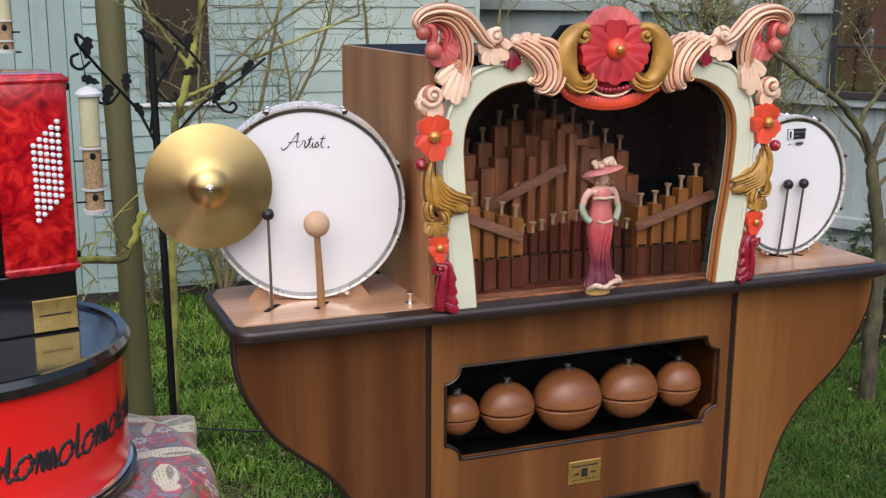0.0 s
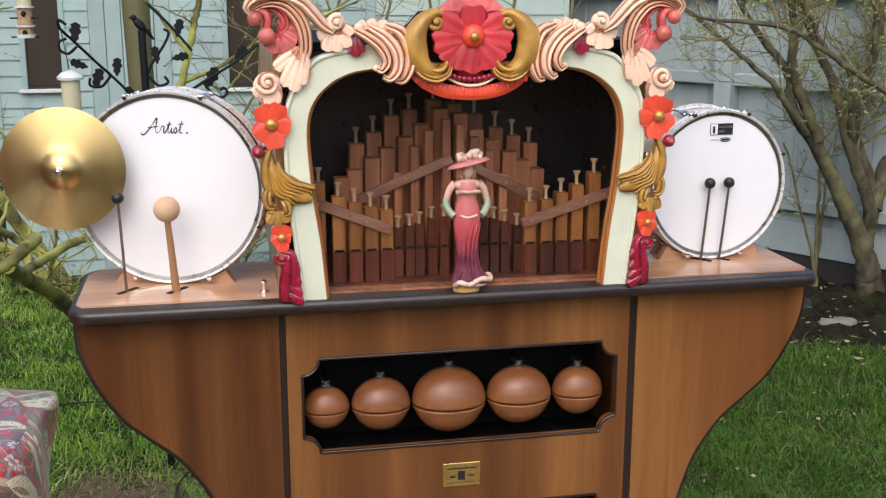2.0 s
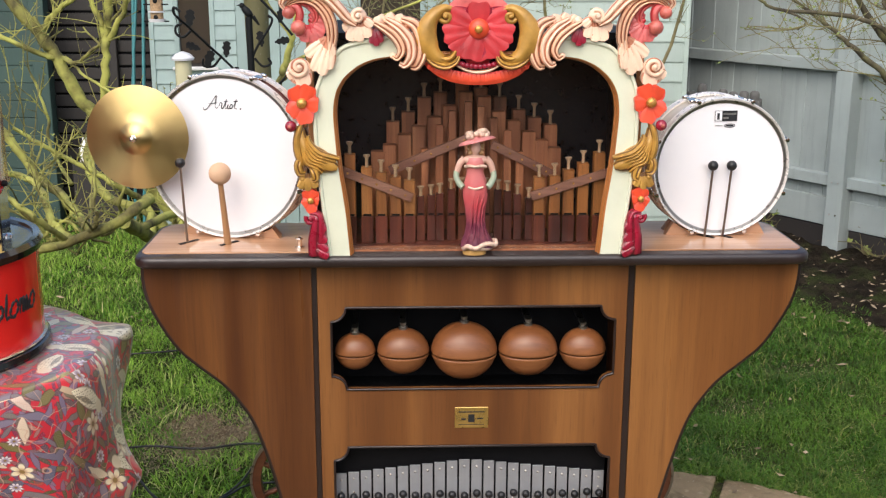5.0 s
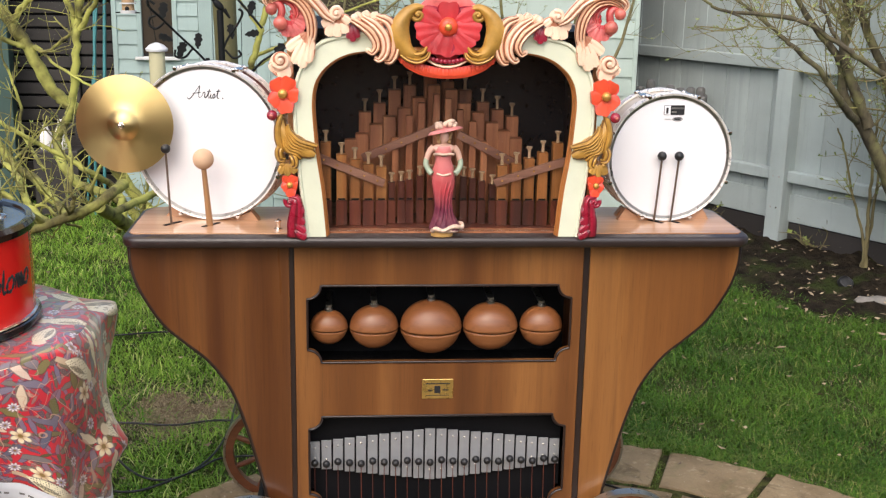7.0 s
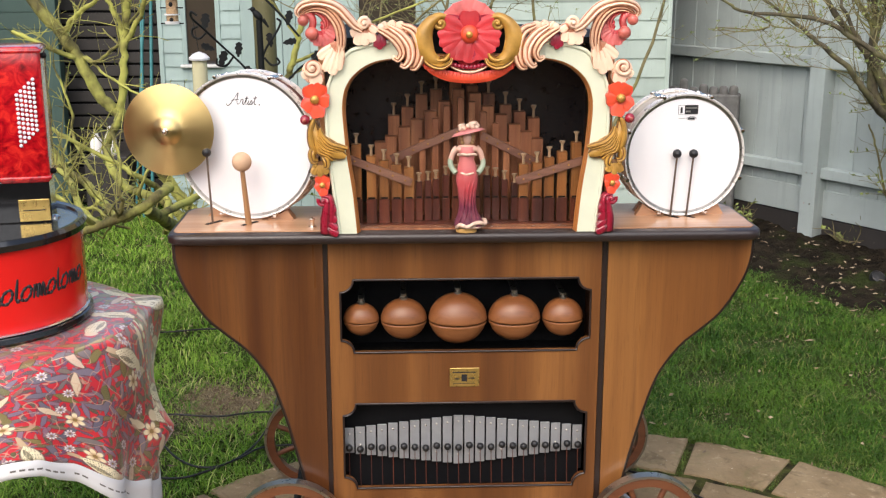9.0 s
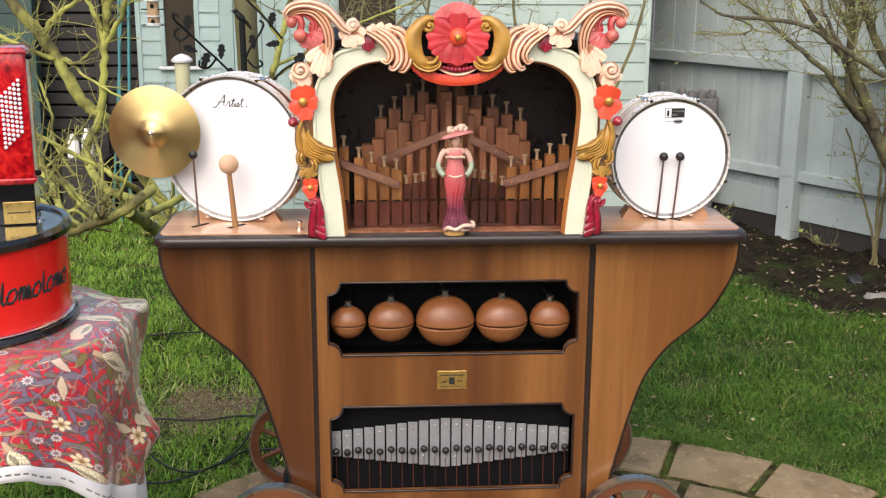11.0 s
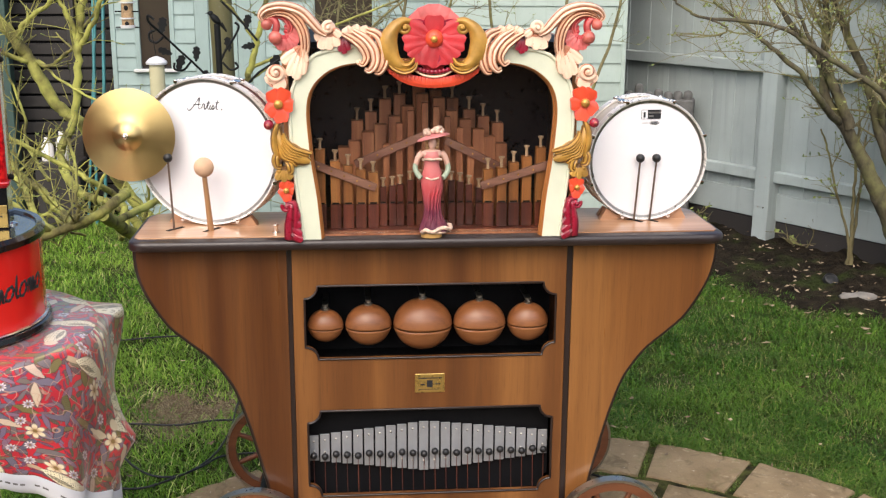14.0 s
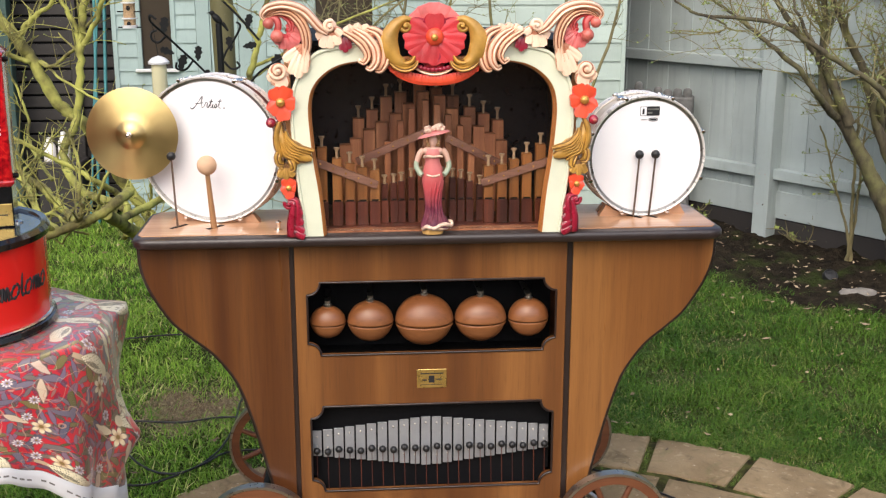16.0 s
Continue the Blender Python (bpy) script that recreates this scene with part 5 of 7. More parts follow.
def figurine():
    """A small painted statuette: plain turned shapes in one mesh."""
    n = Nodes("statuette_dress")
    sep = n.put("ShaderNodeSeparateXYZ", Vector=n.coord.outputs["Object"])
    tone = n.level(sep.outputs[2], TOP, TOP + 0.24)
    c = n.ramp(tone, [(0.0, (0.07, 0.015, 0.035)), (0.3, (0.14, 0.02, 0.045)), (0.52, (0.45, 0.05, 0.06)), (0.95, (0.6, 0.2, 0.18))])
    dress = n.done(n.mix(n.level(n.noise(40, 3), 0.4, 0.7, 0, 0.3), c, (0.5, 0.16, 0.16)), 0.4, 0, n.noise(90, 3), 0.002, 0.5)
    mats = [dress, painted("statuette_pale", (0.7, 0.43, 0.33), rough=0.4), painted("statuette_glove", (0.32, 0.38, 0.27), rough=0.4), painted("statuette_hat", (0.5, 0.17, 0.16), 0.7, 1.3, 0.4, 30),
            painted("statuette_trim", (0.68, 0.48, 0.36), 0.5, 1.25, 0.4, 90), painted("statuette_base", (0.55, 0.32, 0.1), rough=0.35), painted("statuette_hair", (0.4, 0.23, 0.1), rough=0.5)]
    b = B()

    def slot(i, start):
        b.faces.ensure_lookup_table()
        for f in b.faces[start:]:
            f.material_index = i
    rows = [(0.0, 0.034, 0.022, 0.008), (0.012, 0.031, 0.021, 0.006), (0.035, 0.0215, 0.017, 0.004), (0.06, 0.0168, 0.015, 0.001), (0.09, 0.0185, 0.0165, -0.001), (0.12, 0.0235, 0.019, 0.0), (0.145, 0.0245, 0.0195, 0.001), (0.165, 0.0205, 0.0165, 0.001), (0.18, 0.0165, 0.014, 0.0), (0.195, 0.0175, 0.015, 0.0), (0.21, 0.019, 0.0165, 0.0), (0.217, 0.018, 0.013, 0.0)]
    ring_of = []
    for h, rx, ry, ox in rows:
        ring = []
        for q in range(32):
            a = 2 * math.pi * q / 32
            fold = 1.2 + (0.075 * math.sin(6 * a + 45 * h) if h < 0.15 else 0.0)
            ring.append(b.verts.new((ox + rx * fold * math.cos(a), ry * fold * math.sin(a), 0.018 + h)))
        ring_of.append(ring)
    for lo, hi in zip(ring_of, ring_of[1:]):
        for q in range(32):
            b.faces.new((lo[q], lo[(q + 1) % 32], hi[(q + 1) % 32], hi[q]))
    for q in range(5):
        a = -2.4 + 0.42 * q
        line = []
        for k in range(9):
            h = 0.004 + 0.125 * k / 8
            rr = float(np.interp(h, [w[0] for w in rows], [w[1] for w in rows])) * 1.2
            ry = float(np.interp(h, [w[0] for w in rows], [w[2] for w in rows])) * 1.2
            ox = float(np.interp(h, [w[0] for w in rows], [w[3] for w in rows]))
            line.append((ox + rr * math.cos(a + 0.09 * k), ry * math.sin(a + 0.09 * k), 0.018 + h))
        tube(b, line, [0.0015 + 0.0028 * math.sin(math.pi * k / 8) for k in range(9)], 6)
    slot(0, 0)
    n0 = len(b.faces)
    blob(b, (0.006, -0.002, 0.017), (0.039, 0.026, 0.0085), 4, 20, 8)
    blob(b, (0.026, -0.01, 0.024), (0.014, 0.012, 0.011), 30, 12, 8)
    slot(4, n0)
    n0 = len(b.faces)
    lathe(b, [(0, 0), (0.028, 0), (0.029, 0.004), (0.027, 0.012), (0, 0.012)], 24, Matrix.Diagonal((1, 0.75, 1, 1)))
    slot(5, n0)
    n0 = len(b.faces)
    blob(b, (0, 0, 0.228), (0.03, 0.016, 0.0125), 0, 18, 8)
    tube(b, [(0, 0, 0.232), (0.001, -0.001, 0.25)], 0.0075, 10)
    blob(b, (0.001, -0.006, 0.2575), (0.0115, 0.0115, 0.0155), 0, 16, 10)
    for s in (-1, 1):
        tube(b, flow([(s * 0.025, 0, 0.231), (s * 0.036, 0.002, 0.218), (s * 0.043, 0.004, 0.196)], 4), (0.0088, 0.0068), 10)
    slot(1, n0)
    n0 = len(b.faces)
    for s in (-1, 1):
        tube(b, flow([(s * 0.043, 0.004, 0.2), (s * 0.044, 0.0, 0.186), (s * 0.037, -0.006, 0.172), (s * 0.029, -0.012, 0.164)], 4), (0.0072, 0.0075), 10)
    slot(2, n0)
    n0 = len(b.faces)
    blob(b, (0.001, 0.004, 0.262), (0.0195, 0.0115, 0.016), 0, 14, 8)
    for s in (-1, 1):
        for k in range(3):
            blob(b, (0.001 + s * (0.0145 - 0.001 * k), -0.001, 0.264 - 0.009 * k), (0.0062, 0.008, 0.0066), 0, 10, 6)
    slot(6, n0)
    n0 = len(b.faces)
    lathe(b, [(0, 0.014), (0.017, 0.012), (0.02, 0.004), (0.038, 0.001), (0.045, -0.004), (0.045, -0.0055), (0.02, 0.0), (0, 0.0)], 28, Matrix.Translation((0.003, 0.002, 0.275)) @ pose(0, 0, 0, -8, -13, 0))
    slot(3, n0)
    n0 = len(b.faces)
    for k in range(11):
        a = 2 * math.pi * k / 11
        blob(b, (0.005 + 0.022 * math.cos(a), 0.017 * math.sin(a), 0.288 + 0.004 * math.sin(3 * a) + 0.0025 * math.cos(a)), (0.0075, 0.0075, 0.0065), 0, 8, 6)
    blob(b, (0.014, -0.004, 0.296), (0.014, 0.01, 0.007), -16, 10, 6)
    hem = []
    for k in range(33):
        a = 2 * math.pi * k / 32
        hem.append((0.007 + 0.039 * math.cos(a) + 0.006 * math.cos(2 * a), 0.025 * math.sin(a) - 0.003, 0.0225 + 0.004 * math.sin(5 * a) + 0.005 * math.cos(a)))
    tube(b, hem, 0.0058, 8)
    tube(b, flow([(-0.018, -0.02, 0.166), (0.0, -0.0225, 0.162), (0.018, -0.02, 0.166)], 5), 0.0028, 8)
    tube(b, flow([(-0.025, -0.012, 0.214), (-0.012, -0.02, 0.2165), (0, -0.0215, 0.2145), (0.012, -0.02, 0.2165), (0.025, -0.012, 0.214)], 5), 0.0036, 8)
    slot(4, n0)
    bmesh.ops.translate(b, verts=b.verts, vec=(OX - 0.002, OY - 0.03, TOP))
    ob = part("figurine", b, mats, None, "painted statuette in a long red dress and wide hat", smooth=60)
    tagged(ob, category="figurine")


figurine()

# ---- table with printed cloth, red drum-shaped stand and accordion ----
TX, TY, TZ = -0.13, 2.0, 0.858
table = thing("round_table", "round table hidden under a printed cloth", "table", (TX, TY, 0))
b = B()
lathe(b, [(0, TZ - 0.03), (0.43, TZ - 0.03), (0.435, TZ - 0.02), (0.43, TZ - 0.005), (0, TZ - 0.005)], 48)
part("tabletop", b, M_PIPE_MID, table, smooth=40)
b = B()
lathe(b, [(0, 0.03), (0.05, 0.03), (0.045, 0.06), (0.028, 0.12), (0.026, 0.5), (0.04, 0.7), (0.09, TZ - 0.03), (0, TZ - 0.03)], 20)
part("pedestal", b, M_PIPE_MID, table, smooth=50)
for k in range(3):
    a = radians(150 + 120 * k)
    b = B()
    tube(b, flow([(0.02 * math.cos(a), 0.02 * math.sin(a), 0.1), (0.14 * math.cos(a), 0.14 * math.sin(a), 0.06), (0.26 * math.cos(a), 0.26 * math.sin(a), 0.016)], 5), (0.024, 0.014), 10)
    part("foot", b, M_PIPE_MID, table, smooth=60)

cloth = thing("tablecloth", "red floral printed cloth draped over a round table", "tablecloth", (TX, TY, 0))


def drape(a, s):
    """Point on the cloth at angle a; s from 0 (middle) to 1 (table edge) to 2 (hem)."""
    R = 0.442
    if s <= 1.0:
        return (R * s * math.cos(a), R * s * math.sin(a), TZ - (0.006 if s > 0.985 else 0.0))
    f = s - 1.0
    # a long stiff cloth: it hangs lowest on the organ's side and sticks out in pleats
    d = math.degrees(a) % 360
    d = d - 360 if d > 180 else d
    drop = float(np.interp(d, (-180, -75, -53, -42, -36, -28, -12, 10, 30, 60, 180), (0.24, 0.24, 0.25, 0.305, 0.35, 0.41, 0.5, 0.585, 0.52, 0.36, 0.24))) + 0.006 * math.sin(7 * a)
    fold = math.sin(9 * a + 0.6) * 0.5 + math.sin(14 * a + 2.1) * 0.3 + math.sin(5 * a) * 0.3
    ease = math.sin(min(1, f * 5) * math.pi / 2)
    r = R + 0.012 * ease + f * (0.05 * fold + 0.03)
    # two stiff corners: one stands out at the rim, the other comes to a point half way down
    for at, wide, drops, radii in ((28, 9.0, (0, 0.01, 0.04, 0.1, 0.2, 0.35, 0.6), (0.462, 0.53, 0.537, 0.522, 0.49, 0.455, 0.45)),
                                   (3, 10.0, (0, 0.03, 0.12, 0.2, 0.26, 0.31, 0.37, 0.45, 0.6), (0.45, 0.464, 0.468, 0.472, 0.498, 0.53, 0.492, 0.45, 0.445))):
        near = math.exp(-(abs(d - at) / wide) ** 1.3)
        r = r * (1 - near) + float(np.interp(drop * f, drops, radii)) * near
    r += 0.025 * math.exp(-((d + 16) / 9) ** 2) * math.sin(math.pi * min(1.0, 0.15 + f * 0.95))
    r += 0.03 * math.exp(-((d + 60) / 12) ** 2) * f
    lift = 0.008 * math.exp(-((d - 28) / 9) ** 2) * (1 - f)
    return (r * math.cos(a), r * math.sin(a), TZ - 0.006 + lift - drop * f ** 0.95 - 0.004 * math.sin(20 * a) * f)


NA, SS = 220, [0, 0.3, 0.6, 0.85, 0.96, 1.0] + [1 + 0.03 * k ** 1.0 for k in range(1, 30)] 
SS = [s for s in SS if s <= 1.85]
def cloth_mesh(name, rows, mat, label, parent):
    verts, faces = [], []
    for s in rows:
        for k in range(NA):
            x, y, z = drape(2 * math.pi * k / NA, s)
            verts.append((x, y, z))
    for i in range(len(rows) - 1):
        for k in range(NA):
            faces.append((i * NA + k, i * NA + (k + 1) % NA, (i + 1) * NA + (k + 1) % NA, (i + 1) * NA + k))
    ob = fast_mesh(name, verts, faces, mat, parent, label, smooth=True)
    uv = ob.data.uv_layers.new(name="print")
    for f in ob.data.polygons:
        i, k = divmod(f.index, NA)
        for li, (di, dk) in zip(f.loop_indices, ((0, 0), (0, 1), (1, 1), (1, 0))):
            a, s = 2 * math.pi * (k + dk) / NA, rows[i + di]
            if rows[i + 1] <= 1.0:
                uv.data[li].uv = (0.52 * s * math.cos(a) + 5, 0.52 * s * math.sin(a) + 5)
            else:
                uv.data[li].uv = (0.58 * a, 0.6 * (s - 1))
    th = ob.modifiers.new("thickness", "SOLIDIFY")
    th.thickness = 0.0016
    return ob


cloth_mesh("printed_cloth", SS, M_CLOTH, "red cotton with cream flowers", cloth)
selvage = cloth_mesh("selvage", [SS[-1], 1.9, 1.95, 2.0], M_SELVAGE, "plain white selvage with small print", cloth)
for k in range(44):
    a = radians(-112 + 2.3 * k)
    if k % 11 in (7, 10):
        continue
    p0, p1 = Vector(drape(a, 1.925)), Vector(drape(a + radians(1.5), 1.925))
    n = Vector((p0.x, p0.y, 0)).normalized()
    b = B()
    q = [p0 + n * 0.002, p1 + n * 0.002]
    up = Vector((0, 0, 0.0045))
    v = [b.verts.new(w) for w in (q[0] - up * 0.5, q[1] - up * 0.5, q[1] + up * 0.5, q[0] + up * 0.5)]
    v2 = [b.verts.new(w.co + n * 0.0006) for w in v]
    b.faces.new(v2)
    b.faces.new(v[::-1])
    for i in range(4):
        b.faces.new((v[i], v[(i + 1) % 4], v2[(i + 1) % 4], v2[i]))
    part("print_bar", b, M_STONE, selvage)

DX, DY, DR = -0.098, 2.02, 0.281
D0, D1 = TZ + 0.002, 1.122
stand = thing("drum_stand", "glossy red drum-shaped stand with black rims on the table", "stand", (DX, DY, D0))
hgt = D1 - D0
b = B()
lathe(b, [(0, 0.012), (DR, 0.012), (DR, hgt - 0.014), (0, hgt - 0.014)], 72)
body = part("body", b, M_REDLACQUER, stand, "glossy red side", smooth=40)
b = B()
lathe(b, [(DR - 0.02, 0.0), (DR + 0.01, 0.0), (DR + 0.015, 0.008), (DR + 0.012, 0.02), (DR, 0.024), (DR - 0.02, 0.0)], 72)
part("lower_rim", b, M_BLACKGLOSS, stand, "black lower rim", smooth=40)
b = B()
lathe(b, [(DR - 0.001, 0.024), (DR + 0.006, 0.025), (DR + 0.006, 0.029), (DR - 0.001, 0.031), (DR - 0.001, 0.024)], 72)
part("chrome_line", b, M_CHROME, stand, smooth=40)
b = B()
lathe(b, [(DR - 0.002, hgt - 0.026), (DR + 0.01, hgt - 0.024), (DR + 0.013, hgt - 0.008), (DR + 0.006, hgt + 0.003), (DR - 0.008, hgt + 0.001), (DR - 0.014, hgt - 0.012), (DR - 0.002, hgt - 0.026)], 72)
part("upper_rim", b, M_BLACKGLOSS, stand, "thick black upper rim", smooth=40)
b = B()
lathe(b, [(0, hgt - 0.006), (DR - 0.01, hgt - 0.006), (DR - 0.01, hgt - 0.014), (0, hgt - 0.014)], 72)
part("top", b, M_BLACKGLOSS, stand, "black mirror-gloss top", smooth=40)
b = B()
lathe(b, [(0.016, 0), (0.016, 0.004), (0.01, 0.007), (0, 0.008)], 16, Matrix.Translation((0.2, 0.07, hgt - 0.006)))
part("knob", b, M_CHROME, stand, smooth=40)
# unreadable black brush lettering as plain slanted loops and bars round the side
def on_side(a, z):
    return ((DR - 0.0034) * math.cos(radians(a)), (DR - 0.0034) * math.sin(radians(a)), z)


rng = random.Random(4)
a0, k = -122.0, 0
while a0 < -4:
    sort = k % 4
    b = B()
    z0 = 0.094 + 0.02 * (a0 + 122) / 118
    if sort in (0, 2):
        pts = [on_side(a0 + 2.6 + 2.5 * math.cos(t * math.pi / 8) + 1.3 * math.sin(t * math.pi / 8), z0 + 0.017 + 0.017 * math.sin(t * math.pi / 8)) for t in range(17)]
        step = 6.4
    elif sort == 1:
        pts = [on_side(a0 + q[0], z0 + q[1]) for q in ((0, 0), (1.2, 0.034), (2.0, 0.026), (2.2, 0.0), (3.4, 0.034), (4.2, 0.026), (4.4, 0.0), (5.6, 0.034), (6.4, 0.026), (6.6, 0.0), (7.2, 0.004))]
        step = 8.4
    else:
        pts = [on_side(a0 + q[0], z0 + q[1]) for q in ((2.2, 0.058), (1.2, 0.03), (0.6, 0.008), (1.2, 0.0), (2.2, 0.006))]
        step = 3.6
    line = flow(pts, 3)
    tube(b, line, [0.0044 + 0.0018 * abs(math.sin(0.45 * i)) for i in range(len(line))], 6)
    part("lettering_mark", b, M_INK, body, smooth=60)
    a0 += step
    k += 1

acc = thing("accordion", "red pearl accordion with white buttons on a black pedestal", "accordion", (0.117, 2.04, D1 - 0.006), 12)
b = B()
box(b, -0.2, -0.005, 0.0, 0.15, 0.0, 0.11, 0.003)
part("pedestal", b, M_BLACKGLOSS, acc, "black gloss pedestal")
b = B()
box(b, -0.085, -0.008, -0.004, 0.0, 0.004, 0.062, 0.001)
pl = part("brass_plate", b, M_BRASS_PLATE, acc, "polished brass plate")
b = B()
box(b, -0.075, -0.02, -0.0046, -0.004, 0.032, 0.035)
part("engraved_bar", b, M_INK, pl)
b = B()
box(b, -0.125, 0.0, -0.005, 0.16, 0.105, 0.455, 0.009, 4)
case = part("bass_case", b, M_PEARL, acc, "red pearl casing", smooth=40)
for z0 in (0.112, 0.438):
    b = B()
    box(b, -0.127, 0.004, -0.008, 0.162, z0, z0 + 0.012, 0.005, 2)
    part("casing_trim", b, M_PEARL, case, smooth=40)
b = B()
for k in range(9):
    x = -0.135 - 0.026 * k
    box(b, x - 0.011, x + 0.011, 0.004 if k % 2 else 0.0, 0.15, 0.11, 0.45, 0.006, 2)
part("bellows", b, M_BLACK, acc, "black folded bellows", smooth=30)
for z0 in (0.13, 0.43):
    b = B()
    lathe(b, [(0.006, 0), (0.008, 0.004), (0.006, 0.012), (0, 0.014)], 12, Matrix.Translation((0.0, 0.03, z0)) @ pose(0, 0, 0, 0, 90, 0))
    part("strap_stud", b, M_IRON, acc, smooth=40)
btn = None
for r in range(12):
    for c in range(5):
        x, z = -0.064 + 0.0105 * c, 0.205 + 0.0118 * r + 0.0098 * c
        if btn is None:
            b = B()
            lathe(b, [(0.0044, 0), (0.0044, 0.004), (0.003, 0.0055), (0, 0.006)], 10, FRONT)
            btn = part("button", b, M_WHITEBTN, case, "white button", smooth=40)
            btn.matrix_local = Matrix.Translation((x, -0.005, z))
        else:
            twin("button", btn, case, Matrix.Translation((x, -0.005, z)))

# ---- garden shed behind the organ ----
SY = 6.42
shed = thing("garden_shed", "pale mint painted timber garden shed with narrow windows", "shed", (0, SY, 0))
WINS = [(-0.31, -0.125, 1.15), (0.785, 1.145, 1.14)]
DOOR = (0.03, 0.47)
X0, XM, X1 = -0.47, 1.6, 2.765


def lap_board(x0, x1, z0, z1, mat):
    b = B()
    pts = [(-0.016, z0), (-0.006, z1), (0.012, z1), (0.012, z0)]
    lo = [b.verts.new((x0, y, z)) for y, z in pts]
    hi = [b.verts.new((x1, y, z)) for y, z in pts]
    for i in range(4):
        b.faces.new((lo[i], lo[(i + 1) % 4], hi[(i + 1) % 4], hi[i]))
    b.faces.new(lo)
    b.faces.new(hi[::-1])
    part("board", b, mat, shed)


def spans(z0, z1):
    cuts = [DOOR] + [(a - 0.03, c + 0.03) for a, c, zb in WINS if z1 > zb - 0.02]
    x, out = X0, []
    for a, c in sorted(cuts):
        out.append((x, a))
        x = c
    return out + [(x, XM - 0.03)]


z = 0.06
while z < 2.02:
    for a, c in spans(z, z + 0.088):
        if c - a > 0.01:
            lap_board(a, c, z, z + 0.093, M_MINT)
    z += 0.088
z = 0.06
while z < 1.98:
    lap_board(XM + 0.03, X1, z, z + 0.128, M_PALEMINT)
    z += 0.122
b = B()
box(b, XM - 0.03, XM + 0.03, -0.022, 0.012, 0.05, 2.12, 0.003, 1)
part("corner_trim", b, M_MINT, shed)
for x in (X0 - 0.02, X1):
    b = B()
    box(b, x, x + 0.03, -0.02, 0.012, 0.05, 2.12, 0.003, 1)
    part("corner_trim", b, M_MINT if x < 0 else M_PALEMINT, shed)
n = 5
for k in range(n):
    w = (DOOR[1] - DOOR[0]) / n
    b = B()
    box(b, DOOR[0] + w * k + 0.0015, DOOR[0] + w * (k + 1) - 0.0015, -0.012, 0.012, 0.06, 1.93, 0.003, 1)
    part("door_plank", b, M_MINT, shed)
b = B()
box(b, DOOR[0], DOOR[1], -0.005, 0.012, 1.93, 2.12)
part("door_head", b, M_MINT, shed)
for a, c, zb in WINS:
    b = B()
    box(b, a, c, 0.0, 0.006, zb, 1.88)
    win = part("window", b, M_PANE, shed, "dark glass pane reflecting brown")
    for q in ((a - 0.03, a, zb - 0.02, 1.91), (c, c + 0.03, zb - 0.02, 1.91), (a, c, 1.88, 1.91)):
        b = B()
        box(b, q[0], q[1], -0.02, 0.012, q[2], q[3], 0.003, 1)
        part("window_frame", b, M_MINT, win)
    b = B()
    box(b, a - 0.045, c + 0.045, -0.045, 0.012, zb - 0.04, zb - 0.02, 0.004, 1)
    part("window_sill", b, M_SILL, win)
b = B()
box(b, X0, X1, 0.012, 0.03, 0.0, 2.12)
for x in (X0, X1 - 0.02):
    box(b, x, x + 0.02, 0.03, 2.2, 0.0, 2.12)
box(b, X0, X1, 2.18, 2.2, 0.0, 2.12)
part("wall_core", b, M_DARKWOOD, shed)
b = B()
box(b, X0 - 0.12, X1 + 0.12, -0.2, 2.3, 2.12, 2.18, 0.01, 1)
part("roof", b, M_DARKWOOD, shed, "dark felt roof")
b = B()
box(b, X0, X1, -0.01, 0.03, 0.0, 0.06)
part("plinth", b, M_DARKWOOD, shed)

# ---- grey fence, its posts, rails and boards ----
fence = thing("fence", "weathered grey-blue close-board garden fence with rails and posts", "fence", (3.69, 6.25, 0), math.degrees(math.atan2(-0.839, 0.545)), kind="structure")
FS0, FS1, FH = -2.6, 4.4, 1.86
x, k = FS0, 0
rng = random.Random(5)
while x < FS1:
    w = 0.098 + rng.uniform(-0.006, 0.006)
    b = B()
    y0 = 0.0 if k % 2 else 0.007
    box(b, x, x + w + 0.004, y0, y0 + 0.012, 0.3, FH + rng.uniform(-0.006, 0.006), 0.002, 1)
    part("fence_board", b, M_FENCE, fence)
    x += w
    k += 1
posts = (-1.77, 0.085, 1.93, 3.78)
for a, c in zip((FS0,) + posts, posts + (FS1,)):
    for z0, z1 in ((1.112, 1.186), (0.415, 0.487), (1.62, 1.69)):
        b = B()
        box(b, a + 0.05, c - 0.05, -0.06, 0.0, z0, z1, 0.006, 1)
        part("rail", b, M_FENCE, fence)
    b = B()
    box(b, a + 0.05, c - 0.05, -0.012, 0.03, 0.155, 0.335, 0.004, 1)
    part("gravel_board", b, M_FENCE, fence)
    b = B()
    box(b, a + 0.05, c - 0.05, 0.0, 0.03, -0.02, 0.15, 0.004, 1)
    part("base_board", b, M_DARKWOOD, fence)
for p in posts:
    b = B()
    box(b, p - 0.04, p + 0.075, -0.1, 0.02, -0.05, FH + 0.06, 0.006, 2)
    post = part("fence_post", b, M_FENCE, fence)
    for z0 in (0.25, 0.45, 1.135):
        for dx in (-0.004, 0.04):
            b = B()
            lathe(b, [(0.006, 0), (0.006, 0.002), (0, 0.003)], 10, Matrix.Translation((p + dx, -0.1, z0)) @ FRONT)
            part("bolt", b, M_STEEL, post)

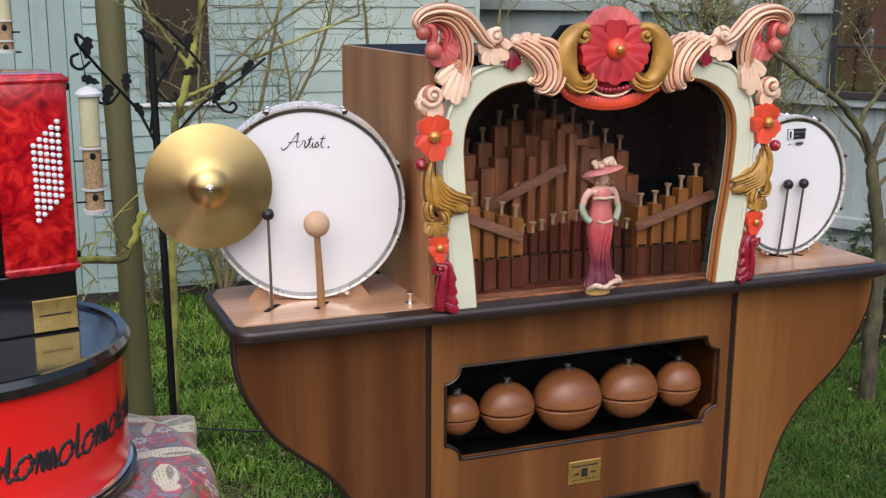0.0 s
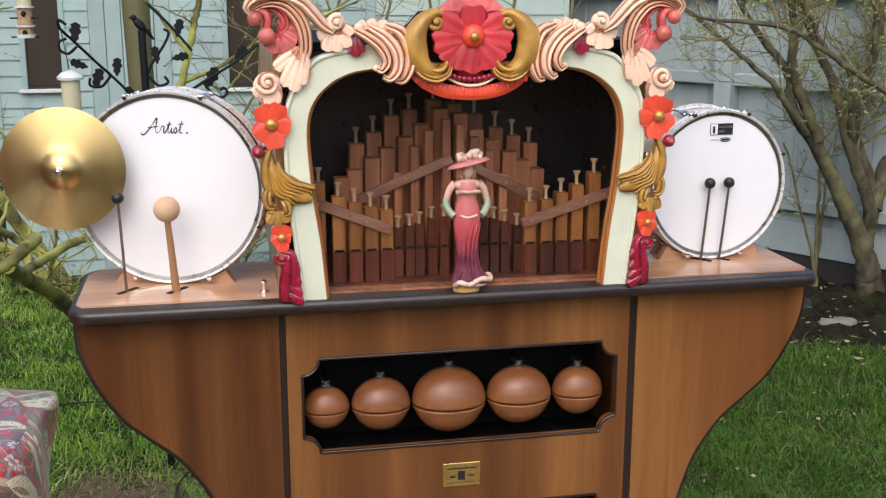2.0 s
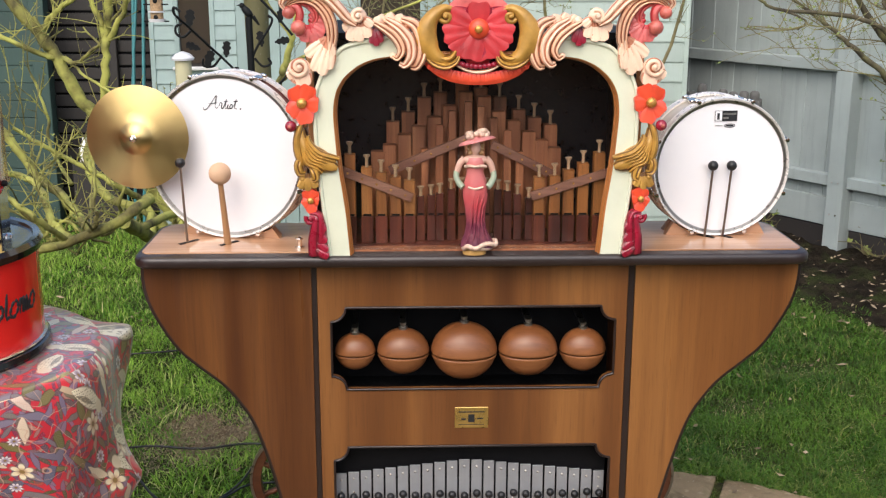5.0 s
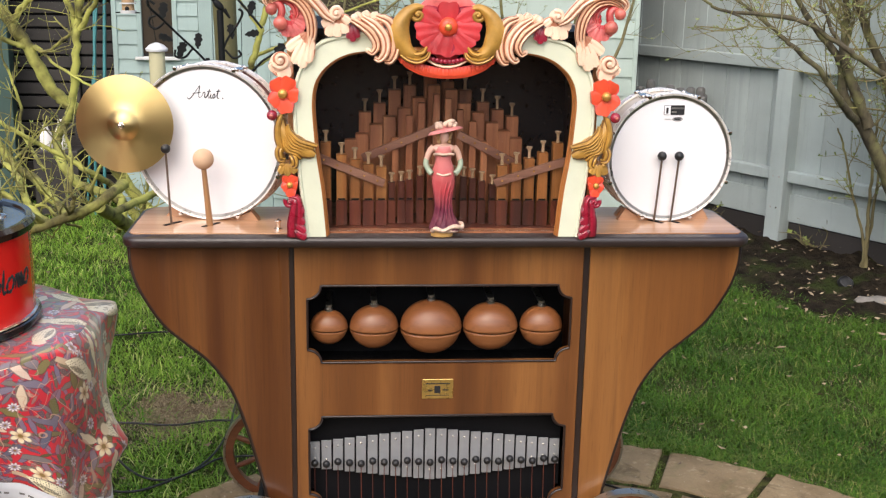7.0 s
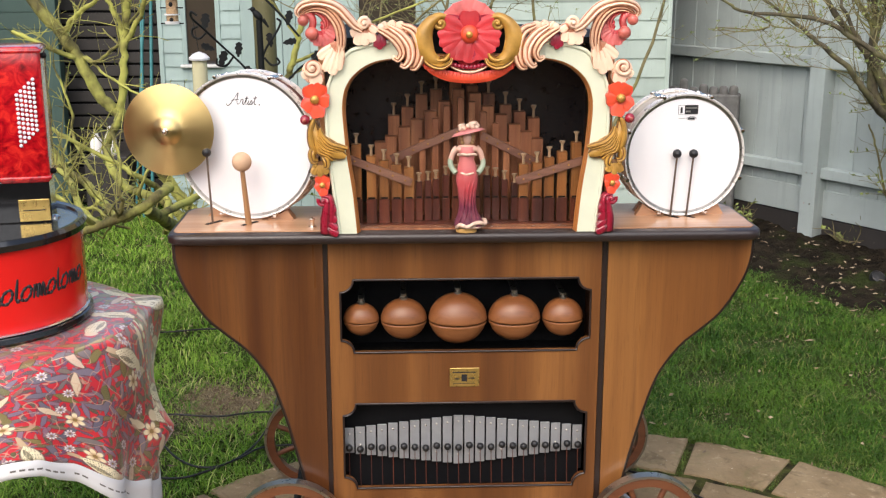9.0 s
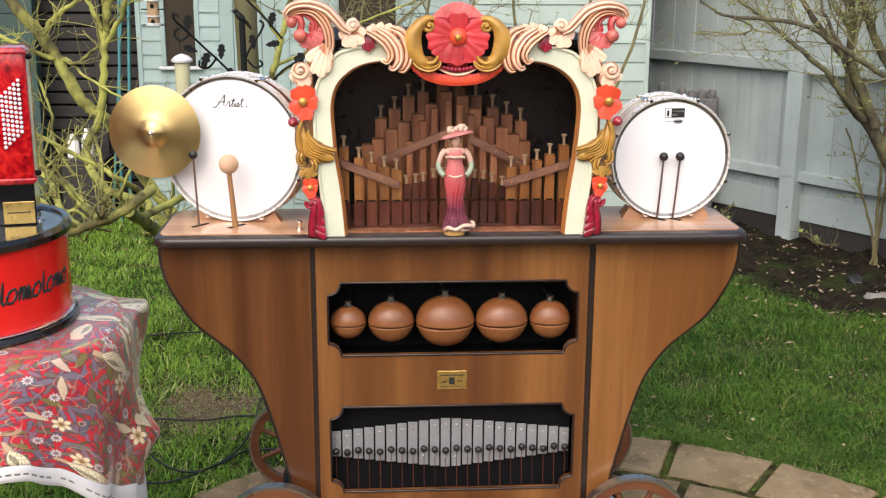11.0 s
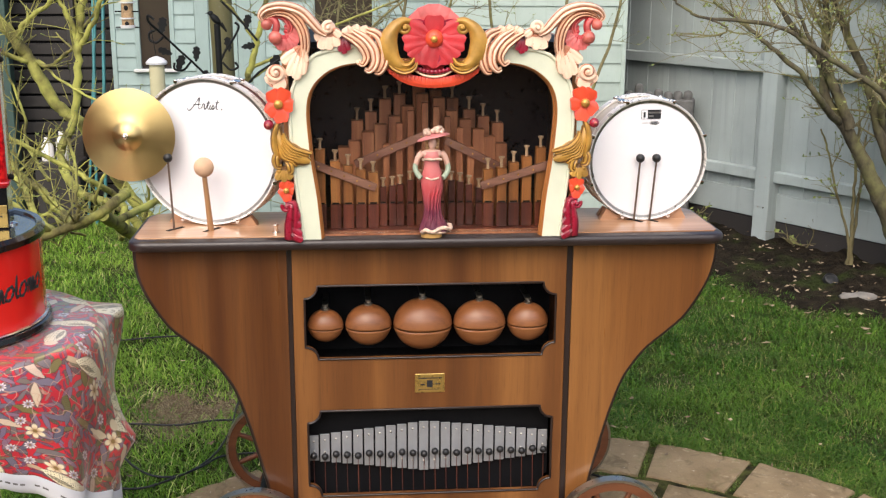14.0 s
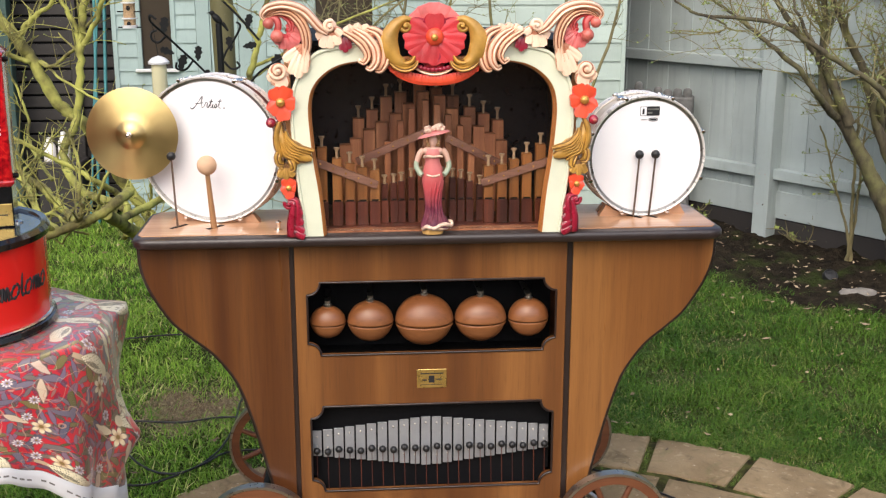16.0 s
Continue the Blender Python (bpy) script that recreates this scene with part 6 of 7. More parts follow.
# garden mirror on the fence
mir = thing("garden_mirror", "dark framed garden mirror with glazing bars on the fence", "mirror", (3.69 + 0.545 * 1.68, 6.25 - 0.839 * 1.68, 1.2), math.degrees(math.atan2(-0.839, 0.545)))
b = B()
box(b, -0.3, 0.3, -0.068, -0.063, 0.0, 0.75)
part("mirror_glass", b, M_MIRROR, mir)
for q in ((-0.34, -0.3, -0.04, 0.79), (0.3, 0.34, -0.04, 0.79), (-0.3, 0.3, -0.04, 0.0), (-0.3, 0.3, 0.75, 0.79), (-0.012, 0.012, 0.0, 0.75), (-0.3, 0.3, 0.24, 0.258)):
    b = B()
    box(b, q[0], q[1], -0.08, -0.06, q[2], q[3], 0.003, 1)
    part("mirror_frame", b, M_DARKWOOD, mir)

# ---- dark slatted lean-to and green shed in the far corner ----
lean = thing("slatted_store", "dark stained slatted timber garden store", "store", (-0.95, 7.3, 0))
for k in range(19):
    b = B()
    box(b, -0.42, 0.46, -0.012, 0.01, 0.05 + 0.092 * k, 0.125 + 0.092 * k, 0.003, 1)
    part("slat", b, M_DARKWOOD, lean)
b = B()
box(b, -0.42, 0.46, 0.01, 0.03, 0.0, 1.8)
part("back_board", b, M_BLACK, lean)
for x in (-0.44, 0.02, 0.44):
    b = B()
    box(b, x - 0.03, x + 0.03, -0.06, -0.012, 0.0, 1.84, 0.004, 1)
    part("upright", b, M_DARKWOOD, lean)
green = thing("green_shed", "dark green painted timber shed", "shed", (-2.35, 7.05, 0))
for k in range(16):
    b = B()
    box(b, -1.3, 0.95, -0.014, 0.01, 0.05 + 0.115 * k, 0.163 + 0.115 * k, 0.004, 1)
    part("board", b, M_GREENWOOD, green)
b = B()
box(b, 0.95, 1.05, -0.03, 0.06, 0.0, 1.94, 0.004, 1)
part("corner_post", b, M_GREENWOOD, green)
b = B()
box(b, -1.3, 1.0, 0.01, 1.5, 0.0, 1.9)
part("wall_core", b, M_GREENWOOD, green)
b = B()
box(b, -1.4, 1.15, -0.15, 1.6, 1.92, 1.98)
part("roof", b, M_DARKWOOD, green)
# teal handles leaning on the store
for x, dx, r in ((-0.78, 0.04, 0.011), (-0.72, 0.05, 0.012), (-0.84, 0.14, 0.009)):
    b = B()
    tube(b, [(x, 6.95, 0.0), (x + dx, 7.2, 1.86)], r, 8)
    tagged(part("broom_handle", b, painted("teal_paint", (0.06, 0.24, 0.26), rough=0.4), None, "teal painted pole leaning on the dark store", smooth=60), category="pole")
# added walls that close the garden; the unseen brick ones set reflections and fill light
b = B()
box(b, -7.0, 9.0, -5.3, -5.0, 0.0, 2.3)
tagged(part("wall_south", b, M_BRICK, None, "unseen added wall of plain orange brick behind the viewer", kind="structure"), category="wall")
b = B()
box(b, -7.2, -6.9, -5.0, 11.0, 0.0, 2.6)
tagged(part("wall_west", b, M_BRICK, None, "unseen added wall of plain orange brick beyond the garden", kind="structure"), category="wall")
for nm, q in (("wall_north", (-7.0, 9.0, 11.0, 11.2, 0.0, 1.9)), ("wall_east", (9.0, 9.2, -5.0, 11.0, 0.0, 1.9))):
    b = B()
    box(b, *q)
    tagged(part(nm, b, M_FENCE, None, "plain grey boundary fence", kind="structure"), category="wall")
# low stone edging with rounded tops beside the shed
edge = thing("scalloped_edging", "grey stone edging with rounded tops beside the shed", "edging", (3.02, 6.62, 0), -20)
b = B()
box(b, -0.3, 0.3, 0.0, 0.18, 0.0, 0.9, 0.01, 1)
part("block", b, M_DARKSTONE, edge)
for k in range(9):
    b = B()
    h = 0.055 + 0.012 * math.sin(2.7 * k) + (0.03 if k == 3 else 0.0)
    lathe(b, [(0.03, 0.0), (0.031, h * 0.6), (0.026, h * 0.85), (0.014, h), (0, h + 0.002)], 12, Matrix.Translation((-0.27 + 0.066 * k, 0.05, 0.9)))
    part("rounded_top", b, M_DARKSTONE, edge, smooth=50)

# ---- trees and shrubs ----
def twigs(bm, p, way, length, r, level, rng, droop=0.0, kids=3, spread=0.7, leaves=None):
    """A crooked twig that branches; leaf buds are gathered at its ends."""
    pts, q, d = [p.copy()], p.copy(), way.normalized()
    steps = 5 if level else 4
    for _ in range(steps):
        d = (d + Vector((rng.uniform(-1, 1), rng.uniform(-1, 1), rng.uniform(-0.7, 0.9) - droop)) * 0.26).normalized()
        q = q + d * (length / steps)
        pts.append(q.copy())
    tube(bm, pts, (r, r * 0.45), 5 if r < 0.006 else 7)
    if leaves is not None and level <= 1:
        for w in pts[2:]:
            if rng.random() < 0.55:
                leaves.append((w, d))
    if level:
        for k in range(kids):
            i = rng.randint(1, steps)
            side = Vector((rng.uniform(-1, 1), rng.uniform(-1, 1), rng.uniform(-0.5, 1))).normalized()
            twigs(bm, pts[i], (d * (1 - spread) + side * spread), length * rng.uniform(0.45, 0.75), max(0.0012, r * 0.55), level - 1, rng, droop, kids, spread, leaves)


def shoots(bm, line, count, rng, long, r):
    """Slender, nearly straight young shoots with short spurs, as old pruned limbs send up."""
    for _ in range(count):
        k = rng.randint(len(line) // 5, len(line) - 1)
        d = Vector((rng.uniform(-0.8, 0.8), rng.uniform(-0.6, 0.6), rng.uniform(0.1, 1.1))).normalized()
        q, pts, step = line[k].copy(), [line[k].copy()], long * rng.uniform(0.45, 1.2) / 6
        for _ in range(6):
            d = (d + Vector((rng.uniform(-1, 1), rng.uniform(-1, 1), rng.uniform(-0.8, 1.2))) * 0.13).normalized()
            q = q + d * step
            pts.append(q.copy())
        w = r * rng.uniform(0.7, 1.3)
        tube(bm, pts, (w, w * 0.4), 5)
        for p in pts[1:]:
            if rng.random() < 0.75:
                e = (d * 0.5 + Vector((rng.uniform(-1, 1), rng.uniform(-1, 1), rng.uniform(-0.4, 1)))).normalized()
                tube(bm, [p, p + e * rng.uniform(0.015, 0.07)], (w * 0.6, w * 0.3), 4)


def bud_leaves(name, spots, mat, parent, size, rng):
    verts, faces = [], []
    for p, d in spots:
        for _ in range(rng.randint(1, 3)):
            a = Vector((rng.uniform(-1, 1), rng.uniform(-1, 1), rng.uniform(-0.3, 1))).normalized()
            s = a.orthogonal().normalized()
            l = size * rng.uniform(0.6, 1.3)
            i = len(verts)
            for v in (p, p + a * l * 0.5 + s * l * 0.28, p + a * l, p + a * l * 0.5 - s * l * 0.28):
                verts.append(tuple(v))
            faces += [(i, i + 1, i + 2), (i, i + 2, i + 3)]
    if verts:
        fast_mesh(name, verts, faces, mat, parent)


def tree(name, label, base, limbs, mat, twig_mat, seed, twig_len, per_limb, level=2, leaf=None, leaf_size=0.014, droop=0.0, category="tree", trunk_mat=None, young=0, young_long=0.5):
    """limbs: (points, r0, r1); the first is the trunk. Points are in the world."""
    rng = random.Random(seed)
    root = thing(name, label, category, base)
    o = Vector(base)
    spots = []
    for i, (pts, r0, r1) in enumerate(limbs):
        line = flow([Vector(p) - o for p in pts], 6)
        line = [p + Vector((rng.uniform(-1, 1), rng.uniform(-1, 1), 0)) * 0.006 if 0 < k < len(line) - 1 else p for k, p in enumerate(line)]
        n = len(line)
        b = B()
        tube(b, line, [(r0 + (r1 - r0) * (k / (n - 1)) ** 0.8) * rng.uniform(0.93, 1.07) for k in range(n)], 10)
        part("trunk" if i == 0 else "limb", b, trunk_mat if trunk_mat and i < 2 else mat, root, smooth=60)
        tw = B()
        count = max(3, round(per_limb * min(1.0, r0 / 0.02))) if i else max(2, per_limb // 2)
        for _ in range(count):
            k = rng.randint(n // 3, n - 1)
            side = Vector((rng.uniform(-1, 1), rng.uniform(-1, 0.6), rng.uniform(-0.35, 1.0)))
            along = (line[min(k + 1, n - 1)] - line[max(k - 1, 0)]).normalized()
            twigs(tw, line[k], along * 0.5 + side, twig_len * rng.uniform(0.6, 1.25), max(0.0035, r1 * 0.38), level, rng, droop, 3, 0.65, spots)
        if r0 > 0.0115:
            shoots(tw, line, young, rng, young_long, 0.0028)
        part("fine_branching", tw, twig_mat, root, kind="stuff")
    if leaf:
        bud_leaves("leaves", spots, leaf, root, leaf_size, rng)
    return root


# mossy spreading tree behind the table
MOSSY = [
    ([(0.18, 4.87, -0.03), (0.17, 4.72, 0.15), (0.16, 4.6, 0.25), (0.11, 4.2, 0.49), (0.07, 3.75, 0.7), (0.06, 3.35, 0.86)], 0.044, 0.023),
    ([(0.14, 3.42, 0.93), (0.12, 3.3, 0.92), (0.06, 3.25, 0.88), (-0.02, 3.22, 0.85), (-0.11, 3.2, 0.82), (-0.2, 3.2, 0.8)], 0.021, 0.015),
    ([(0.12, 4.3, 0.44), (0.06, 4.45, 0.55), (-0.03, 4.5, 0.66), (-0.13, 4.45, 0.84), (-0.23, 4.4, 1.05), (-0.29, 4.4, 1.1), (-0.36, 4.4, 1.17), (-0.44, 4.4, 1.34), (-0.49, 4.4, 1.42), (-0.57, 4.4, 1.53), (-0.72, 4.4, 1.74)], 0.028, 0.026),
    ([(0.11, 4.2, 0.5), (-0.04, 4.2, 0.7), (-0.21, 4.2, 0.77), (-0.29, 4.25, 0.86), (-0.32, 4.3, 0.95), (-0.27, 4.3, 1.04), (-0.24, 4.3, 1.13), (-0.21, 4.3, 1.36), (-0.2, 4.3, 1.48), (-0.17, 4.3, 1.63), (-0.12, 4.3, 1.85)], 0.021, 0.016),
    ([(-0.2, 4.3, 1.42), (-0.12, 4.25, 1.53), (-0.07, 4.2, 1.63), (-0.02, 4.2, 1.8)], 0.013, 0.008),
    ([(-0.21, 4.3, 1.43), (-0.23, 4.3, 1.53), (-0.27, 4.3, 1.62), (-0.31, 4.3, 1.75)], 0.012, 0.007),
    ([(-0.51, 4.4, 1.45), (-0.43, 4.4, 1.54), (-0.34, 4.35, 1.6), (-0.25, 4.3, 1.72)], 0.014, 0.008),
    ([(-0.44, 4.4, 1.34), (-0.51, 4.35, 1.37), (-0.59, 4.3, 1.42), (-0.7, 4.3, 1.47)], 0.013, 0.009),
    ([(-0.43, 4.4, 1.35), (-0.35, 4.35, 1.33), (-0.25, 4.32, 1.4), (-0.21, 4.3, 1.43)], 0.009, 0.006),
    ([(-0.41, 4.4, 1.35), (-0.28, 4.3, 1.26), (-0.12, 4.2, 1.19), (-0.04, 4.2, 1.13)], 0.007, 0.004),
    ([(-0.04, 3.3, 0.84), (-0.1, 3.4, 0.85), (-0.23, 3.6, 0.91), (-0.34, 3.7, 0.96), (-0.42, 3.7, 1.09), (-0.52, 3.7, 1.2)], 0.017, 0.015),
    ([(-0.1, 3.25, 0.82), (-0.21, 3.4, 0.86), (-0.26, 3.5, 0.93), (-0.34, 3.6, 0.97), (-0.46, 3.6, 1.0)], 0.015, 0.011),
    ([(-0.1, 3.22, 0.82), (-0.16, 3.1, 0.93), (-0.23, 3.1, 0.99), (-0.34, 3.1, 1.08)], 0.011, 0.008),
    ([(-0.03, 3.22, 0.85), (0.01, 3.2, 0.91), (0.0, 3.2, 0.96), (0.0, 3.25, 1.06), (-0.03, 3.3, 1.16)], 0.01, 0.004),
    ([(0.07, 3.75, 0.7), (0.01, 3.9, 0.81), (-0.07, 3.8, 0.9), (-0.16, 3.8, 0.96), (-0.34, 3.8, 1.06), (-0.45, 3.8, 1.13)], 0.016, 0.007),
    ([(0.07, 3.5, 0.8), (0.13, 3.8, 0.79), (0.17, 3.9, 0.8), (0.25, 4.0, 0.8), (0.38, 4.05, 0.78), (0.42, 4.05, 0.84), (0.46, 4.03, 0.95)], 0.017, 0.012),
    ([(-0.26, 3.85, 0.9), (-0.38, 4.0, 1.04), (-0.38, 4.0, 1.15), (-0.43, 4.0, 1.31)], 0.008, 0.005),
]
knot = random.Random(5)
for _ in range(14):
    f = knot.random()
    x, y, z = 0.12 - 0.4 * f, 4.3 - 1.0 * f + knot.uniform(-0.1, 0.1), 0.5 + 0.36 * f
    dx, up = knot.uniform(-0.4, 0.3), knot.uniform(0.0, 0.35)
    r = knot.uniform(0.005, 0.011)
    MOSSY.append(([(x, y, z), (x + dx * 0.3, y + knot.uniform(-0.1, 0.06), z + up * 0.2 + knot.uniform(-0.05, 0.06)), (x + dx * 0.7, y + knot.uniform(-0.14, 0.08), z + up * 0.55), (x + dx, y + knot.uniform(-0.2, 0.1), z + up)], r, r * 0.5))
tree("mossy_tree", "leafless old tree with spreading yellow-green mossy limbs", (0.18, 4.87, 0.0), MOSSY, M_BARK_MOSS, M_TWIG_MOSS, 21, 0.2, 3, 1, M_LEAF, 0.01, trunk_mat=M_BARK_MOSS, young=5, young_long=0.4)

# gnarled tree before the fence
tree("gnarled_tree", "bare gnarled grey-brown tree with several stems", (4.21, 5.24, 0.0), [
    ([(4.22, 5.26, -0.03), (4.2, 5.25, 0.1), (4.17, 5.24, 0.2), (4.11, 5.24, 0.36), (4.02, 5.24, 0.52), (3.91, 5.24, 0.71), (3.76, 5.24, 0.93), (3.65, 5.24, 1.08), (3.62, 5.24, 1.25), (3.43, 5.24, 1.46), (3.28, 5.24, 1.68)], 0.082, 0.012),
    ([(4.16, 5.26, 0.3), (4.15, 5.22, 0.5), (4.07, 5.2, 0.67), (3.96, 5.2, 0.9), (3.88, 5.2, 1.14), (3.76, 5.2, 1.37), (3.63, 5.2, 1.62), (3.56, 5.2, 1.8)], 0.042, 0.016),
    ([(4.19, 5.28, 0.4), (4.2, 5.3, 0.58), (4.05, 5.3, 0.97), (4.1, 5.3, 1.18), (4.15, 5.3, 1.45), (4.15, 5.3, 1.7)], 0.045, 0.02),
    ([(3.8, 5.2, 0.9), (3.66, 5.2, 1.18), (3.61, 5.2, 1.32), (3.61, 5.2, 1.46), (3.58, 5.2, 1.7)], 0.032, 0.016),
    ([(4.2, 5.28, 0.5), (4.34, 5.36, 0.85), (4.4, 5.32, 1.2), (4.34, 5.3, 1.7)], 0.05, 0.02),
    ([(3.76, 5.24, 0.92), (3.62, 5.12, 1.01), (3.5, 5.02, 1.12), (3.4, 5.0, 1.23), (3.25, 5.0, 1.345), (3.13, 5.0, 1.44), (3.03, 5.0, 1.51), (2.9, 5.0, 1.6)], 0.024, 0.006),
    ([(4.0, 5.22, 0.86), (3.92, 5.1, 1.06), (3.98, 5.05, 1.3), (3.92, 5.0, 1.65)], 0.022, 0.01),
], M_BARK, M_TWIG, 33, 0.36, 16, 2, M_LEAF, 0.02, young=5, young_long=0.4)
# arching tree whose long limb crosses before the fence
tree("arching_tree", "bare tree with long arching branches over the lawn", (3.43, 3.6, 0.0), [
    ([(3.43, 3.6, -0.03), (3.43, 3.6, 0.27), (3.43, 3.6, 0.51), (3.42, 3.6, 0.69), (3.37, 3.6, 0.93), (3.335, 3.6, 1.08)], 0.04, 0.024),
    ([(3.36, 3.6, 0.96), (3.33, 3.6, 1.09), (3.26, 3.6, 1.2), (3.13, 3.6, 1.31), (2.99, 3.6, 1.39), (2.86, 3.6, 1.47), (2.72, 3.6, 1.545), (2.55, 3.6, 1.57), (2.41, 3.6, 1.58), (2.32, 3.6, 1.62), (2.26, 3.6, 1.67)], 0.019, 0.004),
    ([(3.34, 3.6, 1.07), (3.39, 3.6, 1.18), (3.46, 3.6, 1.25), (3.53, 3.6, 1.41), (3.58, 3.6, 1.7)], 0.017, 0.008),
    ([(3.26, 3.6, 1.2), (3.3, 3.6, 1.28), (3.39, 3.6, 1.37), (3.52, 3.6, 1.42)], 0.012, 0.006),
    ([(2.88, 3.6, 1.46), (2.8, 3.62, 1.6), (2.78, 3.64, 1.75)], 0.009, 0.004),
    ([(2.42, 3.6, 1.58), (2.5, 3.58, 1.54), (2.47, 3.57, 1.51)], 0.005, 0.003),
], M_BARK, M_TWIG, 45, 0.26, 6, 1, M_LEAF, 0.012, young=2, young_long=0.3)
# twiggy shrubs before the shed
tree("twiggy_shrub", "thin leafless shrub stems before the shed", (1.0, 5.55, 0.0), [
    ([(1.0, 5.55, 0.0), (1.05, 5.53, 0.5), (1.2, 5.5, 1.1), (1.32, 5.5, 1.6), (1.4, 5.5, 2.1)], 0.016, 0.006),
    ([(1.02, 5.55, 0.1), (0.95, 5.5, 0.7), (0.92, 5.48, 1.2), (0.98, 5.45, 1.9)], 0.013, 0.005),
    ([(1.0, 5.55, 0.1), (1.2, 5.5, 0.8), (1.5, 5.45, 1.4), (1.66, 5.42, 2.0)], 0.014, 0.005),
    ([(1.05, 5.53, 0.4), (1.35, 5.4, 1.2), (1.2, 5.4, 1.75)], 0.011, 0.004),
    ([(1.02, 5.55, 0.3), (0.78, 5.45, 0.95), (1.3, 5.3, 1.6), (2.0, 5.2, 1.9)], 0.011, 0.004),
], M_TWIG, M_TWIG, 52, 0.4, 10, 2, M_LEAF, 0.012, category="shrub")
tree("sapling", "slim mossy sapling stem with bare side shoots", (0.52, 3.9, 0.0), [
    ([(0.52, 3.9, 0.0), (0.525, 3.88, 0.5), (0.545, 3.85, 1.1), (0.568, 3.84, 1.3), (0.595, 3.84, 1.38), (0.618, 3.84, 1.485), (0.645, 3.84, 1.58), (0.67, 3.84, 1.7), (0.7, 3.84, 2.1)], 0.017, 0.01),
    ([(0.612, 3.84, 1.47), (0.52, 3.83, 1.605), (0.43, 3.82, 1.7), (0.3, 3.8, 1.85)], 0.007, 0.004),
    ([(0.6, 3.84, 1.37), (0.704, 3.83, 1.412), (0.823, 3.83, 1.486), (0.942, 3.82, 1.541), (1.2, 3.8, 1.64)], 0.008, 0.004),
    ([(0.57, 3.84, 1.3), (0.66, 3.86, 1.36), (0.74, 3.88, 1.34), (0.8, 3.9, 1.4)], 0.006, 0.003),
], M_BARK_MOSS, M_TWIG, 61, 0.22, 4, 1, M_LEAF, 0.012)
tree("far_shrub", "bare twiggy shrub behind the organ", (2.1, 5.7, 0.0), [
    ([(2.1, 5.7, 0.0), (2.12, 5.68, 0.6), (2.2, 5.65, 1.2), (2.3, 5.6, 2.0)], 0.02, 0.008),
    ([(2.1, 5.7, 0.2), (1.9, 5.6, 0.9), (1.8, 5.55, 1.5), (1.75, 5.5, 2.0)], 0.014, 0.006),
    ([(2.12, 5.68, 0.5), (2.45, 5.6, 1.2), (2.6, 5.55, 1.9)], 0.014, 0.006),
], M_TWIG, M_TWIG, 71, 0.36, 7, 2, M_LEAF, 0.012, category="shrub")
tree("rose_bush", "thin bare stems with a few leaves by the fence", (4.02, 5.5, 0.02), [
    ([(4.02, 5.5, 0.0), (4.01, 5.5, 0.3), (4.0, 5.5, 0.54), (3.99, 5.5, 0.9)], 0.014, 0.007),
    ([(4.0, 5.5, 0.0), (3.99, 5.5, 0.19), (3.91, 5.5, 0.41), (3.82, 5.5, 0.7), (3.76, 5.5, 0.85)], 0.01, 0.005),
    ([(4.02, 5.52, 0.0), (4.04, 5.52, 0.4), (4.05, 5.52, 0.8)], 0.011, 0.006),
], M_TWIG, M_TWIG, 77, 0.22, 5, 1, M_LEAF, 0.03, category="shrub")

# mossy old post
b = B()
rng = random.Random(2)
tube(b, flow([(0.445, 4.35, -0.03), (0.44, 4.35, 0.6), (0.425, 4.35, 1.3), (0.415, 4.35, 1.9), (0.4, 4.35, 2.5)], 6), [0.05 + 0.012 * max(0, 1 - k / 5) + rng.uniform(-0.0025, 0.0025) for k in range(25)], 12)
tagged(part("old_post", b, M_POST, None, "weathered mossy round timber post in the lawn", smooth=60), category="post")


# ---- wrought iron leaf tree with bird feeders ----
def iron_leaf(bm, c, l, ang):
    """A flat lobed leaf with thickness."""
    n = 63
    rim = []
    for k in range(n):
        a = 2 * math.pi * k / n
        lobe = 1 + 0.2 * math.cos(a * 9)
        x, z = l * 0.62 * math.sin(a) * lobe * (0.72 + 0.28 * math.cos(a)), l * math.cos(a) * (0.94 + 0.06 * lobe)
        ca, sa = math.cos(radians(ang)), math.sin(radians(ang))
        rim.append((c[0] + x * ca + z * sa, c[2] - x * sa + z * ca))
    plate(bm, rim, [], c[1] - 0.002, c[1] + 0.002)


iron = thing("iron_feeder_tree", "black wrought iron feeder pole with leaves and curled arms", "bird feeder pole", (0.49, 3.7, 0))
b = B()
tube(b, [(0, 0, -0.02), (-0.005, 0, 0.8), (-0.015, 0, 1.55)], 0.0125, 10)
part("pole", b, M_IRON, iron, smooth=60)
b = B()
blob(b, (-0.02, 0, 1.568), (0.028, 0.013, 0.014), 48, 12, 8)
blob(b, (-0.038, 0, 1.59), (0.0105, 0.01, 0.0105), 0, 10, 8)
tube(b, [(-0.045, 0, 1.592), (-0.058, 0, 1.59)], (0.004, 0.001), 6)
tube(b, [(0.0, 0, 1.552), (0.022, 0, 1.52)], (0.009, 0.004), 6)
part("finial", b, M_IRON, iron, "black iron ornament on the pole", smooth=60)
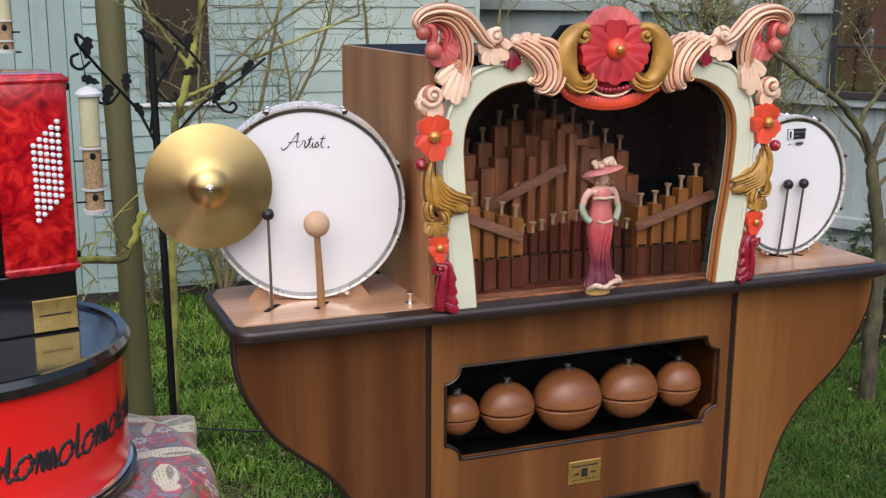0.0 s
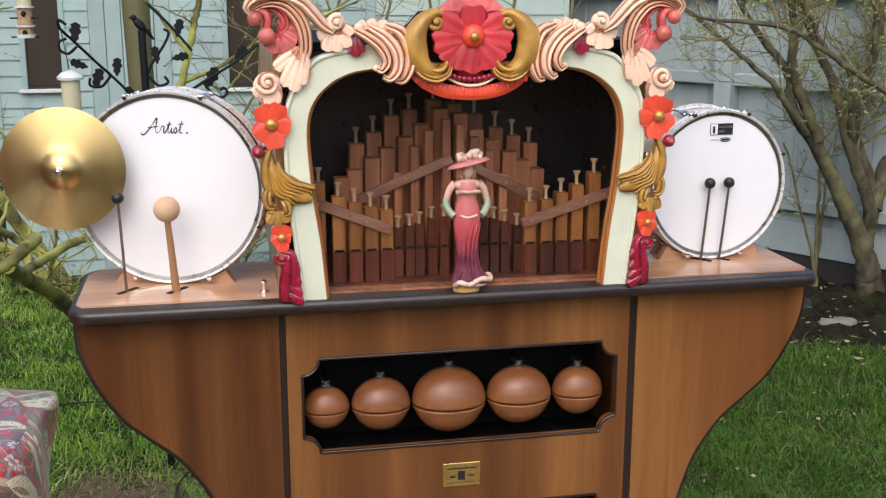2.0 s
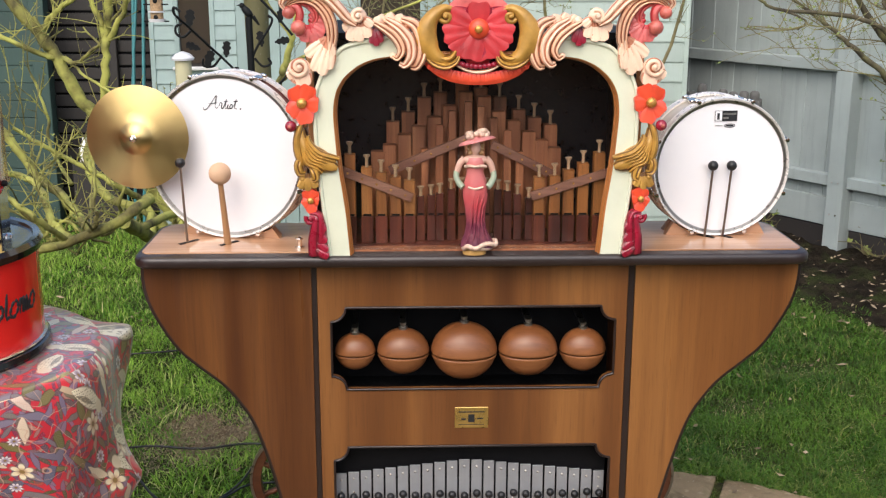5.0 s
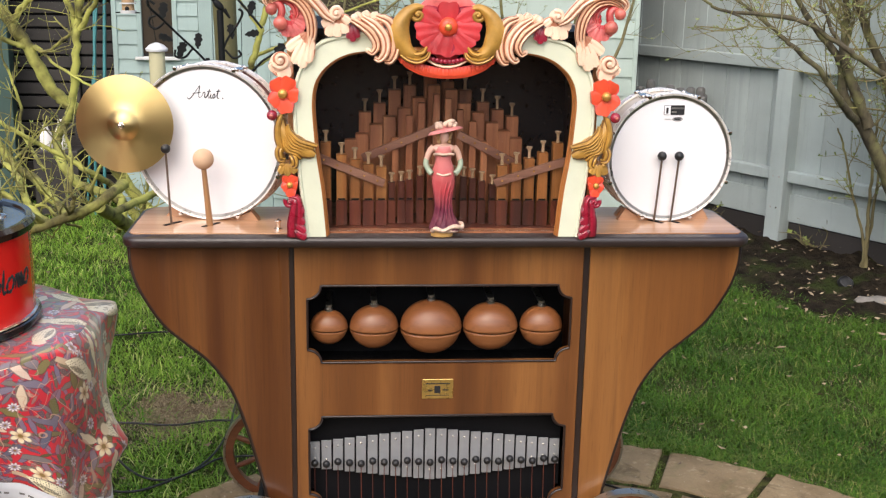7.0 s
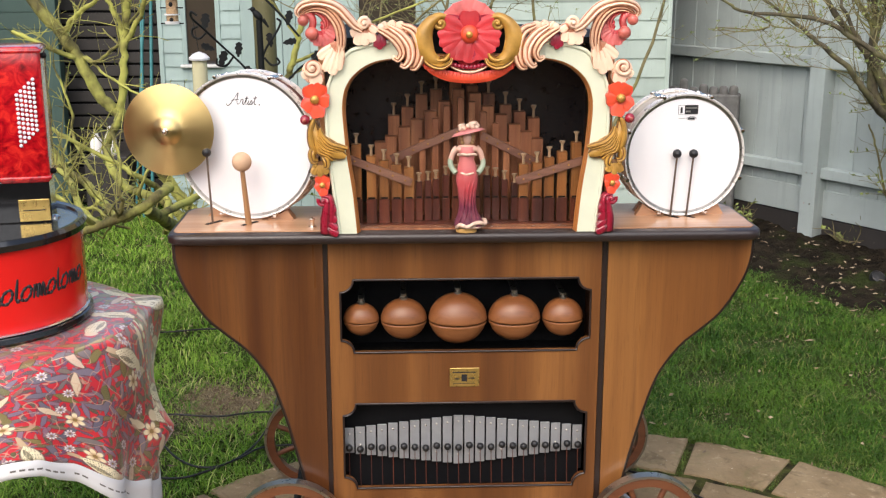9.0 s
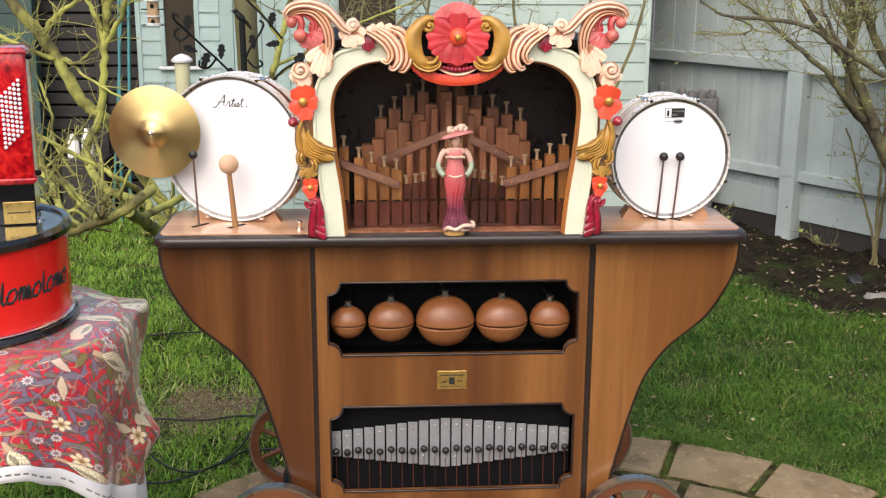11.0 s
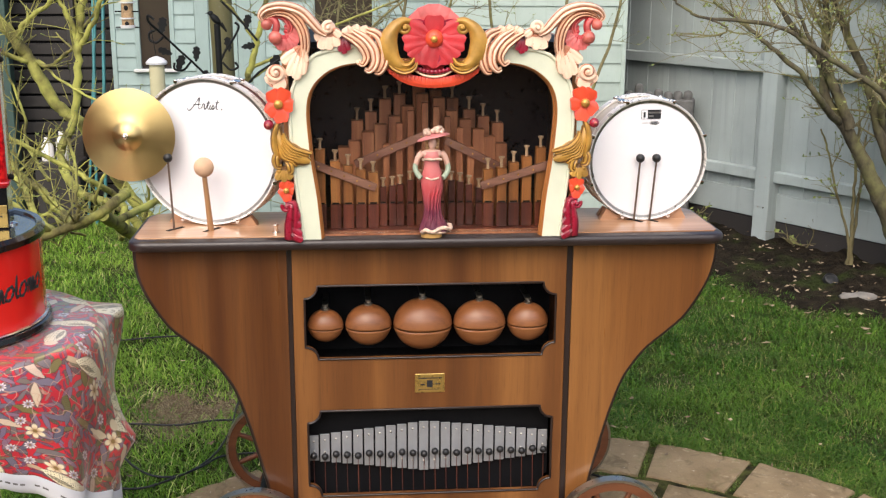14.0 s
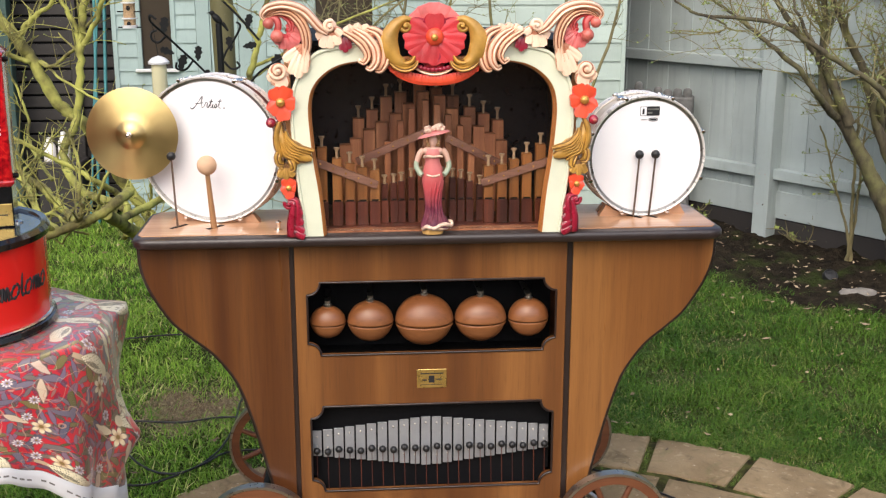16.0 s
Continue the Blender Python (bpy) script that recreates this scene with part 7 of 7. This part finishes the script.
for pts in ([(-0.008, 0, 1.22), (-0.06, 0, 1.334), (-0.106, -0.02, 1.394), (-0.156, -0.06, 1.45), (-0.214, -0.12, 1.52), (-0.25, -0.17, 1.565), (-0.25, -0.18, 1.59), (-0.228, -0.18, 1.575)],
            [(-0.03, 0, 1.27), (-0.003, 0, 1.411), (0.053, 0, 1.502), (0.07, 0, 1.54), (0.055, 0, 1.555)],
            [(0.143, 0, 1.483), (0.075, 0, 1.566), (0.002, 0, 1.641)],
            [(-0.005, 0, 1.2), (0.117, 0, 1.335), (0.163, 0, 1.373), (0.27, 0.02, 1.435), (0.362, 0.04, 1.5)],
            [(0.174, 0, 1.378), (0.205, 0, 1.338), (0.235, 0, 1.328), (0.252, 0, 1.344), (0.24, 0, 1.36), (0.228, 0, 1.35)],
            [(-0.21, -0.1, 1.505), (-0.238, -0.1, 1.483), (-0.262, -0.1, 1.495), (-0.262, -0.1, 1.52), (-0.24, -0.1, 1.53)],
            [(-0.12, -0.02, 1.405), (-0.15, -0.02, 1.372), (-0.185, -0.02, 1.375), (-0.185, -0.02, 1.4)],
            [(0.0, 0, 1.4), (0.03, 0, 1.37), (0.06, 0, 1.38), (0.05, 0, 1.4)]):
    b = B()
    tube(b, flow(pts, 6), 0.0045, 8)
    part("curled_arm", b, M_IRON, iron, smooth=60)
for x, y, z, l, a in ((-0.215, -0.08, 1.546, 0.034, 8), (-0.21, -0.07, 1.447, 0.028, -70), (-0.16, -0.04, 1.399, 0.034, 20), (-0.098, -0.02, 1.434, 0.03, 5), (0.026, 0, 1.47, 0.029, -8), (0.103, 0, 1.557, 0.03, 15), (0.104, 0, 1.463, 0.028, 80), (0.201, 0.03, 1.39, 0.04, 30), (0.3, 0.04, 1.47, 0.03, 40), (-0.06, 0, 1.345, 0.026, -30)):
    b = B()
    iron_leaf(b, (x, y, z), l, a)
    part("iron_leaf", b, M_IRON, iron)


def feeder(x, y, z, hook, r, h, tip):
    f = thing("bird_feeder", "hanging tubular bird feeder with seed and a pale lid", "bird feeder", (x, y, z))
    b = B()
    lathe(b, [(r * 1.35, -0.004), (r * 1.4, 0.004), (r * 0.9, 0.018), (r * 0.2, 0.026), (0, 0.027)], 20)
    part("lid", b, M_GREYTIN, f, "pale metal lid", smooth=50)
    b = B()
    lathe(b, [(r, -0.004), (r, -h * 0.42), (r * 0.98, -h * 0.42), (r * 0.98, -0.004), (r, -0.004)], 20)
    part("tube", b, M_TUBE, f, "clear plastic tube", smooth=50)
    b = B()
    lathe(b, [(0, -h * 0.42), (r * 0.98, -h * 0.42), (r * 0.98, -h + 0.01), (0, -h + 0.01)], 20)
    part("seed_column", b, M_SEED, f, "brown seed", smooth=50)
    b = B()
    lathe(b, [(0, -h), (r * 1.25, -h), (r * 1.3, -h + 0.012), (0, -h + 0.014)], 20)
    part("base", b, M_GREYTIN, f, smooth=50)
    for zz in (-h * 0.45, -h * 0.8):
        b = B()
        lathe(b, [(r * 1.0, zz), (r * 1.3, zz), (r * 1.3, zz + 0.006), (r * 1.0, zz + 0.006), (r * 1.0, zz)], 16)
        part("port_ring", b, M_GREYTIN, f, smooth=50)
        b = B()
        blob(b, (0, -r, zz - 0.02), (0.009, 0.004, 0.011), 0, 10, 6)
        part("port", b, M_IRON, f)
        b = B()
        tube(b, [(-r * 1.9, -0.01, zz - 0.035), (r * 1.9, -0.01, zz - 0.035)], 0.003, 6)
        part("perch", b, M_IRON, f)
    b = B()
    tube(b, [(0, 0, 0.02), (tip[0] * 0.5, tip[1] * 0.5, hook * 0.6), (tip[0], tip[1], hook)], 0.0016, 6)
    part("hanger", b, M_IRON, f)


feeder(0.262, 3.52, 1.412, 0.178, 0.029, 0.36, (-0.022, 0))
feeder(0.05, 4.13, 1.7, 0.245, 0.026, 0.19, (0.01, 0.03))

# ---- cables, litter and odd things on the ground ----
for pts in ([(-0.1, 3.25, 0.03), (0.09, 3.3, 0.035), (0.3, 3.28, 0.032), (0.5, 3.31, 0.035), (0.82, 3.2, 0.03), (1.1, 2.8, 0.03)],
            [(-0.05, 3.3, 0.03), (0.09, 3.105, 0.03), (0.2, 2.92, 0.03), (0.3, 2.825, 0.032), (0.395, 2.85, 0.03), (0.478, 3.0, 0.033), (0.515, 3.23, 0.035), (0.52, 3.5, 0.035), (0.6, 3.7, 0.03)],
            [(-0.02, 2.85, 0.03), (0.127, 2.768, 0.03), (0.27, 2.744, 0.032), (0.434, 2.855, 0.045), (0.53, 2.98, 0.036), (0.8, 3.0, 0.03)],
            [(-0.3, 4.3, 0.03), (-0.1, 4.32, 0.035), (0.15, 4.36, 0.035), (0.5, 4.3, 0.03), (0.9, 4.1, 0.03)],
            [(1.62, 2.86, 0.03), (1.85, 2.72, 0.03), (2.05, 2.5, 0.03), (2.3, 2.2, 0.03)]):
    b = B()
    tube(b, flow(pts, 8), 0.0042, 7)
    tagged(part("cable", b, M_CABLE, None, "black power cable lying on the grass", smooth=60), category="cable")
b = B()
lathe(b, [(0.0, 0.02), (0.05, 0.022), (0.06, 0.03), (0.066, 0.0), (0.07, 0.0), (0.066, 0.04), (0.058, 0.044), (0.05, 0.034), (0.02, 0.034), (0, 0.04)], 24, Matrix.Translation((3.7, 5.06, 0.045)) @ pose(0, 0, 0, 38, 0, 10) @ Matrix.Scale(0.62, 4))
tagged(part("plastic_lid", b, M_RUBBER, None, "black plastic drain lid half buried in the soil", smooth=50), category="lid")
b = B()
blob(b, (3.74, 4.78, 0.03), (0.11, 0.05, 0.03), 4, 16, 8)
for v in b.verts:
    v.co += Vector((0.02, 0.016, 0.012)) * noise.noise(v.co * 26)
tagged(part("flat_stone", b, M_STONE, None, "pale flat stone at the bed's edge", smooth=60), category="stone")


def bush(x, y, r, n, seed, mat, label, size=0.045):
    rr = random.Random(seed)
    t = thing("low_bush", label, "bush", (x, y, 0))
    stems = B()
    spots = []
    for _ in range(12):
        p = Vector((rr.uniform(-0.05, 0.05), rr.uniform(-0.05, 0.05), 0.0))
        twigs(stems, p, Vector((rr.uniform(-0.8, 0.8), rr.uniform(-0.8, 0.8), 1)), r * 1.4, 0.006, 1, rr, 0.0, 3, 0.6, spots)
    part("stem", stems, M_TWIG, t, kind="stuff")
    bud_leaves("leaves", (spots * 4)[:n], mat, t, size, rr)


bush(4.45, 4.75, 0.28, 700, 3, M_SHRUB, "low dark green leafy bush by the bed")
bush(4.9, 5.2, 0.3, 500, 4, M_SHRUB, "low dark green leafy bush by the fence")
bush(1.1, 6.2, 0.3, 160, 5, M_LEAF, "small leafy shrub at the shed's foot", 0.03)
bush(0.75, 6.25, 0.3, 120, 6, M_LEAF, "small leafy shrub at the shed's foot", 0.03)
bush(3.3, 6.35, 0.12, 60, 7, M_LEAF, "small weed at the foot of the fence", 0.03)
bush(3.9, 5.93, 0.12, 36, 9, M_LEAF, "leafy young shoot beside the fence post", 0.035)
# crate with two white bottles by the dark store
b = B()
box(b, -1.16, -0.86, 6.9, 7.15, 0.0, 0.45, 0.008, 1)
tagged(part("crate", b, M_DARKWOOD, None, "dark wooden crate beside the slatted store"), category="crate")
for x, h in ((-1.09, 0.16), (-0.99, 0.2)):
    b = B()
    lathe(b, [(0, 0), (0.04, 0), (0.042, 0.02), (0.04, h * 0.65), (0.018, h * 0.85), (0.018, h), (0, h)], 16, Matrix.Translation((x, 7.0, 0.45)))
    tagged(part("bottle", b, M_SELVAGE, None, "white plastic bottle standing on the crate", smooth=50), category="bottle")

# ---- ground, patio, beds ----
PX, PY, PR = 1.5, 1.55, 1.585  # the round patio


def fence_s(x, y):
    """Along and out from the fence line (out > 0 towards the lawn)."""
    dx, dy = x - 3.69, y - 6.22
    return dx * 0.545 - dy * 0.839, -(dx * 0.839 + dy * 0.545)


def bed_edge(x, y):
    s, out = fence_s(x, y)
    return out - (1.02 + 0.16 * math.sin(2.3 * s) + 0.12 * noise.noise((x * 2.1, y * 2.1, 0)))


def bare_edge(x, y):
    a = math.atan2((y - 3.47), (x - 0.33))
    return math.hypot((x - 0.33) / 0.25, (y - 3.47) / 0.2) - (1 + 0.22 * math.sin(3 * a + 1) + 0.45 * noise.noise((x * 7, y * 7, 2)))


b = B()
bmesh.ops.create_grid(b, x_segments=8, y_segments=8, size=120)
part("ground", b, M_LAWN, None, "lawn soil between the grass reaching all around", kind="structure", category="ground")


def patch(name, inside, x0, x1, y0, y1, step, z, mat, label, rough):
    """An uneven skin of soil where inside(x, y) is negative."""
    nx, ny = int((x1 - x0) / step), int((y1 - y0) / step)
    ids, verts, faces = {}, [], []
    for i in range(nx + 1):
        for j in range(ny + 1):
            x, y = x0 + i * step, y0 + j * step
            d = inside(x, y)
            if d < 0:
                ids[i, j] = len(verts)
                verts.append((x, y, z + min(1, -d * 3) * rough * (0.55 + 0.9 * noise.fractal((x * 7, y * 7, 1), 0.7, 2.0, 4))))
    for i, j in ids:
        q = [(i, j), (i + 1, j), (i + 1, j + 1), (i, j + 1)]
        if all(k in ids for k in q):
            faces.append([ids[k] for k in q])
    return fast_mesh(name, verts, faces, mat, None, label, name.replace("_", " "), "structure", True)


patch("soil_bed", lambda x, y: bed_edge(x, y), 2.0, 6.4, 2.0, 8.6, 0.04, 0.006, M_SOIL, "damp dark soil bed along the fence", 0.05)
patch("bare_earth", lambda x, y: bare_edge(x, y), -0.3, 1.0, 3.0, 4.1, 0.025, 0.002, M_BARE, "worn bare patch in the lawn", 0.006)

# round patio of cut stones, ring by ring
patio = thing("patio", "round patio of buff riven stones with mossy joints", "patio", (PX, PY, 0), kind="structure")
b = B()
lathe(b, [(0, 0.0135), (PR - 0.02, 0.0135), (PR - 0.03, 0.0)], 64)
part("joint_bed", b, M_MOSSJOINT, patio, "mossy soil joints")
rng = random.Random(11)
for r0, r1, n, a0 in ((0.0, 0.28, 1, 0), (0.3, 0.62, 8, 10), (0.64, 0.94, 14, 3), (0.965, 1.257, 20, 9), (1.287, PR, 26, 53.0)):
    for k in range(n):
        b = B()
        w = 360 / n
        lo, hi = radians(a0 + w * k), radians(a0 + w * (k + 1))
        gap = 0.014 + rng.uniform(-0.003, 0.004)
        steps = 9 if n > 1 else 24
        rim = []
        for q in range(steps + 1):
            a = lo + (hi - lo) * q / steps
            g = gap / max(r1, 0.1)
            a = min(max(a, lo + g), hi - g) if n > 1 else a
            q1 = r1 + rng.uniform(-0.009, 0.006)
            rim.append((q1 * math.cos(a), q1 * math.sin(a)))
        if n > 1:
            for q in range(steps, -1, -1):
                a = lo + (hi - lo) * q / steps
                g = gap / max(r0, 0.1)
                a = min(max(a, lo + g), hi - g)
                q0 = r0 + rng.uniform(-0.005, 0.008)
                rim.append((q0 * math.cos(a), q0 * math.sin(a)))
        else:
            rim = rim[:-1]
        z1 = 0.02 + rng.uniform(-0.003, 0.004)
        cx, cy_ = sum(p[0] for p in rim) / len(rim), sum(p[1] for p in rim) / len(rim)
        loops = []
        for f, z in ((1.0, 0.0), (1.0, z1 - 0.006), (0.985, z1), (0.9, z1 + 0.002)):
            loops.append([b.verts.new((cx + (x - cx) * f, cy_ + (y - cy_) * f, z + (rng.uniform(-0.0012, 0.0012) if z > 0.01 else 0))) for x, y in rim])
        for p, q in zip(loops, loops[1:]):
            for i in range(len(p)):
                b.faces.new((p[i], p[(i + 1) % len(p)], q[(i + 1) % len(p)], q[i]))
        b.faces.new(loops[-1])
        part("paving_stone", b, M_SLAB, patio, smooth=30)

# grass: fine bent blades; longer towards the table, short by the fence; sun and fence shade are put into the two greens
def grass(name, label, x0, x1, y0, y1, count, tall, thin, mat, seed, reach=0.0):
    r = np.random.RandomState(seed)
    verts, faces = [], []
    total, tries = 0, 0
    while total < count and tries < count * 12:
        tries += 1
        x, y = r.uniform(x0, x1), r.uniform(y0, y1)
        if r.rand() > 1.3 - 0.12 * y:
            continue
        d = math.hypot(x - PX, y - PY) - PR
        if reach and d > reach * r.rand() ** 0.7:
            continue
        weedy = noise.noise((x * 3.1, y * 3.1, 9))
        if d < -0.035 * r.rand() ** 2 or bed_edge(x, y) < -0.35 * r.rand() ** 2 + (0.25 if weedy < -0.25 else 0.0) - (0.3 if weedy > 0.3 else 0.0) * r.rand():
            continue
        e = bare_edge(x, y)
        if 0 < e < 0.9 and r.rand() > 0.45 + 0.6 * e:
            continue
        if e < 0 and r.rand() > 0.14 + 1.0 * max(0.0, 0.5 + e) + 0.4 * noise.noise((x * 12, y * 12, 1)):
            continue
        if y > 6.36 and -0.5 < x < 2.9:
            continue
        clump = noise.noise((x * 4.5, y * 4.5, 5))
        if clump < -0.2 and r.rand() > 0.55:
            continue
        h = tall * (0.6 + 0.8 * r.rand()) * (1 + 0.7 * clump)
        if r.rand() < 0.015:
            h *= 2.0
        a, lean = r.uniform(0, 6.283), r.uniform(0.5, 2.3) * h
        w = thin * (0.6 + 0.8 * r.rand())
        cx, sx = math.cos(a), math.sin(a)
        px, py = -sx * w, cx * w
        i = len(verts)
        verts += [(x - px, y - py, 0.0), (x + px, y + py, 0.0), (x + cx * lean * 0.35 + px * 0.8, y + sx * lean * 0.35 + py * 0.8, h * 0.7), (x + cx * lean * 0.35 - px * 0.8, y + sx * lean * 0.35 - py * 0.8, h * 0.7), (x + cx * lean, y + sx * lean, h)]
        faces += [(i, i + 1, i + 2, i + 3), (i + 3, i + 2, i + 4)]
        total += 1
    fast_mesh(name, verts, faces, mat, None, label, "grass", "stuff")


grass("grass", "short lawn beside the flower bed, shade put into its dark green", 1.0, 4.6, 2.6, 7.4, 115000, 0.022, 0.0016, M_GRASS, 3)
grass("worn_grass", "pale worn grass along the patio edge", 1.2, 4.2, 2.4, 3.9, 16000, 0.017, 0.0016, M_GRASS_WORN, 9, 0.55)
grass("long_grass", "longer tufted lawn under the tree, sunlight put into its yellow-green", -2.4, 1.0, 1.9, 7.4, 105000, 0.026, 0.0019, M_GRASS_LIT, 4)




def joint_moss():
    """Short mossy growth in the joints of the outer rings and over the patio's rim."""
    r = np.random.RandomState(23)
    verts, faces = [], []
    for n in range(16000):
        pick = r.rand()
        if pick < 0.4:
            k = r.randint(26)
            a, q, off = radians(53.0 + 360 / 26 * k), r.uniform(1.28, PR), r.normal(0, 0.006)
            x, y = q * math.cos(a) - off * math.sin(a), q * math.sin(a) + off * math.cos(a)
        elif pick < 0.65:
            a, q = r.uniform(0, 6.283), 1.272 + r.normal(0, 0.007)
            x, y = q * math.cos(a), q * math.sin(a)
        else:
            a, q = r.uniform(0, 6.283), PR + 0.012 - abs(r.normal(0, 0.02))
            x, y = q * math.cos(a), q * math.sin(a)
        if noise.noise((x * 6, y * 6, 4)) < -0.12:
            continue
        x, y = x + PX, y + PY
        b, h, w = r.uniform(0, 6.283), r.uniform(0.004, 0.012) * (1.5 if pick > 0.65 else 1.0), r.uniform(0.0009, 0.002)
        c, s = math.cos(b), math.sin(b)
        i = len(verts)
        verts += [(x - s * w, y + c * w, 0.012), (x + s * w, y - c * w, 0.012), (x + c * h, y + s * h, 0.014 + h)]
        faces.append((i, i + 1, i + 2))
    fast_mesh("joint_moss", verts, faces, M_GRASS_WORN, None, "short moss and grass in the patio joints", "moss", "stuff")


joint_moss()


def thatch():
    """Dry stubs and scraps that lie in the lawn, thickest on the bare patch."""
    r = np.random.RandomState(17)
    verts, faces = [], []
    n = 0
    while n < 26000:
        if n < 9000:
            x, y = r.uniform(-0.25, 0.95), r.uniform(3.05, 4.05)
            if bare_edge(x, y) > 1.2 * r.rand() ** 2:
                continue
        else:
            x, y = r.uniform(-1.6, 4.4), r.uniform(2.5, 6.3)
            if noise.noise((x * 3.7, y * 3.7, 3)) < -0.05 + 0.3 * r.rand() or bed_edge(x, y) < -0.2 or math.hypot(x - PX, y - PY) < PR + 0.01:
                continue
        a, l, w = r.uniform(0, 6.283), r.uniform(0.008, 0.03), r.uniform(0.0006, 0.0015)
        c, s = math.cos(a), math.sin(a)
        z, lift = r.uniform(0.004, 0.014), r.uniform(-0.003, 0.012)
        i = len(verts)
        verts += [(x - s * w, y + c * w, z), (x + s * w, y - c * w, z), (x + c * l, y + s * l, z + lift)]
        faces.append((i, i + 1, i + 2))
        n += 1
    fast_mesh("thatch", verts, faces, M_THATCH, None, "dry straw-coloured thatch in the lawn", "dead grass", "stuff")


thatch()


def litter():
    """Fallen leaves and scraps on the bed and the lawn."""
    r = random.Random(8)
    verts, faces = [], []
    n = 0
    while n < 1000:
        x, y = r.uniform(-1.0, 5.0), r.uniform(2.6, 6.8)
        e = bed_edge(x, y)
        if math.hypot(x - PX, y - PY) < PR - 0.1 or (e > 0.15 and r.random() > 0.2) or (y > 6.3 and x < 2.9):
            continue
        z = 0.045 if e < -0.1 else 0.022
        a, l, w = r.uniform(0, 6.28), r.uniform(0.006, 0.02) * r.uniform(0.6, 1.6), r.uniform(0.003, 0.009)
        c, s = math.cos(a), math.sin(a)
        t1, t2 = r.uniform(-0.008, 0.012), r.uniform(-0.006, 0.012)
        i = len(verts)
        verts += [(x - c * l, y - s * l, z + t1), (x - s * w, y + c * w, z + t2), (x + c * l, y + s * l, z + 0.004), (x + s * w, y - c * w, z), (x, y, z + 0.006)]
        faces += [(i, i + 1, i + 4), (i + 1, i + 2, i + 4), (i + 2, i + 3, i + 4), (i + 3, i, i + 4)]
        n += 1
    fast_mesh("leaf_litter", verts, faces, M_LITTER, None, "scattered dry fallen leaves", "fallen leaves", "stuff")


litter()
